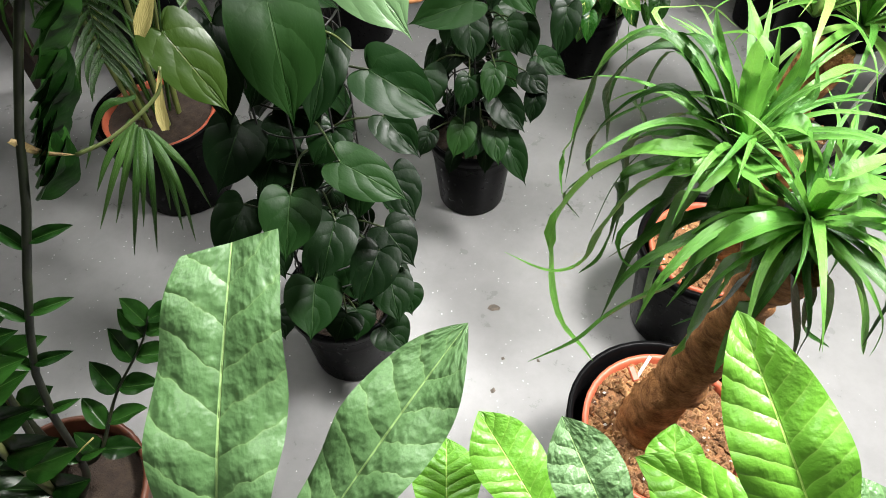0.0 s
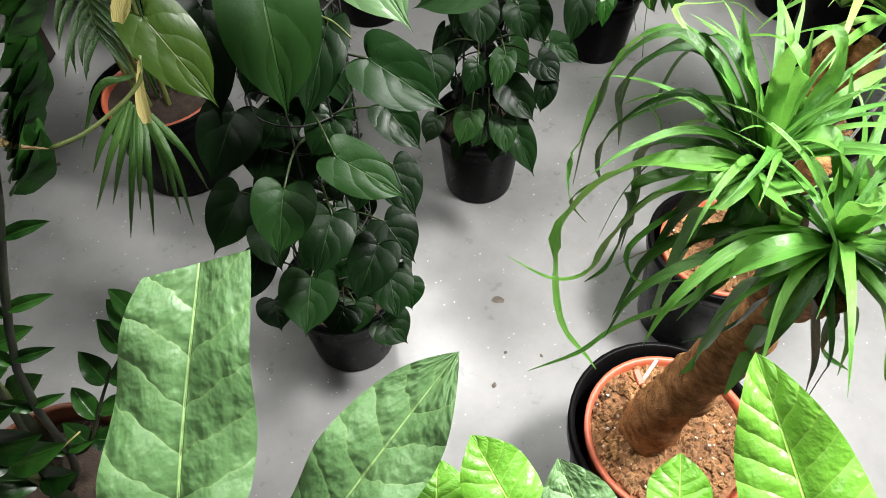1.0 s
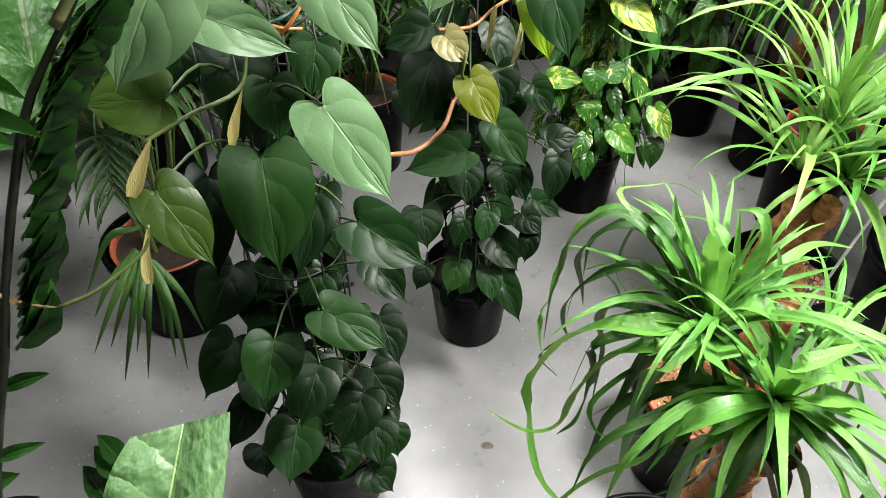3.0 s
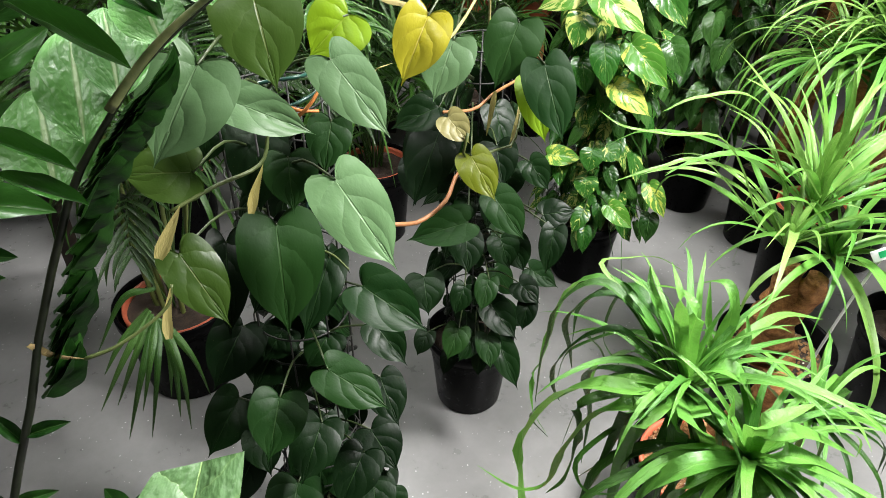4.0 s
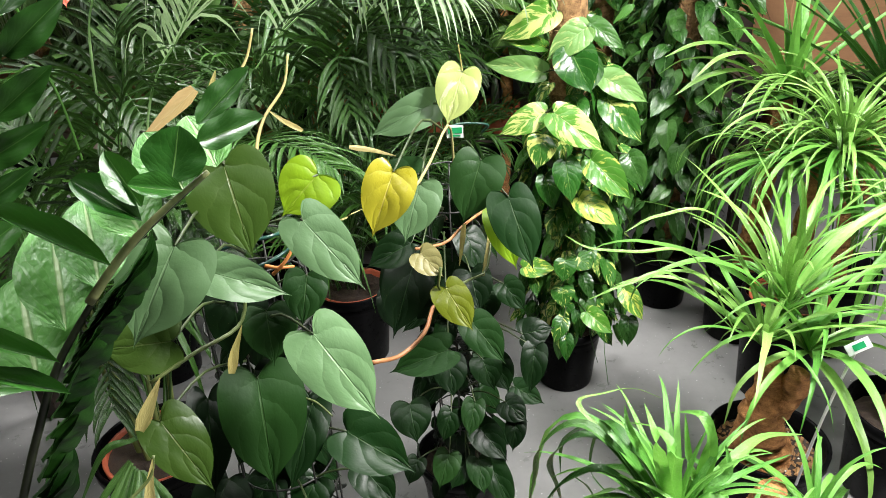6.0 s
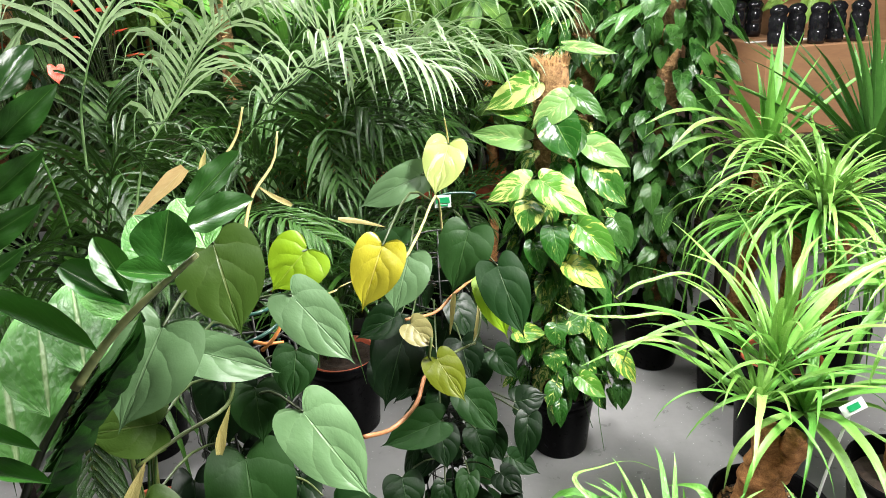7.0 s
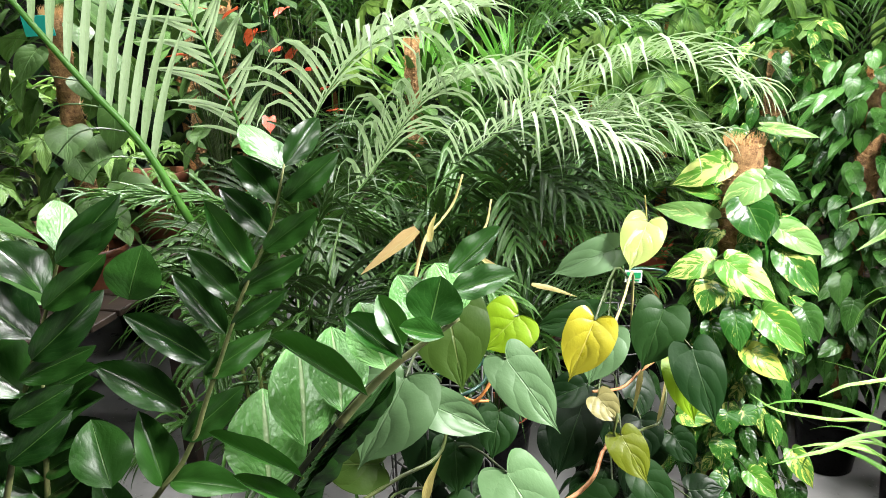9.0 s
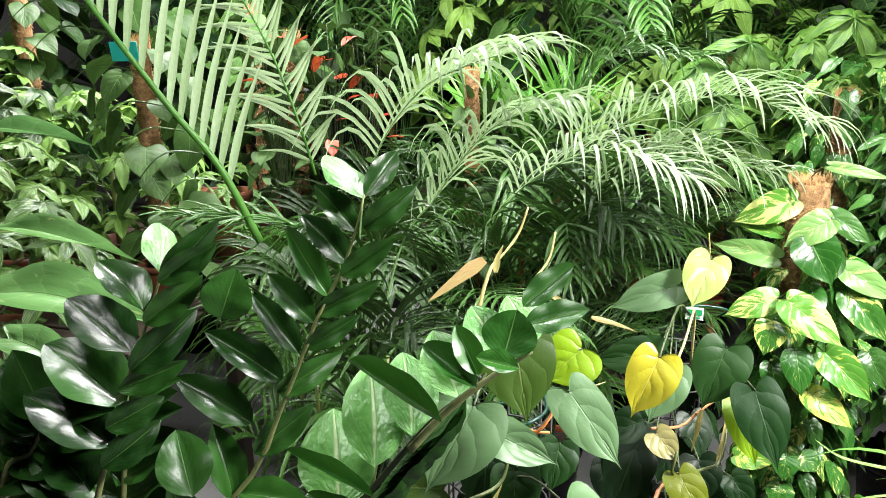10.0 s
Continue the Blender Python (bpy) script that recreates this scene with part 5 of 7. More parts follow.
for k, (wd, mat, pts) in enumerate((
    (0.027, STRAP, [A] + [(0.286, 0.507, 1.1), (0.252, 0.531, 1.14), (0.221, 0.561, 1.14), (0.198, 0.591, 1.1), (0.185, 0.604, 1.03), (0.176, 0.602, 0.97), (0.169, 0.613, 0.93), (0.171, 0.602, 0.88), (0.196, 0.589, 0.84)]),
    (0.024, STRAP_DARK, [A] + [(0.294, 0.507, 1.1), (0.266, 0.503, 1.15), (0.251, 0.541, 1.15), (0.238, 0.592, 1.1), (0.217, 0.627, 1.04), (0.219, 0.642, 0.97)]),
    (0.022, STRAP, [A] + [(0.289, 0.493, 1.12), (0.264, 0.502, 1.17), (0.261, 0.522, 1.19)]),
    (0.027, STRAP, [A] + [(0.293, 0.476, 1.13), (0.275, 0.458, 1.2), (0.27, 0.489, 1.22)]),
    (0.028, STRAP, [A] + [(0.306, 0.487, 1.12), (0.299, 0.474, 1.17), (0.287, 0.497, 1.18), (0.272, 0.541, 1.15)]),
    (0.02, STRAP, [A] + [(0.34, 0.522, 1.08), (0.332, 0.517, 1.12), (0.331, 0.54, 1.16)]),
    (0.026, STRAP, [A] + [(0.348, 0.514, 1.08), (0.355, 0.522, 1.13), (0.349, 0.531, 1.16), (0.343, 0.553, 1.15), (0.344, 0.622, 1.09)]),
    (0.026, STRAP, [A] + [(0.367, 0.531, 1.06), (0.394, 0.544, 1.09), (0.445, 0.587, 1.08), (0.524, 0.642, 1.03)]),
    (0.016, STRAP, [A] + [(0.35, 0.509, 1.07), (0.398, 0.531, 1.08), (0.488, 0.598, 1.04)]),
    (0.022, STRAP, [A] + [(0.349, 0.507, 1.08), (0.375, 0.513, 1.1), (0.373, 0.53, 1.13)]),
    (0.042, STRAP, [A] + [(0.333, 0.472, 1.1), (0.355, 0.459, 1.1), (0.39, 0.461, 1.03), (0.416, 0.467, 0.97), (0.428, 0.474, 0.9)]),
    (0.028, STRAP_DARK, [A] + [(0.358, 0.485, 1.08), (0.386, 0.479, 1.08), (0.447, 0.509, 1), (0.473, 0.52, 0.95)]),
    (0.038, STRAP, [A] + [(0.256, 0.447, 1.09), (0.211, 0.46, 1.08), (0.184, 0.503, 1.01), (0.162, 0.526, 0.93), (0.153, 0.524, 0.88), (0.159, 0.522, 0.8), (0.18, 0.506, 0.72), (0.219, 0.499, 0.66), (0.238, 0.494, 0.63)]),
    (0.036, STRAP, [A] + [(0.247, 0.438, 1.08), (0.22, 0.462, 1.03), (0.199, 0.474, 0.96), (0.192, 0.48, 0.9), (0.175, 0.488, 0.86), (0.146, 0.51, 0.83), (0.101, 0.563, 0.8)]),
    (0.03, STRAP_DARK, [A] + [(0.253, 0.43, 1.09), (0.246, 0.451, 1.02), (0.237, 0.461, 0.93), (0.229, 0.466, 0.89)]),
    (0.042, STRAP, [A] + [(0.26, 0.421, 1.09), (0.253, 0.431, 1.02), (0.252, 0.434, 0.92), (0.254, 0.437, 0.86)]),
    (0.04, STRAP, [A] + [(0.291, 0.43, 1.08), (0.304, 0.441, 1), (0.307, 0.45, 0.92), (0.288, 0.449, 0.84)]),
    (0.05, STRAP, [A] + [(0.301, 0.416, 1.09), (0.328, 0.434, 1.02), (0.338, 0.437, 0.92), (0.331, 0.439, 0.86)]),
    (0.03, STRAP_DARK, [A] + [(0.327, 0.439, 1.07), (0.373, 0.465, 0.98), (0.4, 0.474, 0.93)]),
    (0.022, STRAP_DARK, [A] + [(0.26, 0.479, 1.08), (0.229, 0.514, 1.05), (0.222, 0.541, 1), (0.24, 0.562, 0.92), (0.242, 0.562, 0.82)]),
    (0.02, STRAP_DARK, [A] + [(0.286, 0.517, 1.09), (0.264, 0.565, 1.06), (0.234, 0.61, 1), (0.211, 0.633, 0.95), (0.206, 0.641, 0.88)]),
    (0.026, STRAP, [A] + [(0.272, 0.512, 1.08), (0.256, 0.554, 1.03), (0.24, 0.586, 0.98), (0.245, 0.605, 0.9)]),
    (0.011, STRAP_DARK, [A] + [(0.268, 0.485, 1.07), (0.24, 0.521, 1.03), (0.22, 0.544, 0.95), (0.209, 0.556, 0.85)]),
    (0.036, STRAP_DARK, [A] + [(0.34, 0.464, 0.98), (0.336, 0.478, 0.9), (0.311, 0.472, 0.84)]),
    (0.03, STRAP_DARK, [A] + [(0.299, 0.456, 0.98), (0.306, 0.461, 0.88), (0.295, 0.457, 0.84)]),
    (0.022, STRAP_DARK, [A] + [(0.284, 0.453, 1.06), (0.268, 0.476, 0.96), (0.246, 0.511, 0.88), (0.229, 0.529, 0.83)]),
    (0.024, STRAP, [A] + [(0.317, 0.447, 1.08), (0.351, 0.461, 1.02), (0.374, 0.473, 0.93)]),
    (0.02, STRAP, [A] + [(0.259, 0.462, 1.09), (0.231, 0.48, 1.07), (0.212, 0.514, 1.02)]),
    (0.008, STRAP_DARK, [A] + [(0.281, 0.53, 1.1), (0.263, 0.613, 1.08), (0.258, 0.642, 0.98), (0.293, 0.645, 0.92)]),
)):
    strap(PONY1, pts, wd * 0.7, mat, k)
rosette(PONY1, A, 28, 0.2, 0.012, (STRAP, STRAP), 51, 40, 82, 0.8, curl=0.6)
B = (0.369, 0.419, 1.03)
for k, (wd, mat, pts) in enumerate((
    (0.038, STRAP, [B] + [(0.296, 0.371, 1.08), (0.265, 0.376, 1.03), (0.25, 0.385, 0.97), (0.229, 0.413, 0.9), (0.21, 0.429, 0.84), (0.186, 0.436, 0.78), (0.135, 0.452, 0.7)]),
    (0.04, STRAP, [B] + [(0.335, 0.381, 1), (0.33, 0.374, 0.9), (0.324, 0.361, 0.84)]),
    (0.036, STRAP, [B] + [(0.372, 0.376, 1.02), (0.421, 0.39, 0.92), (0.442, 0.384, 0.85)]),
    (0.046, STRAP, [B] + [(0.409, 0.39, 1), (0.453, 0.386, 0.93), (0.483, 0.375, 0.86)]),
    (0.04, STRAP, [B] + [(0.374, 0.379, 1.09), (0.42, 0.396, 1.06), (0.482, 0.422, 1)]),
    (0.036, STRAP, [B] + [(0.36, 0.384, 1.11), (0.397, 0.396, 1.1), (0.485, 0.439, 1.02)]),
    (0.034, STRAP_DARK, [B] + [(0.356, 0.388, 1), (0.404, 0.386, 0.88), (0.417, 0.373, 0.82)]),
    (0.034, STRAP, [B] + [(0.397, 0.385, 1.05), (0.466, 0.404, 0.96), (0.511, 0.396, 0.88)]),
    (0.032, STRAP, [B] + [(0.342, 0.381, 1.12), (0.364, 0.382, 1.14), (0.393, 0.397, 1.14)]),
    (0.028, STRAP, [B] + [(0.332, 0.405, 1.09), (0.328, 0.412, 1.13)]),
    (0.03, STRAP_DARK, [B] + [(0.329, 0.391, 1.02), (0.318, 0.398, 0.92), (0.289, 0.422, 0.84)]),
    (0.024, STRAP_DARK, [B] + [(0.386, 0.39, 0.98), (0.416, 0.399, 0.88), (0.461, 0.396, 0.84)]),
    (0.03, STRAP, [B] + [(0.303, 0.375, 1.06), (0.294, 0.386, 0.98), (0.297, 0.393, 0.86), (0.288, 0.393, 0.82)]),
)):
    strap(PONY1, pts, wd * 0.7, mat, k + 40)
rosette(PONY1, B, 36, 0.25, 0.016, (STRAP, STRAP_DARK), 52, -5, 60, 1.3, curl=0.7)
strap(PONY1, [(0.301, 0.5, 1.06), (0.253, 0.514, 1.135), (0.226, 0.529, 1.157), (0.202, 0.543, 1.143), (0.18, 0.557, 1.098), (0.178, 0.571, 1.041), (0.174, 0.586, 0.986), (0.175, 0.6, 0.894)], 0.014, STRAP_DARK, 70)
strap(PONY1, [(0.301, 0.5, 1.06), (0.252, 0.517, 1.14), (0.221, 0.533, 1.141), (0.199, 0.55, 1.104), (0.194, 0.567, 1.061), (0.207, 0.583, 1.01), (0.216, 0.6, 0.963)], 0.013, STRAP_DARK, 70)
strap(PONY1, [(0.306, 0.5, 1.052), (0.249, 0.513, 1.107), (0.219, 0.527, 1.09), (0.2, 0.54, 1.056), (0.186, 0.553, 1.01), (0.19, 0.567, 0.961), (0.203, 0.58, 0.922)], 0.013, STRAP_DARK, 70)
strap(PONY1, [(0.316, 0.5, 1.037), (0.27, 0.515, 1.063), (0.239, 0.53, 1.047), (0.224, 0.545, 1.015), (0.23, 0.56, 0.978)], 0.012, STRAP_DARK, 70)
strap(PONY1, [(0.311, 0.5, 1.045), (0.255, 0.514, 1.103), (0.229, 0.528, 1.096), (0.217, 0.542, 1.073), (0.236, 0.556, 1.041), (0.251, 0.57, 1.003)], 0.007, STRAP_DARK, 70)
strap(PONY1, [(0.282, 0.46, 1.05), (0.241, 0.453, 1.024), (0.209, 0.447, 0.98), (0.21, 0.44, 0.951), (0.228, 0.433, 0.937), (0.267, 0.427, 0.954), (0.311, 0.42, 0.985)], 0.007, STRAP, 70)
strap(PONY1, [(0.297, 0.5, 1.067), (0.252, 0.532, 1.133), (0.222, 0.564, 1.158), (0.257, 0.596, 1.144), (0.3, 0.628, 1.124), (0.346, 0.66, 1.081)], 0.006, STRAP_PALE, 70)
strap(PONY1, [(0.292, 0.48, 1.05), (0.247, 0.484, 1.045), (0.208, 0.488, 1.015), (0.215, 0.492, 0.957), (0.21, 0.496, 0.879), (0.19, 0.5, 0.838)], 0.016, STRAP_DARK, 70)
strap(PONY1, [(0.299, 0.49, 1.032), (0.241, 0.508, 1.043), (0.181, 0.525, 0.98), (0.164, 0.542, 0.931), (0.191, 0.56, 0.874)], 0.008, STRAP_DARK, 70)
clip_tag = thing("plant_tag", (0.394, 0.637, 0.36), "red and white plant label stuck in soil", "plant tag")
put("card", box_mesh(0.006, 0.045, 0.002, TAG_WHITE, 0, "card"), clip_tag, Matrix.Translation(clip_tag.location) @ pose(0, 0, 0, 40, 0, -40))
put("clip", box_mesh(0.014, 0.03, 0.008, RED_PLASTIC, 0.002, "clip"), clip_tag, Matrix.Translation(clip_tag.location + Vector((-0.02, -0.01, -0.01))) @ pose(0, 0, 0, 20, 0, 20))

PONY2 = potted("ponytail_palm", (0.61, 0.99, 0), 0.15, 0.3, "ponytail palm in an orange inner pot and black planter", "potted plant", inner=RED_PLASTIC, soil=SOIL, grains=500)
trunk(PONY2, [(0.63, 0.99, 0.22), (0.64, 0.98, 0.4), (0.68, 0.93, 0.62)], 0.045, 0.026)
rosette(PONY2, (0.765, 0.92, 0.536), 30, 0.3, 0.02, (STRAP, STRAP_DARK), 53, 0, 80, 1.1)

PONY3 = potted("ponytail_palm", (0.93, 1.43, 0), 0.15, 0.28, "ponytail palm with a swollen brown trunk in a black pot", "potted plant", soil=DARK_SOIL, grains=500)
trunk(PONY3, [(0.91, 1.42, 0.2), (0.89, 1.41, 0.3), (0.876, 1.38, 0.428), (0.873, 1.38, 0.569)], 0.088, 0.03)
trunk(PONY3, [(0.893, 1.38, 0.436), (0.917, 1.36, 0.483), (0.918, 1.34, 0.568)], 0.045, 0.026)
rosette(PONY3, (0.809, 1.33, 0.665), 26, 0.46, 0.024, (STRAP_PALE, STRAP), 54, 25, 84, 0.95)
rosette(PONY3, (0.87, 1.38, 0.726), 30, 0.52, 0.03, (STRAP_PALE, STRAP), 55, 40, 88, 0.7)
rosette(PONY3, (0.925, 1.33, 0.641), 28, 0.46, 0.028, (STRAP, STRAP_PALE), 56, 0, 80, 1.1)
strap(PONY3, [(0.676, 1.2, 0.8), (0.545, 1.15, 1.014), (0.426, 1.12, 1.044), (0.336, 1.1, 1.067), (0.289, 1.1, 1.096)], 0.012, STRAP_PALE)
strap(PONY3, [(0.676, 1.2, 0.8), (0.515, 1.15, 0.972), (0.419, 1.12, 0.976), (0.339, 1.1, 0.956)], 0.014, STRAP_PALE)
strap(PONY3, [(0.773, 1.2, 0.878), (0.581, 1.15, 1.097), (0.464, 1.12, 1.118), (0.398, 1.1, 1.098)], 0.013, STRAP_PALE)

PONY4 = potted("ponytail_palm", (1.2, 1.98, 0), 0.14, 0.4, "arching narrow-leaved ponytail palm in a tall black pot", "potted plant", inner=RED_PLASTIC, soil=DARK_SOIL)
trunk(PONY4, [(1.2, 1.98, 0.3), (1.2, 1.97, 0.55), (1.18, 1.93, 0.92)], 0.05, 0.022)
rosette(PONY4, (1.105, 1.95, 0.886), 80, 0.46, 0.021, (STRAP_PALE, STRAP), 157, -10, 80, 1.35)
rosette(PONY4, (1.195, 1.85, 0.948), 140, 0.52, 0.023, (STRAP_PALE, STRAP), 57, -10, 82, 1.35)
PONY5 = potted("ponytail_palm", (1.2, 2.35, 0), 0.14, 0.35, "small arching strap-leaved palm in a black pot", "potted plant")
trunk(PONY5, [(1.2, 2.35, 0.2), (1.2, 2.3, 0.6), (1.18, 2.2, 1.06)], 0.045, 0.024)
rosette(PONY5, (1.191, 2.1, 1.049), 36, 0.46, 0.03, (STRAP_PALE, STRAP_DARK), 58, -10, 55, 1.2)
for k, pts in enumerate((
    [(1.121, 2.1, 1.067), (0.941, 2.05, 1.207), (0.803, 2, 1.242), (0.7, 1.98, 1.214)], [(1.122, 2.1, 1.058), (0.928, 2.05, 1.171), (0.774, 2, 1.2), (0.687, 1.98, 1.165)],
    [(1.131, 2.1, 1.048), (0.965, 2.05, 1.142), (0.828, 2, 1.144), (0.741, 1.98, 1.1)], [(1.134, 2.1, 1.075), (1.036, 2.08, 1.226), (0.955, 2.06, 1.268), (0.865, 2.04, 1.258)],
    [(1.113, 2.1, 1.049), (0.951, 2.05, 1.117), (0.81, 2, 1.06)], [(1.153, 2.1, 1.065), (1.172, 2.1, 1.179), (1.254, 2.1, 1.208), (1.348, 2.1, 1.164)],
    [(1.126, 2.1, 1.066), (0.974, 2, 1.195), (0.854, 1.95, 1.213), (0.768, 1.92, 1.16)],
)):
    strap(PONY5, pts, 0.034, STRAP_PALE, k)
PONY6 = potted("ponytail_palm", (1.35, 1.5, 0), 0.15, 0.3, "ponytail palm with light green strap leaves in a black pot", "potted plant")
trunk(PONY6, [(1.35, 1.5, 0.2), (1.32, 1.5, 0.5), (1.3, 1.5, 0.82)], 0.06, 0.028)
rosette(PONY6, (1.28, 1.5, 0.85), 70, 0.46, 0.026, (STRAP_PALE, STRAP), 59, -10, 82, 1.25)
YUC = potted("yucca_plant", (1.5, 2.25, 0), 0.15, 0.35, "dark green yucca with stiff sword leaves in a black pot", "potted plant")
trunk(YUC, [(1.5, 2.25, 0.2), (1.48, 2.2, 0.6), (1.38, 2.05, 0.98)], 0.04, 0.035)
rosette(YUC, (1.42, 2.02, 1.03), 64, 0.62, 0.046, (YUCCA, YUCCA), 60, 30, 88, 0.2, curl=0.15)
rosette(YUC, (1.121, 2.08, 1.06), 12, 0.48, 0.05, (STRAP, STRAP), 61, 50, 85, 0.15, curl=0.15)

# big wrinkled leaves under the camera
BIG = thing("broad_leaf_plant", (0.12, -0.02, 0), "pale green plant with long wrinkled leaves standing close below", "potted plant")
put("pot", lathe(pot_profile(0.14, 0.26), BLACK_PLASTIC, name="pot"), BIG, Matrix.Translation(BIG.location))
put("soil", soil_mesh(0.13, 0.21, DARK_SOIL, 3), BIG, Matrix.Translation(BIG.location))
put("stem", tube([(0.12, -0.02, 0.18), (0.11, 0.0, 0.5), (0.1, 0.03, 0.86)], 0.014, 0.009, CANE, 14, 8, "stem"), BIG)


def big(mat, base, tip, width, face, seed=0, fold=0.12, taper=taper_broad):
    oval_leaf(BIG, mat, base, tip, width, face, fold, taper, "square" if taper is taper_square else "broad", seed, 0.06, 0.06)
    put("petiole", tube([base, (Vector(base) + Vector((0.1, 0.03, 0.8))) / 2, (0.1, 0.03, 0.8)], 0.004, 0.005, PETIOLE, 8, 6, "petiole"), BIG)


big(BIGLEAF, (-0.122, 0.072, 1), (-0.117, 0.274, 1.17), 0.092, (0.0, -0.55, 0.8), 1, taper=taper_square)
big(BIGLEAF, (-0.1, 0.104, 0.95), (0.047, 0.271, 1.08), 0.078, (-0.1, -0.4, 0.9), 0)
big(BIGLEAF_LIME, (0.133, 0.174, 0.86), (0.063, 0.274, 0.92), 0.068, (0, -0.2, 1), 2)
big(BIGLEAF, (0.165, 0.112, 1), (0.118, 0.209, 1.05), 0.055, (-0.1, -0.4, 0.9), 0)
big(BIGLEAF_LIME, (0.282, 0.11, 1.047), (0.232, 0.25, 1.13), 0.074, (-0.36, -0.18, 0.92), 1, 0.12, taper_oval)
big(BIGLEAF_LIME, (0.308, 0.119, 1), (0.175, 0.191, 1.02), 0.05, (0, -0.4, 0.9), 3)
big(BIGLEAF_LIME, (0.242, 0.178, 0.85), (0.253, 0.273, 0.9), 0.06, (0, -0.2, 1), 2)
big(BIGLEAF_LIME, (0.031, 0.173, 0.82), (0.029, 0.282, 0.84), 0.07, (0, -0.2, 1), 3)
big(BIGLEAF, (0.4, 0.131, 1), (0.296, 0.167, 1.02), 0.05, (0.1, -0.4, 0.9), 1)

# ZZ plants
ZZ1 = potted("zz_plant", (-0.72, 0.42, 0), 0.16, 0.22, "large glossy ZZ plant with thick arching stalks in a brown-red pot", "potted plant", outer=DARK_RED_PLASTIC)


def zz(mat, base, tip, width, face, fold=0.25, seed=0):
    oval_leaf(ZZ1, mat, base, tip, width * (1.1 if mat is ZZ else 1.0), face, fold, seed=seed % 4, droop=-0.22 if mat is ZZ_MID else 0.12)


arch_line = zz_stem(ZZ1, [(-0.68, 0.42, 0.22)] + [(-0.606, 0.42, 0.367), (-0.547, 0.42, 0.646), (-0.489, 0.44, 0.82), (-0.414, 0.47, 1.002), (-0.392, 0.49, 1.076)] + [(-0.313, 0.505, 1.243), (-0.276, 0.513, 1.3), (-0.25, 0.521, 1.334), (-0.221, 0.529, 1.37), (-0.187, 0.536, 1.401), (-0.155, 0.544, 1.426), (-0.124, 0.552, 1.449)], 0.008, 0.05, 0.018, 5, 61, side=(0.9, 0.2, 0.2), start=0.1, end=0.3, stem_mat=SHADED_STEM)
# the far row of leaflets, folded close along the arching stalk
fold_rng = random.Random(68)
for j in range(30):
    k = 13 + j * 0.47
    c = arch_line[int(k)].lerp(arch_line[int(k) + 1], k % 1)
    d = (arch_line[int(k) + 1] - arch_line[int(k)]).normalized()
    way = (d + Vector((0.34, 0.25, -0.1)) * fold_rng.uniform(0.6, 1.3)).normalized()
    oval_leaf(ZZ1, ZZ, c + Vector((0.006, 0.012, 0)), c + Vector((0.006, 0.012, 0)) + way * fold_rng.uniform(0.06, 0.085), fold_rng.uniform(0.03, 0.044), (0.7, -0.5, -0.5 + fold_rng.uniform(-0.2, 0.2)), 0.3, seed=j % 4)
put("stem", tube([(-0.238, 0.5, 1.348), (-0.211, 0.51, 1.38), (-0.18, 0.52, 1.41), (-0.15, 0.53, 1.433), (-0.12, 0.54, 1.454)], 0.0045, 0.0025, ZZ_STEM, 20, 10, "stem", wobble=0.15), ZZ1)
# broad leaves turned to the light, sheen put in their pale colour, and folded neighbours
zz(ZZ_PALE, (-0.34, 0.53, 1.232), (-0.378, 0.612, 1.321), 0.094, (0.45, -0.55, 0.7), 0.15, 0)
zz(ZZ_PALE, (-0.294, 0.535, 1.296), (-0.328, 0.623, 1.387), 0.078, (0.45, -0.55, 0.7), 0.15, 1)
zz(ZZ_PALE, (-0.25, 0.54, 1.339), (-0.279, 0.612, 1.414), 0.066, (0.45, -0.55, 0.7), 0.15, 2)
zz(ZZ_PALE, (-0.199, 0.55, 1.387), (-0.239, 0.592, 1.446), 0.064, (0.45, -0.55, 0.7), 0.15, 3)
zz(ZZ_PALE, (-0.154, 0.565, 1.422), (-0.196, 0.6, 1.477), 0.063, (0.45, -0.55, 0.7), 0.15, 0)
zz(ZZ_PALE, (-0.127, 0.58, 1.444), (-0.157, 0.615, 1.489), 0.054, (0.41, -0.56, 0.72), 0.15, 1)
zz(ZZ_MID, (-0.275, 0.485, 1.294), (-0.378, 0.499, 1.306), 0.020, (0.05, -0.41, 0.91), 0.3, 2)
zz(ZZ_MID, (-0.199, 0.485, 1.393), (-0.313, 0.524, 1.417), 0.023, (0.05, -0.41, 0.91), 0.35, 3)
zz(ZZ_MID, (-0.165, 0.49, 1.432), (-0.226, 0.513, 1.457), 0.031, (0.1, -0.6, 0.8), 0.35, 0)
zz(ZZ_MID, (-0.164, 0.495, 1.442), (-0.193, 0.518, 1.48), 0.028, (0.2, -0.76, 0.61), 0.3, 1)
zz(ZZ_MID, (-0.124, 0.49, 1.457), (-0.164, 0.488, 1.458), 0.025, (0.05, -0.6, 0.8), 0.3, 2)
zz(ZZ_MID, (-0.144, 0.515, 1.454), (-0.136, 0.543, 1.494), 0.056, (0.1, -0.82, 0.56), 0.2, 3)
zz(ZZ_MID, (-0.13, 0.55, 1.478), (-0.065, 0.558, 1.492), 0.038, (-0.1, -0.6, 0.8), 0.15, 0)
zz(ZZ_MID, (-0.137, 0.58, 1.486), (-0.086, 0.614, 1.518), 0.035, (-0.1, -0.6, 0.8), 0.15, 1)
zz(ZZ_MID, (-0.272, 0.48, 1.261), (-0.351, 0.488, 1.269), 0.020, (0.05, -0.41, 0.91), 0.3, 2)
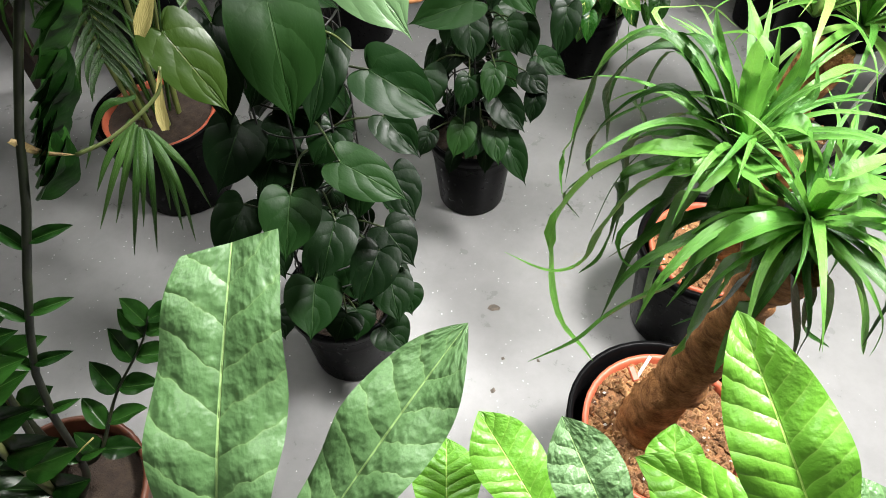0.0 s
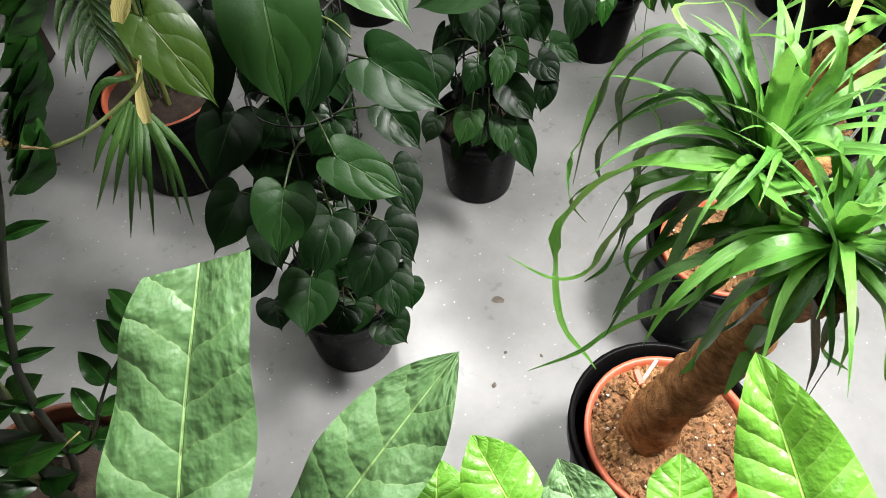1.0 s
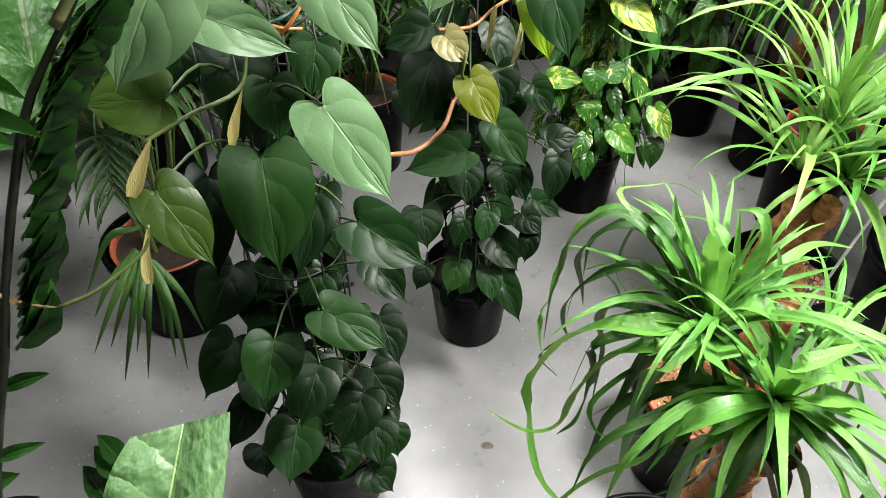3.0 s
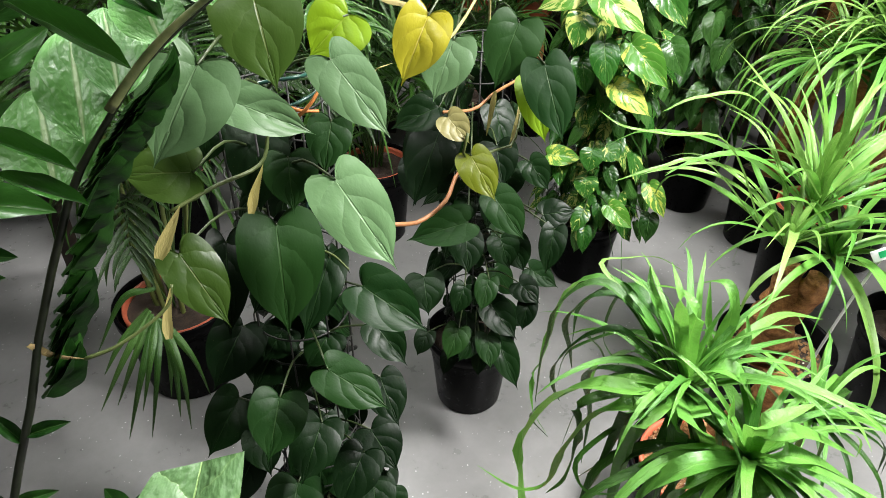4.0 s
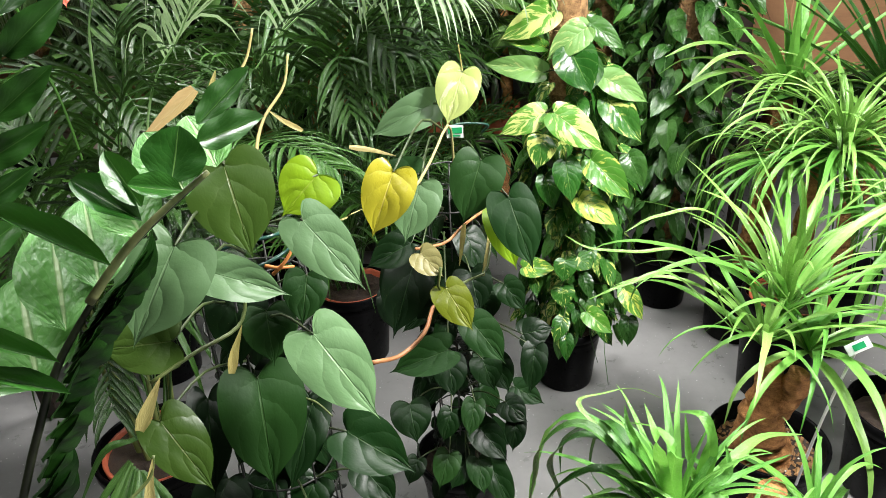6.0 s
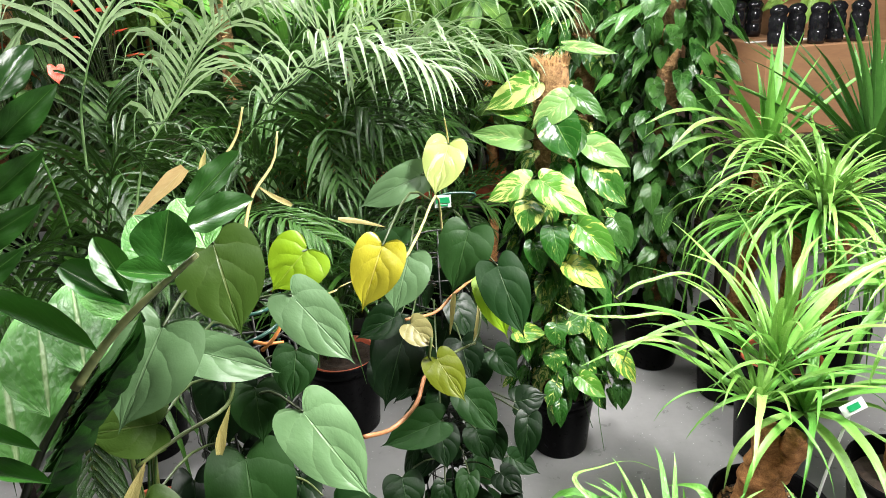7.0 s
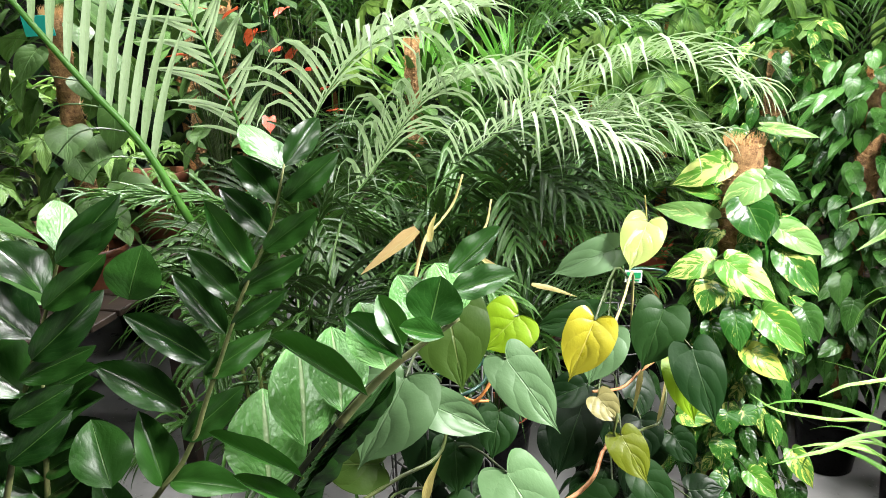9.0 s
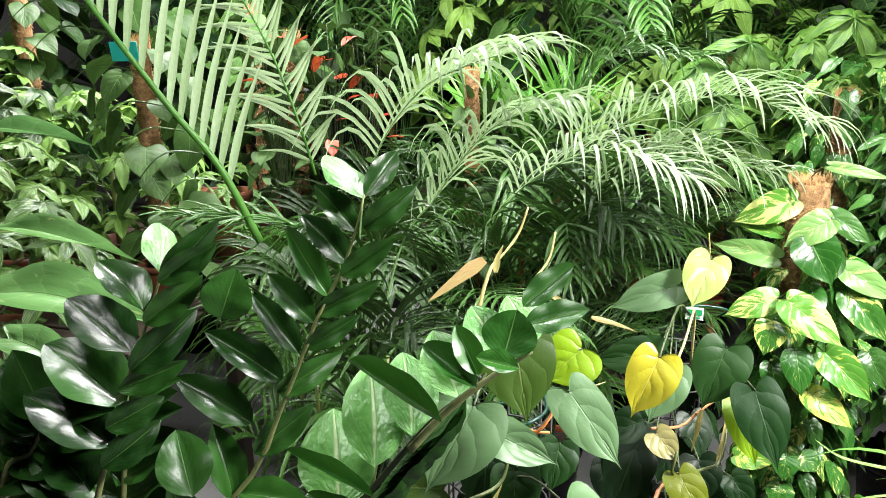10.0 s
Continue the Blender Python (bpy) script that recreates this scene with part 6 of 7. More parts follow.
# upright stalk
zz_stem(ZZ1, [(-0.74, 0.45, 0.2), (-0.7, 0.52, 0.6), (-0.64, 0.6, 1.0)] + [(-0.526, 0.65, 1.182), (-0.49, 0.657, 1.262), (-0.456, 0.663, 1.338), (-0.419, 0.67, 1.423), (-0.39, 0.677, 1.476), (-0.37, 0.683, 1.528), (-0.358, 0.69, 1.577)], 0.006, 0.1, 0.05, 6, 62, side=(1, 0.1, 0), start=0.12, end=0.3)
# the top leaf's white glare is helped by the pale sheen tone
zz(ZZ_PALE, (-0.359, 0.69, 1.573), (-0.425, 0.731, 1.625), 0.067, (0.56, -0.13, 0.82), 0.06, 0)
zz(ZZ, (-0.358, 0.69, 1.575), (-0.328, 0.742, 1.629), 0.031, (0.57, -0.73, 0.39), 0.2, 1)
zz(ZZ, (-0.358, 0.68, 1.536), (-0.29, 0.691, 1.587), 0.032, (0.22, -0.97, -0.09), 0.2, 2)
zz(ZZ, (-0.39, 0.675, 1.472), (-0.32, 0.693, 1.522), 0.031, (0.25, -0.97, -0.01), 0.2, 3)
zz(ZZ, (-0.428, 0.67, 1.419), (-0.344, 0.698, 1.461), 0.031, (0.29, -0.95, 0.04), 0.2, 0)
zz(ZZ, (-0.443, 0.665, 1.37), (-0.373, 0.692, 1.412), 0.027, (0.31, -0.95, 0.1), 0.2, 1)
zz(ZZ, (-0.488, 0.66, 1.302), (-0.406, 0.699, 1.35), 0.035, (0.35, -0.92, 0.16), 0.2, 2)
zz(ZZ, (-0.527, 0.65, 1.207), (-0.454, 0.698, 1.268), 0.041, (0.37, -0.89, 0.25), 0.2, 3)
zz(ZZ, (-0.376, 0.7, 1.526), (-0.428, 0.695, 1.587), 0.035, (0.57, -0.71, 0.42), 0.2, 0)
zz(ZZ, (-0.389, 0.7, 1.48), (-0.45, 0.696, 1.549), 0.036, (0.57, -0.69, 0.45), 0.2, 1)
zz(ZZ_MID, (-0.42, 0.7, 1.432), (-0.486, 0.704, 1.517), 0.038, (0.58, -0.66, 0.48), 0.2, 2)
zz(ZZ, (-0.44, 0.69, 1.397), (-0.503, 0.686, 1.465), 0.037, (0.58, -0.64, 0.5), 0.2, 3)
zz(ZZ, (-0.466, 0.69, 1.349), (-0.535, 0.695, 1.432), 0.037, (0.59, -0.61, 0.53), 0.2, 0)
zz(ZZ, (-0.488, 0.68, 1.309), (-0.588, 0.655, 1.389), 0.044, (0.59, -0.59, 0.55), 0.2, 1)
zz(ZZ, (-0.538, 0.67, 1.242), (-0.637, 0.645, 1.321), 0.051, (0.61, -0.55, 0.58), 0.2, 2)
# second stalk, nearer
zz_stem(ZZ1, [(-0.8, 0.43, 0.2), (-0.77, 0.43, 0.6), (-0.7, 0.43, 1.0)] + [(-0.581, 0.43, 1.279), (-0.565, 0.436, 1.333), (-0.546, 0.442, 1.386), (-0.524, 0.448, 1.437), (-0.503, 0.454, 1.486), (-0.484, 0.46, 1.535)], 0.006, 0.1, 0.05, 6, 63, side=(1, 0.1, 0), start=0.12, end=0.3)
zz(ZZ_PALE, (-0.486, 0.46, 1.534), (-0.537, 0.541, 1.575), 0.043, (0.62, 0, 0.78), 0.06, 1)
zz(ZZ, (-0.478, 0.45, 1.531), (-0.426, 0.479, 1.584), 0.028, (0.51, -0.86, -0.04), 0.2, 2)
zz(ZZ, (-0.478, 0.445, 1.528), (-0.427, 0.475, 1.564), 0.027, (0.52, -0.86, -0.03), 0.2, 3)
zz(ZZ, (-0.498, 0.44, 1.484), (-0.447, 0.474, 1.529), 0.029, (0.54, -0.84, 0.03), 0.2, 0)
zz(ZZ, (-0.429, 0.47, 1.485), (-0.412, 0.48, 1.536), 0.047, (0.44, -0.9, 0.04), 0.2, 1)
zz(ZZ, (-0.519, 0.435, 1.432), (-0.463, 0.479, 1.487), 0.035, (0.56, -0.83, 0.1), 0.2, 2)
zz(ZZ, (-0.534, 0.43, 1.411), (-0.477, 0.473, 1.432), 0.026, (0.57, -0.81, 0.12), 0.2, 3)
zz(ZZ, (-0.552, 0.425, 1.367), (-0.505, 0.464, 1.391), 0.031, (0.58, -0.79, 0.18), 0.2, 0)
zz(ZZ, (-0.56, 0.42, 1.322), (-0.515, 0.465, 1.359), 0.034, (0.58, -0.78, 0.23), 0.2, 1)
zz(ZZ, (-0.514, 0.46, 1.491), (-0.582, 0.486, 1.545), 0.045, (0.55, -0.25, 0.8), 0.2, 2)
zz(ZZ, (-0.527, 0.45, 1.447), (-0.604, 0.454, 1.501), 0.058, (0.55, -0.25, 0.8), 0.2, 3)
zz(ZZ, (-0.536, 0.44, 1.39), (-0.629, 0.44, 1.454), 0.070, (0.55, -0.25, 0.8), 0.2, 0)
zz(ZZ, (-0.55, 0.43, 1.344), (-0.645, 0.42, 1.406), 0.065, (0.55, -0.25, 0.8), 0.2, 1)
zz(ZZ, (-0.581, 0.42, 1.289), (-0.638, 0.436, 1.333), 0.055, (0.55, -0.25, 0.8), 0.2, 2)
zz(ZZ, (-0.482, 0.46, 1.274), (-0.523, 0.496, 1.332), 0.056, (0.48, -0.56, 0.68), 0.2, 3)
zz_stem(ZZ1, [(-0.82, 0.4, 0.2), (-0.82, 0.4, 0.8)] + [(-0.73, 0.43, 1.239), (-0.673, 0.44, 1.315), (-0.636, 0.44, 1.375)], 0.011, 0.1, 0.055, 17, 64, side=(1, 0.1, 0), start=0.12)
zz_stem(ZZ1, [(-0.76, 0.5, 0.2), (-0.78, 0.58, 0.7), (-0.74, 0.62, 1.1), (-0.7, 0.62, 1.3)], 0.011, 0.1, 0.055, 16, 65, side=(1, 0.2, 0), start=0.12)
zz_stem(ZZ1, [(-0.68, 0.4, 0.2), (-0.6, 0.36, 0.7), (-0.52, 0.36, 1.0), (-0.5, 0.37, 1.2)], 0.011, 0.1, 0.055, 15, 66, side=(1, 0.2, 0), start=0.12)
zz_stem(ZZ1, [(-0.68, 0.47, 0.25)] + [(-0.609, 0.466, 0.33), (-0.568, 0.534, 0.42), (-0.5, 0.579, 0.52), (-0.472, 0.597, 0.58)], 0.005, 0.07, 0.04, 6, 67, side=(1, 0.1, 0), start=0.25, stem_mat=SHADED_STEM, fn=(0, -0.5, 0.85))
for a, b, c in (((-0.9, 0.4), (-0.98, 0.6), 0.9), ((-0.86, 0.5), (-0.95, 0.75), 1.2)):
    zz_stem(ZZ1, [(a[0], a[1], 0.2), (b[0], b[1], c * 0.6), (b[0] - 0.03, b[1] + 0.04, c)], 0.011, 0.1, 0.055, 16, 68, side=(1, 0.2, 0), start=0.12)

put("tendril", tube([(-0.722, 0.382, 0.4), (-0.666, 0.411, 0.45), (-0.624, 0.414, 0.5), (-0.602, 0.391, 0.48), (-0.59, 0.394, 0.46), (-0.536, 0.42, 0.5)], 0.0022, 0.0015, SHEATH, 20, 6, "tendril"), ZZ1, label="dry curled pale tendril")

# label on a stake
stake = thing("plant_tag", (0.949, 1.2, 0.749), "white and green plastic label on a white stake", "plant tag")
put("stake", tube([(0.949, 1.2, 0.749), (0.926, 1.2, 0.63), (0.905, 1.2, 0.477), (0.918, 1.24, 0.297)], 0.0035, 0.0035, TAG_WHITE, 6, 6, "stake"), stake)
put("card", box_mesh(0.052, 0.002, 0.026, TAG_WHITE, 0.0005, "card"), stake, Matrix.Translation(stake.location) @ pose(0, 0, 0, -25, -30, 0))
put("print", box_mesh(0.026, 0.001, 0.014, TAG_GREEN, 0, "print"), stake, Matrix.Translation(stake.location + Vector((0, -0.002, 0.002))) @ pose(0, 0, 0, -25, -30, 0))

# broad-leaved climber at the far left
P6 = potted("pothos_plant", (-1.22, 0.72, 0), 0.13, 0.27, "climber with broad pale green leaves on a coco pole", "potted plant")
coco_pole(P6, 0.042, 0.2, 1.45)
for mat, base, tip, width, face in (
    (PALE_BROAD, (-1.076, 0.75, 1.368), (-0.75, 0.72, 1.413), 0.111, (0.38, -0.30, 0.88)), (PALE_BROAD, (-1.072, 0.78, 1.467), (-0.795, 0.75, 1.5), 0.056, (0.28, -0.23, 0.93)),
    (PALE_BROAD, (-1.045, 0.75, 1.632), (-0.817, 0.72, 1.673), 0.051, (0.30, -0.24, 0.92)), (PALE_BROAD, (-1.061, 0.75, 1.288), (-0.893, 0.73, 1.271), 0.075, (0.36, -0.29, 0.89)),
):
    leaf(P6, mat, base, tip, width, face, (P6.location.x, P6.location.y, base[2] - 0.06), seed=1)
fill_column(P6, [POTHOS_GREEN, PALE_BROAD], 50, 0.08, 0.16, 0.35, 1.2, 0.12, 91)

# feather palms
PALM1 = potted("areca_palm", (-0.8, 1.46, 0), 0.17, 0.3, "feathery green palm in a red inner pot and black planter", "potted plant", inner=RED_PLASTIC)
for k in range(7):
    a = k * 0.9
    put("cane", tube([(-0.8 + 0.05 * math.cos(a), 1.46 + 0.05 * math.sin(a), 0.22), (-0.79 + 0.08 * math.cos(a), 1.46 + 0.08 * math.sin(a), 0.55), (-0.76 + 0.13 * math.cos(a), 1.46 + 0.13 * math.sin(a), 0.95)], 0.008, 0.005, CANE, 10, 7, "cane"), PALM1)
for k, pts in enumerate((
    [(-0.691, 1.152, 0.52), (-0.731, 1.071, 0.45), (-0.811, 1.023, 0.3)], [(-0.682, 1.142, 0.52), (-0.713, 1.063, 0.44), (-0.779, 1.041, 0.3)], [(-0.672, 1.133, 0.52), (-0.676, 1.028, 0.44), (-0.73, 0.976, 0.26)],
    [(-0.664, 1.127, 0.52), (-0.659, 1.043, 0.46), (-0.691, 1.004, 0.33)], [(-0.658, 1.127, 0.52), (-0.641, 1.028, 0.44), (-0.672, 0.977, 0.27)], [(-0.653, 1.124, 0.52), (-0.621, 1.069, 0.47), (-0.625, 1.03, 0.36)],
    [(-0.647, 1.12, 0.52), (-0.605, 1.046, 0.44), (-0.612, 1.02, 0.3)], [(-0.644, 1.116, 0.52), (-0.582, 1.029, 0.44), (-0.583, 1.002, 0.28)], [(-0.641, 1.116, 0.52), (-0.565, 1.062, 0.46), (-0.542, 1.056, 0.34)],
    [(-0.697, 1.158, 0.52), (-0.754, 1.097, 0.46), (-0.801, 1.067, 0.38)], [(-0.682, 1.191, 0.56), (-0.758, 1.166, 0.54), (-0.838, 1.121, 0.4)],
)):
    put("leaflet", strap_mesh(pts, 0.021, PALM_MID, 12, k, roll=0.2, name="leaflet", side=(1, 0, 0)), PALM1)
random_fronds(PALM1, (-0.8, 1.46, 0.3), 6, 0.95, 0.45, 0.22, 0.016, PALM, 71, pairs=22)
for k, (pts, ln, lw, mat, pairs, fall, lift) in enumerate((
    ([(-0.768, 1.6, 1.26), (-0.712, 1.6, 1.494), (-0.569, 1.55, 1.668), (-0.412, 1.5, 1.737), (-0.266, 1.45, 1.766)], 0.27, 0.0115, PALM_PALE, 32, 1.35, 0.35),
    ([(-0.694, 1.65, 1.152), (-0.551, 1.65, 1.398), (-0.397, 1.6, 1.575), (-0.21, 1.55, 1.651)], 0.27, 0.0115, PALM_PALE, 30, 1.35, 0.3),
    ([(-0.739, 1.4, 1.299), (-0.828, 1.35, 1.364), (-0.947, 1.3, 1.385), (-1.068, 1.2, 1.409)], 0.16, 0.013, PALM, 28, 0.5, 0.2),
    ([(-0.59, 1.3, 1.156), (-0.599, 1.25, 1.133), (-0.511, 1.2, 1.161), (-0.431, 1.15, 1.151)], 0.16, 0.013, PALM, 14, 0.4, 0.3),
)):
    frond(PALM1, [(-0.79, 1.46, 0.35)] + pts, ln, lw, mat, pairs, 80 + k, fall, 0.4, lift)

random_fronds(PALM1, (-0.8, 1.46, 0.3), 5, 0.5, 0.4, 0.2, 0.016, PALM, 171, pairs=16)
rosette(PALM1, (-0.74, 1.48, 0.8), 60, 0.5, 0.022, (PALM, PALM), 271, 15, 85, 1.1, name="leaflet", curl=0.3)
# one frond seen edge-on, its leaflets standing up
RACHIS = spline([(-0.855, 1.24, 1.349), (-0.913, 1.2, 1.521), (-0.988, 1.15, 1.656), (-1.07, 1.08, 1.832), (-1.102, 1.05, 1.912)], 40)
put("rachis", tube(RACHIS, 0.009, 0.004, STRAP, 20, 6, "rachis"), PALM1)
for k in range(17):
    b = RACHIS[8 + 2 * k] if k < 16 else RACHIS[38]
    u = k / 16
    a = radians(13 - 13 * u)
    ln = 0.17 + 0.16 * math.sin(math.pi * (0.25 + 0.6 * u))
    d = Vector((math.sin(a), 0.15, math.cos(a)))
    put("leaflet", strap_mesh([b, b + d * ln * 0.5 + Vector((0.004, 0, 0)), b + d * ln + Vector((0.02, 0, -0.012))], 0.02, PALM_PALE, 10, k, roll=0.1, name="leaflet", side=(1, 0.3, 0)), PALM1)
    if k % 2 == 0:
        put("leaflet", strap_mesh([b, b + Vector((-0.07, -0.06, 0.01)), b + Vector((-0.12, -0.12, -0.06))], 0.015, PALM, 10, k, roll=0.1, name="leaflet"), PALM1)

# a frond that turns its whole face outwards
FACE = spline([(-0.899, 1.62, 1.443), (-0.92, 1.612, 1.536), (-0.954, 1.604, 1.657), (-0.989, 1.596, 1.759), (-1.031, 1.588, 1.852), (-1.067, 1.58, 1.922)], 44)
put("rachis", tube(FACE, 0.004, 0.002, STRAP, 20, 6, "rachis"), PALM1)
for k in range(20):
    b, d = FACE[4 + 2 * k], (FACE[min(44, 6 + 2 * k)] - FACE[2 + 2 * k]).normalized()
    side = Vector((d.z, 0, -d.x))
    for q in (-1, 1):
        w = (side * q * 0.75 + d * (0.6 + 0.2 * math.sin(k * 2.1 + q))).normalized()
        ln = 0.08 + 0.12 * math.sin(math.pi * (0.2 + 0.035 * k))
        put("leaflet", strap_mesh([b, b + w * ln * 0.55, b + w * ln + Vector((0, -0.02, -0.018))], 0.012, PALM_PALE, 10, k, roll=0.1, name="leaflet", side=d), PALM1)

PALM2 = potted("areca_palm", (-0.34, 2.28, 0), 0.15, 0.33, "bushy areca palm with arching fronds in a red-lined black planter", "potted plant", inner=RED_PLASTIC)
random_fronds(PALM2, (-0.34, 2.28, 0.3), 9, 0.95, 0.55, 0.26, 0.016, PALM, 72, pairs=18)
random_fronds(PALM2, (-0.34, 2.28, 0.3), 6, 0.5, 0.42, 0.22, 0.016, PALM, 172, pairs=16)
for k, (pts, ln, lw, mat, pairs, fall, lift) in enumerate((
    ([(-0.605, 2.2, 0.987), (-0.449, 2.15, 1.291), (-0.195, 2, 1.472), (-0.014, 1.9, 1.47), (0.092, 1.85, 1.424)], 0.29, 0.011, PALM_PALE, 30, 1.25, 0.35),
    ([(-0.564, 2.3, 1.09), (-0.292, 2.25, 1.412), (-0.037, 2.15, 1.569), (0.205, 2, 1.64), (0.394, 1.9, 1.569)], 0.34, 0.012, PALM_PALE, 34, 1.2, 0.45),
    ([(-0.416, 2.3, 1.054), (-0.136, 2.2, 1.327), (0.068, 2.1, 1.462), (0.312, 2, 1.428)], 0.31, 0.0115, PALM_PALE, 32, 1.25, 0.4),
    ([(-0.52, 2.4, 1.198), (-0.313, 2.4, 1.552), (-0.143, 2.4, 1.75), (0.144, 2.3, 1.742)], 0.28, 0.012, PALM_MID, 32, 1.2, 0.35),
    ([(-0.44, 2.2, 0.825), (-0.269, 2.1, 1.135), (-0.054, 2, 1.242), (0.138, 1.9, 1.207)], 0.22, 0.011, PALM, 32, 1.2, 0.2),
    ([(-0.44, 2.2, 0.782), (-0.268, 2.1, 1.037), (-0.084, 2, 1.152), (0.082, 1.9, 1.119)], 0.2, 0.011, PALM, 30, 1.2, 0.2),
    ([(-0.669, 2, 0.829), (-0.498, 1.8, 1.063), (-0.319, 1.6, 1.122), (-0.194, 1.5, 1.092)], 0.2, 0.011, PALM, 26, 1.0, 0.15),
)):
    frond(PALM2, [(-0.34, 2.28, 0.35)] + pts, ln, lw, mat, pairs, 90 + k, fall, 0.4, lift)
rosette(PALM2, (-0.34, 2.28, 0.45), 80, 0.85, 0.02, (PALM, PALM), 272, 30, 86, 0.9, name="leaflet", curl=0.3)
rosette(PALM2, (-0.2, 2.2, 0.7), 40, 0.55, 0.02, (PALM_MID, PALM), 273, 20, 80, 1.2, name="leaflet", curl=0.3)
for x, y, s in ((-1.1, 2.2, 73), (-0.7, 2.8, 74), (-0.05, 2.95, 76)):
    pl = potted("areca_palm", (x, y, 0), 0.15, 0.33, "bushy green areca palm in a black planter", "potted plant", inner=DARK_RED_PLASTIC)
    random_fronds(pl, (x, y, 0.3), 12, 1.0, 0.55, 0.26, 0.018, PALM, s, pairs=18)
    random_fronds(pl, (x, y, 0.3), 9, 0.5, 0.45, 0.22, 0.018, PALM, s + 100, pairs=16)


# benches behind
def bench(at, sx, sy, h, label):
    b = thing("bench", at, label, "plant bench")
    c = Vector(at)
    n = max(3, int(sy / 0.12))
    for k in range(n):
        put("slat", box_mesh(sx, sy / n - 0.012, 0.022, WOOD, 0.003, "slat"), b, Matrix.Translation(c + Vector((0, -sy / 2 + sy / n * (k + 0.5), h - 0.011))))
    for dx in (-1, 1):
        for dy in (-1, 1):
            put("leg", box_mesh(0.05, 0.05, h - 0.022, WOOD, 0.003, "leg"), b, Matrix.Translation(c + Vector((dx * (sx / 2 - 0.05), dy * (sy / 2 - 0.05), (h - 0.022) / 2))))
    return b


bench((0.55, 3.55, 0), 2.0, 0.8, 0.6, "low wooden bench carrying rows of potted plants")
bench((-2.1, 2.85, 0), 2.1, 1.2, 0.92, "wooden bench crowded with potted plants")
bench((-2.4, 1.25, 0), 2.0, 1.5, 0.95, "wooden bench crowded with umbrella plants")
bench((-0.6, 4.6, 0), 2.6, 1.0, 0.8, "wooden bench at the back of the room")


def crowd(p):
    CROWDS[p.name] = []
    return p


def small_pot(name, x, y, z, r, h, label, mat, soil=DARK_SOIL):
    return potted(name, (x, y, z), r, h, label, "potted plant", outer=mat, soil=soil)


# red pots with seedlings behind the climbers
for k, (x, y) in enumerate(((0.3, 3.3), (0.0, 3.35), (0.62, 3.35), (-0.25, 3.4))):
    s = small_pot("seedling_pot", x, y, 0.6, 0.1, 0.13, "low red plastic pot with brown soil and grey cactus stems", RED_PLASTIC, SOIL)
    for j in range(3):
        a = j * 2.1 + k
        put("stem", lathe([(0.001, 0), (0.018, 0.02), (0.02, 0.09), (0.012, 0.15), (0.001, 0.17)], METAL, 12, "stem"), s, Matrix.Translation((x + 0.03 * math.cos(a), y + 0.03 * math.sin(a), 0.7)))


# umbrella plants on the left
def umbrella_plant(x, y, z, h, seed, mat=UMBRELLA, n=7, size=0.085, heads=26, spread=0.2, label="bushy umbrella plant with hand-shaped leaves in a brown pot", name="umbrella_plant", pot=(0.1, 0.17)):
    rng = random.Random(seed)
    p = small_pot(name, x, y, z, *pot, label, DARK_RED_PLASTIC)
    crowd(p)
    put("stem", tube([(x, y, z + 0.1), (x + 0.01, y, z + h * 0.5), (x, y + 0.01, z + h * 0.92)], 0.012, 0.006, CANE, 12, 7, "stem"), p)
    for k in range(heads):
        u, a = (k + 0.5) / heads, k * 2.399 + rng.uniform(-0.3, 0.3)
        r = spread * (0.5 + 0.6 * math.sin(math.pi * (0.2 + 0.7 * u))) * rng.uniform(0.7, 1.15)
        c = Vector((x + r * math.cos(a), y + r * math.sin(a), z + h * (0.3 + 0.72 * u)))
        whorl(p, c, n, size * rng.uniform(0.8, 1.15), size * 0.4, mat, rng.randrange(999), (0.45 * math.cos(a), 0.45 * math.sin(a), 1), 0.3, (x, y, c.z - 0.05) if k % 3 == 0 else None)
    return p


for k, (x, y, h) in enumerate(((-1.55, 1.1, 0.5), (-1.65, 0.8, 0.55), (-1.85, 1.35, 0.62), (-2.1, 1.7, 0.75), (-2.35, 1.1, 0.7), (-1.9, 1.95, 0.7), (-2.6, 1.5, 0.85), (-3.0, 1.2, 0.8), (-2.4, 1.9, 0.9))):
    umbrella_plant(x, y, 0.95, h, 101 + k, heads=32, spread=0.24, size=0.1)

for x, y in ((-1.8, 2.5), (-2.0, 2.46)):
    umbrella_plant(x, y, 0.92, 0.42, int(x * -100), heads=9, spread=0.12, size=0.08, pot=(0.115, 0.29), label="small umbrella plant in a tall brown pot on the bench")

# pole climbers and red flowers at the back left
for k, (x, y, h) in enumerate(((-1.62, 1.85, 1.0), (-1.55, 2.75, 1.05), (-2.35, 2.1, 1.2), (-1.95, 3.1, 1.2), (-0.78, 2.95, 1.35))):
    z = 0.92 if k != 4 else 0.45
    cp = small_pot("climber", x, y, z, 0.09, 0.16, "climbing plant on a coco pole in a brown pot", DARK_RED_PLASTIC)
    coco_pole(cp, 0.034, 0.1, h - 0.1 if k != 4 else 1.25)
    crowd(cp)
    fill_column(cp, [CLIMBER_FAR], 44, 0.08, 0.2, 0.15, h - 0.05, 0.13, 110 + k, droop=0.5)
rng_f = random.Random(5)
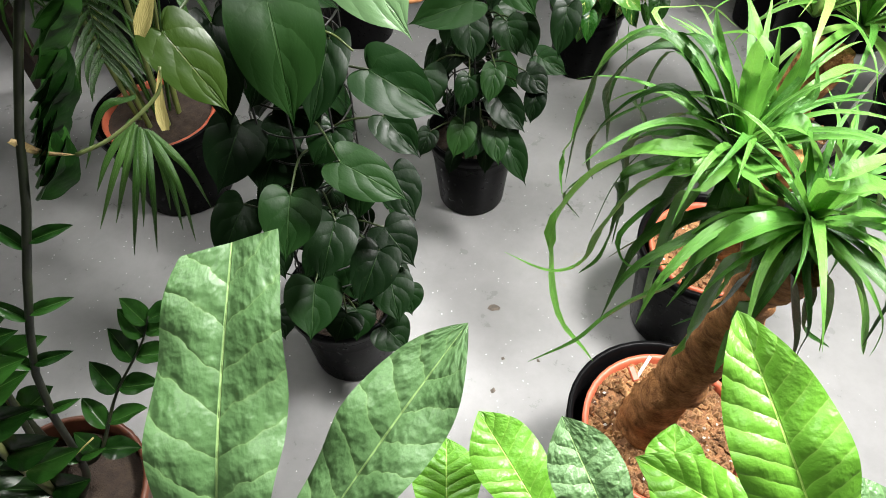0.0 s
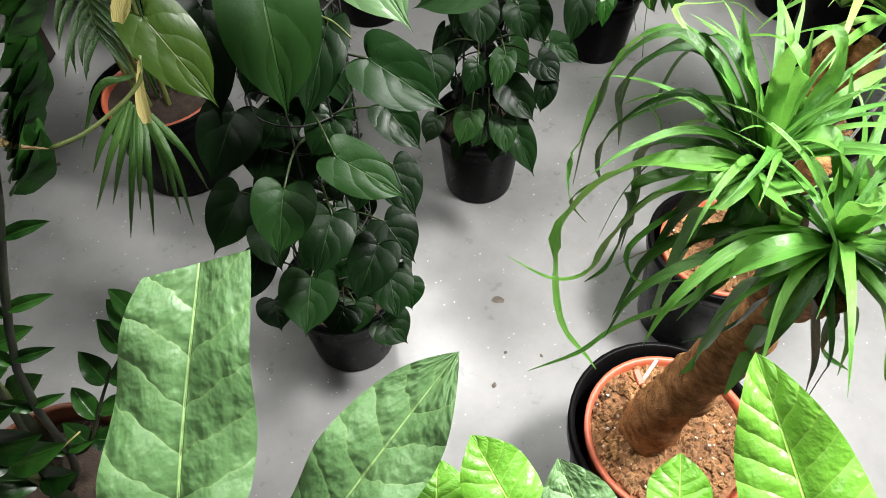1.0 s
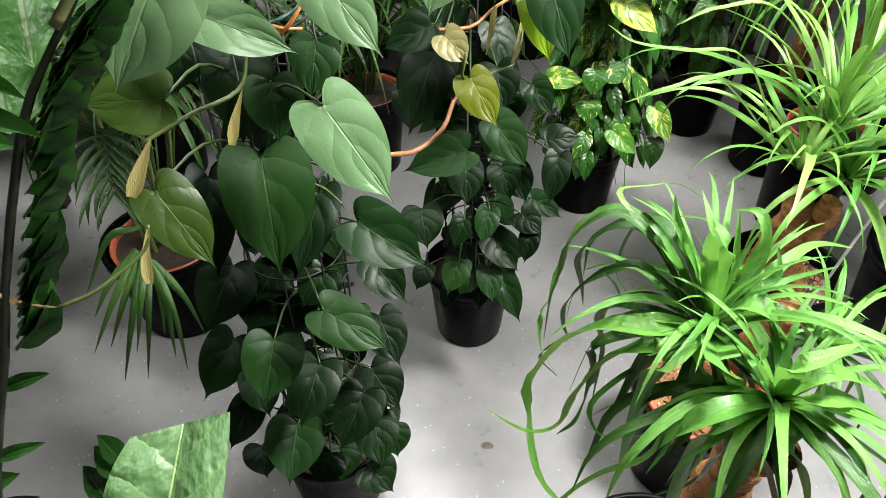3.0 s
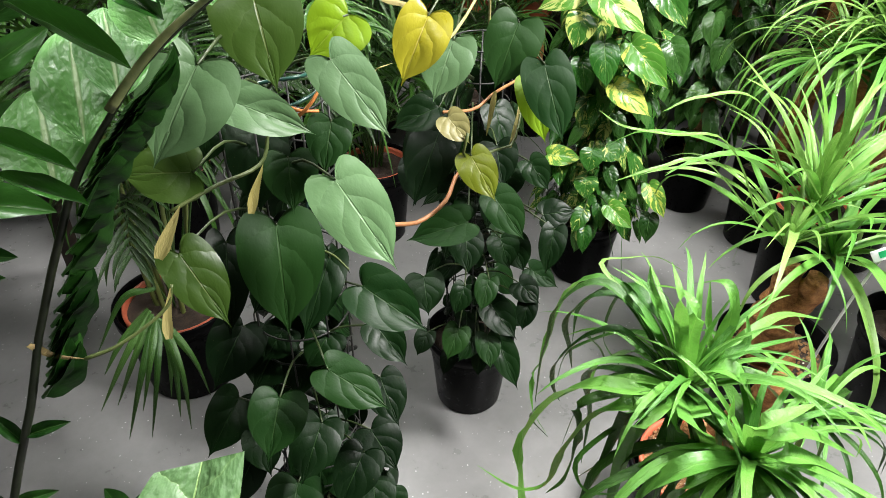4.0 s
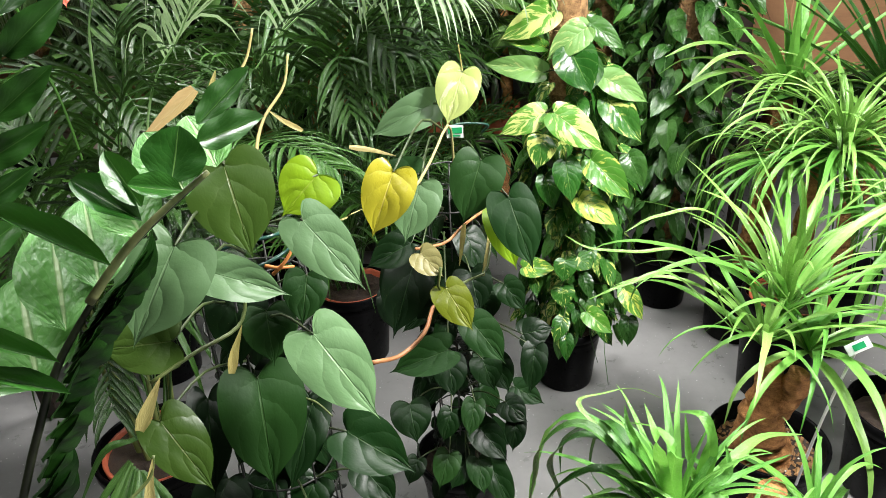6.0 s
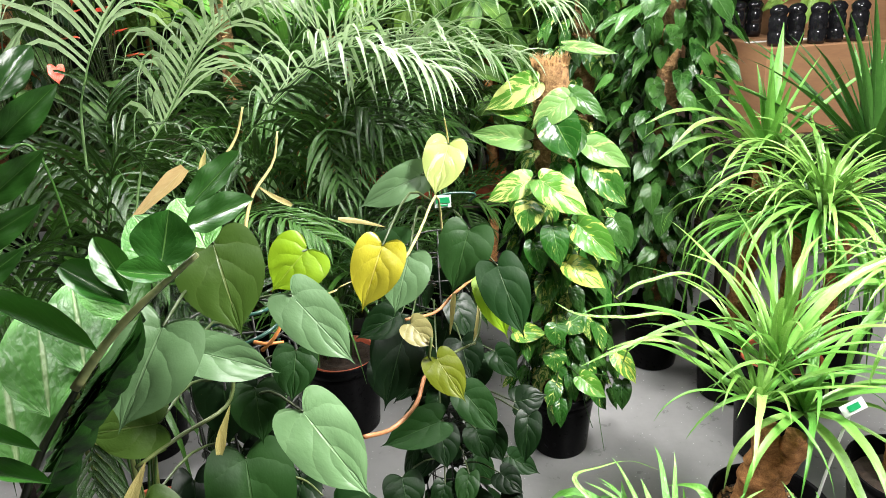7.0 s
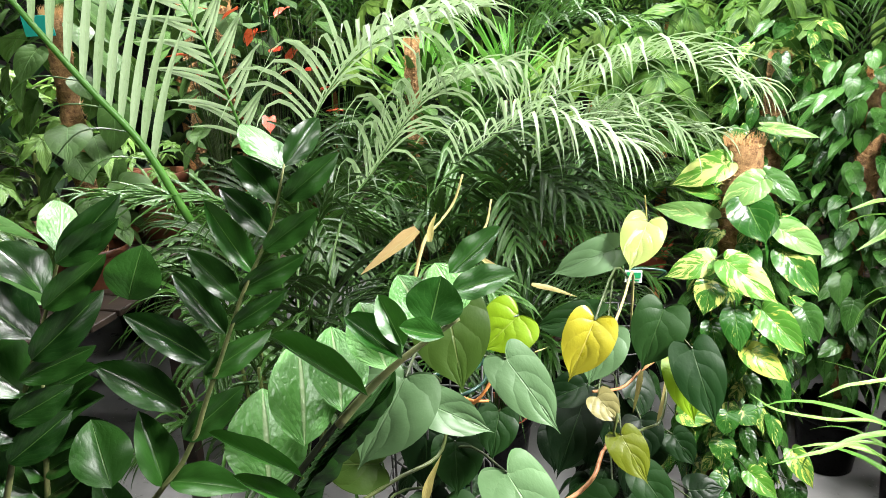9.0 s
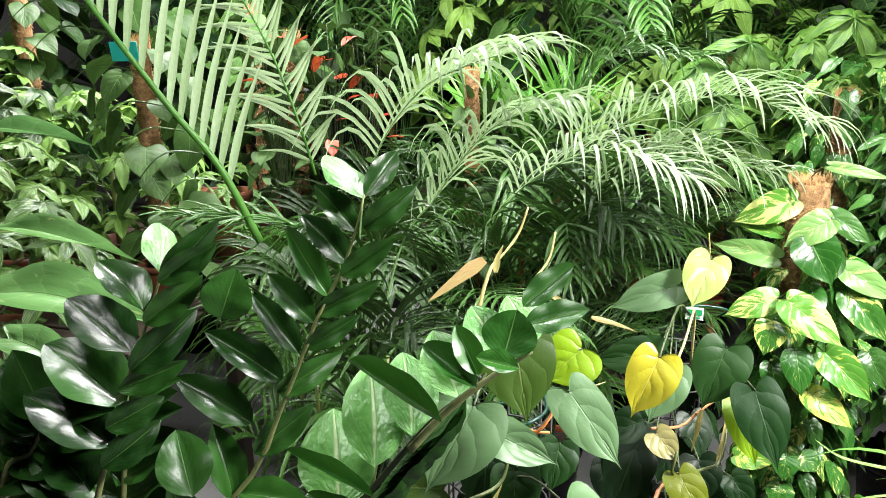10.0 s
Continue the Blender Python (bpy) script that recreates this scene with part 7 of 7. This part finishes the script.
for k, (x, y) in enumerate(((-1.32, 2.62), (-1.2, 2.75), (-1.5, 2.5))):
    fp = small_pot("anthurium_plant", x, y, 0.92, 0.08, 0.13, "anthurium with small red flowers and green leaves in a brown pot", DARK_RED_PLASTIC)
    for j in range(28):
        a = j * 2.4 + k
        r = 0.05 + 0.1 * rng_f.random()
        b = Vector((x + r * math.cos(a), y + r * math.sin(a), 1.15 + 0.028 * j))
        red = j % 3 == 1 and j > 8
        w = 0.07 if red else 0.1
        leaf(fp, RED_FLOWER if red else CLIMBER_FAR, b, b + Vector((w * math.cos(a), w * math.sin(a), rng_f.uniform(-0.06, 0.03))), w * 0.8, (0.5 * math.cos(a), 0.5 * math.sin(a), 0.8), (x, y, 1.05))
card = thing("price_card", (-1.637, 1.8, 1.79), "blank turquoise card hung on a pole", "price card")
put("card", box_mesh(0.09, 0.003, 0.06, TURQUOISE, 0, "card"), card, Matrix.Translation(card.location) @ pose(0, 0, 0, 10, 0, 12))

# dracaena and money tree at the top
DRAC = potted("dracaena_plant", (-0.6, 3.25, 0), 0.16, 0.4, "dark green dracaena with sword leaves on bare canes", "potted plant")
for k, (dx, hh) in enumerate(((-0.22, 1.4), (0.02, 1.3), (0.22, 1.42))):
    trunk(DRAC, [(-0.6 + 0.3 * dx, 3.25, 0.3), (-0.6 + 0.7 * dx, 3.24, 0.9), (-0.6 + dx, 3.22, hh)], 0.03, 0.026)
    rosette(DRAC, (-0.6 + dx, 3.22, hh), 44, 0.62, 0.05, (STRAP, YUCCA), 120 + k, 15, 85, 0.3, curl=0.15)


def money_tree(x, y, h, seed, heads=24, spread=0.34, size=0.22, base=0.0):
    p = potted("money_tree", (x, y, base), 0.14, 0.28, "bright green money tree with hand-shaped leaves in a black pot", "potted plant")
    crowd(p)
    rng = random.Random(seed)
    trunk(p, [(x, y, base + 0.2), (x + 0.02, y, base + h * 0.4), (x, y, base + h * 0.8)], 0.03, 0.02)
    for k in range(heads):
        u, a = (k + 0.5) / heads, k * 2.399
        r = spread * (0.4 + 0.7 * math.sin(math.pi * (0.25 + 0.65 * u))) * rng.uniform(0.6, 1.1)
        c = Vector((x + r * math.cos(a), y + r * math.sin(a), base + h * (0.62 + 0.42 * u)))
        whorl(p, c, 6, size * rng.uniform(0.75, 1.15), size * 0.4, PACHIRA, rng.randrange(999), (0.5 * math.cos(a), 0.5 * math.sin(a) - 0.25, 1), 0.55, (x, y, c.z - 0.12) if k % 3 == 0 else None)


money_tree(0.32, 3.3, 1.75, 131)
money_tree(0.8, 3.6, 1.85, 132)
money_tree(0.0, 4.0, 1.7, 133)

# cardboard boxes with black jars standing on them
jar_me = lathe([(0.001, 0), (0.036, 0.002), (0.04, 0.02), (0.041, 0.06), (0.037, 0.067), (0.041, 0.075), (0.041, 0.125), (0.034, 0.14), (0.039, 0.148), (0.042, 0.165), (0.028, 0.182), (0.01, 0.188), (0.001, 0.189)], JAR_BLACK, 24, "jar")


def jar_box(at, sx, sy, sz, n):
    b = thing("cardboard_box", (at[0], at[1], at[2]), "closed brown cardboard box with black jars standing on it", "cardboard box", "jar display")
    c = Vector(at)
    put("carton", box_mesh(sx, sy, sz, CARDBOARD, 0.004, "carton"), b, Matrix.Translation(c + Vector((0, 0, sz / 2))))
    put("tape", box_mesh(sx * 1.002, 0.05, 0.001, TAG_WHITE, 0, "tape"), b, Matrix.Translation(c + Vector((0, 0.05, sz + 0.0008))))
    for i in range(n):
        jar = tagged(new("jar", jar_me), "black glazed jar with a domed lid on a cardboard box", "jar", "jars on the boxes")
        jar.matrix_world = Matrix.Translation(c + Vector((-sx / 2 + 0.06 + 0.096 * i, -sy / 2 + 0.06 + 0.02 * (i % 2), sz)))


P = Vector((1.616, 3.3, 1.235))
jar_box((P.x + 0.34, 3.3 + 0.2, P.z - 0.42), 0.6, 0.4, 0.42, 5)
jar_box((P.x + 0.62, 3.72 + 0.2, P.z - 0.2), 0.66, 0.4, 0.4, 6)
jar_box((P.x + 0.05, 3.72 + 0.2, P.z - 0.2), 0.44, 0.4, 0.2, 4)
bench((P.x + 0.4, 3.72, 0), 1.3, 0.9, P.z - 0.42, "dark wooden stand under the cardboard boxes")
riser = thing("riser", (P.x + 0.4, 3.92, P.z - 0.42), "low dark wooden step on the stand", "riser")
put("board", box_mesh(1.25, 0.4, 0.22, WOOD, 0.003, "board"), riser, Matrix.Translation(riser.location + Vector((0, 0, 0.11))))

# dense plants along the back
rng_b = random.Random(77)
k = 0
for x in np.arange(-3.2, 2.6, 0.52):
    for y in (4.3, 5.4):
        k += 1
        xx, yy = float(x) + rng_b.uniform(-0.15, 0.15), y + rng_b.uniform(-0.2, 0.2)
        if k % 3 == 0:
            money_tree(xx, yy, 2.2, 300 + k, 20, 0.4, 0.24)
        elif k % 3 == 1:
            pl = potted("areca_palm", (xx, yy, 0), 0.15, 0.33, "green areca palm standing at the back", "potted plant")
            random_fronds(pl, (xx, yy, 0.3), 14, 2.1, 0.8, 0.3, 0.022, PALM, 300 + k, pairs=20)
        else:
            pl = potted("rubber_plant", (xx, yy, 0), 0.15, 0.33, "dark bushy rubber plant standing at the back", "potted plant")
            crowd(pl)
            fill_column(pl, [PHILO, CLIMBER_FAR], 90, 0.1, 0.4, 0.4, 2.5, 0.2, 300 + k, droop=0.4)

for k, (x, y) in enumerate(((-2.9, 2.5), (-3.4, 1.9), (-2.7, 3.4), (-3.3, 3.0))):
    pl = potted("rubber_plant", (x, y, 0), 0.15, 0.33, "dark bushy rubber plant standing at the back", "potted plant")
    crowd(pl)
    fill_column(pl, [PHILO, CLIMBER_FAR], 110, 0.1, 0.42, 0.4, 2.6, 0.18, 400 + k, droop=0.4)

# bits on the floor
for k, (x, y, s) in enumerate(((0.133, 1.01, 0.016), (0.152, 0.856, 0.006), (0.124, 0.766, 0.008), (0.24, 0.851, 0.006), (-1.209, 1.445, 0.01), (-0.594, 1.025, 0.005))):
    rng = random.Random(k)
    n = 9
    ring = [(s * rng.uniform(0.6, 1.2) * math.cos(6.283 * i / n), s * rng.uniform(0.5, 0.9) * math.sin(6.283 * i / n)) for i in range(n)]
    v = [(0, 0, 0.003)] + [(a, b, 0.0004) for a, b in ring]
    bit = tagged(new("leaf_scrap", mesh_of("leaf_scrap", v, [(0, i + 1, (i + 1) % n + 1) for i in range(n)], DEBRIS)), "small dark scrap of dry leaf on the floor", "leaf scrap", "floor scraps")
    bit.matrix_world = pose(x, y, 0.0005, 0, 0, 40 * k)

join_crowds()
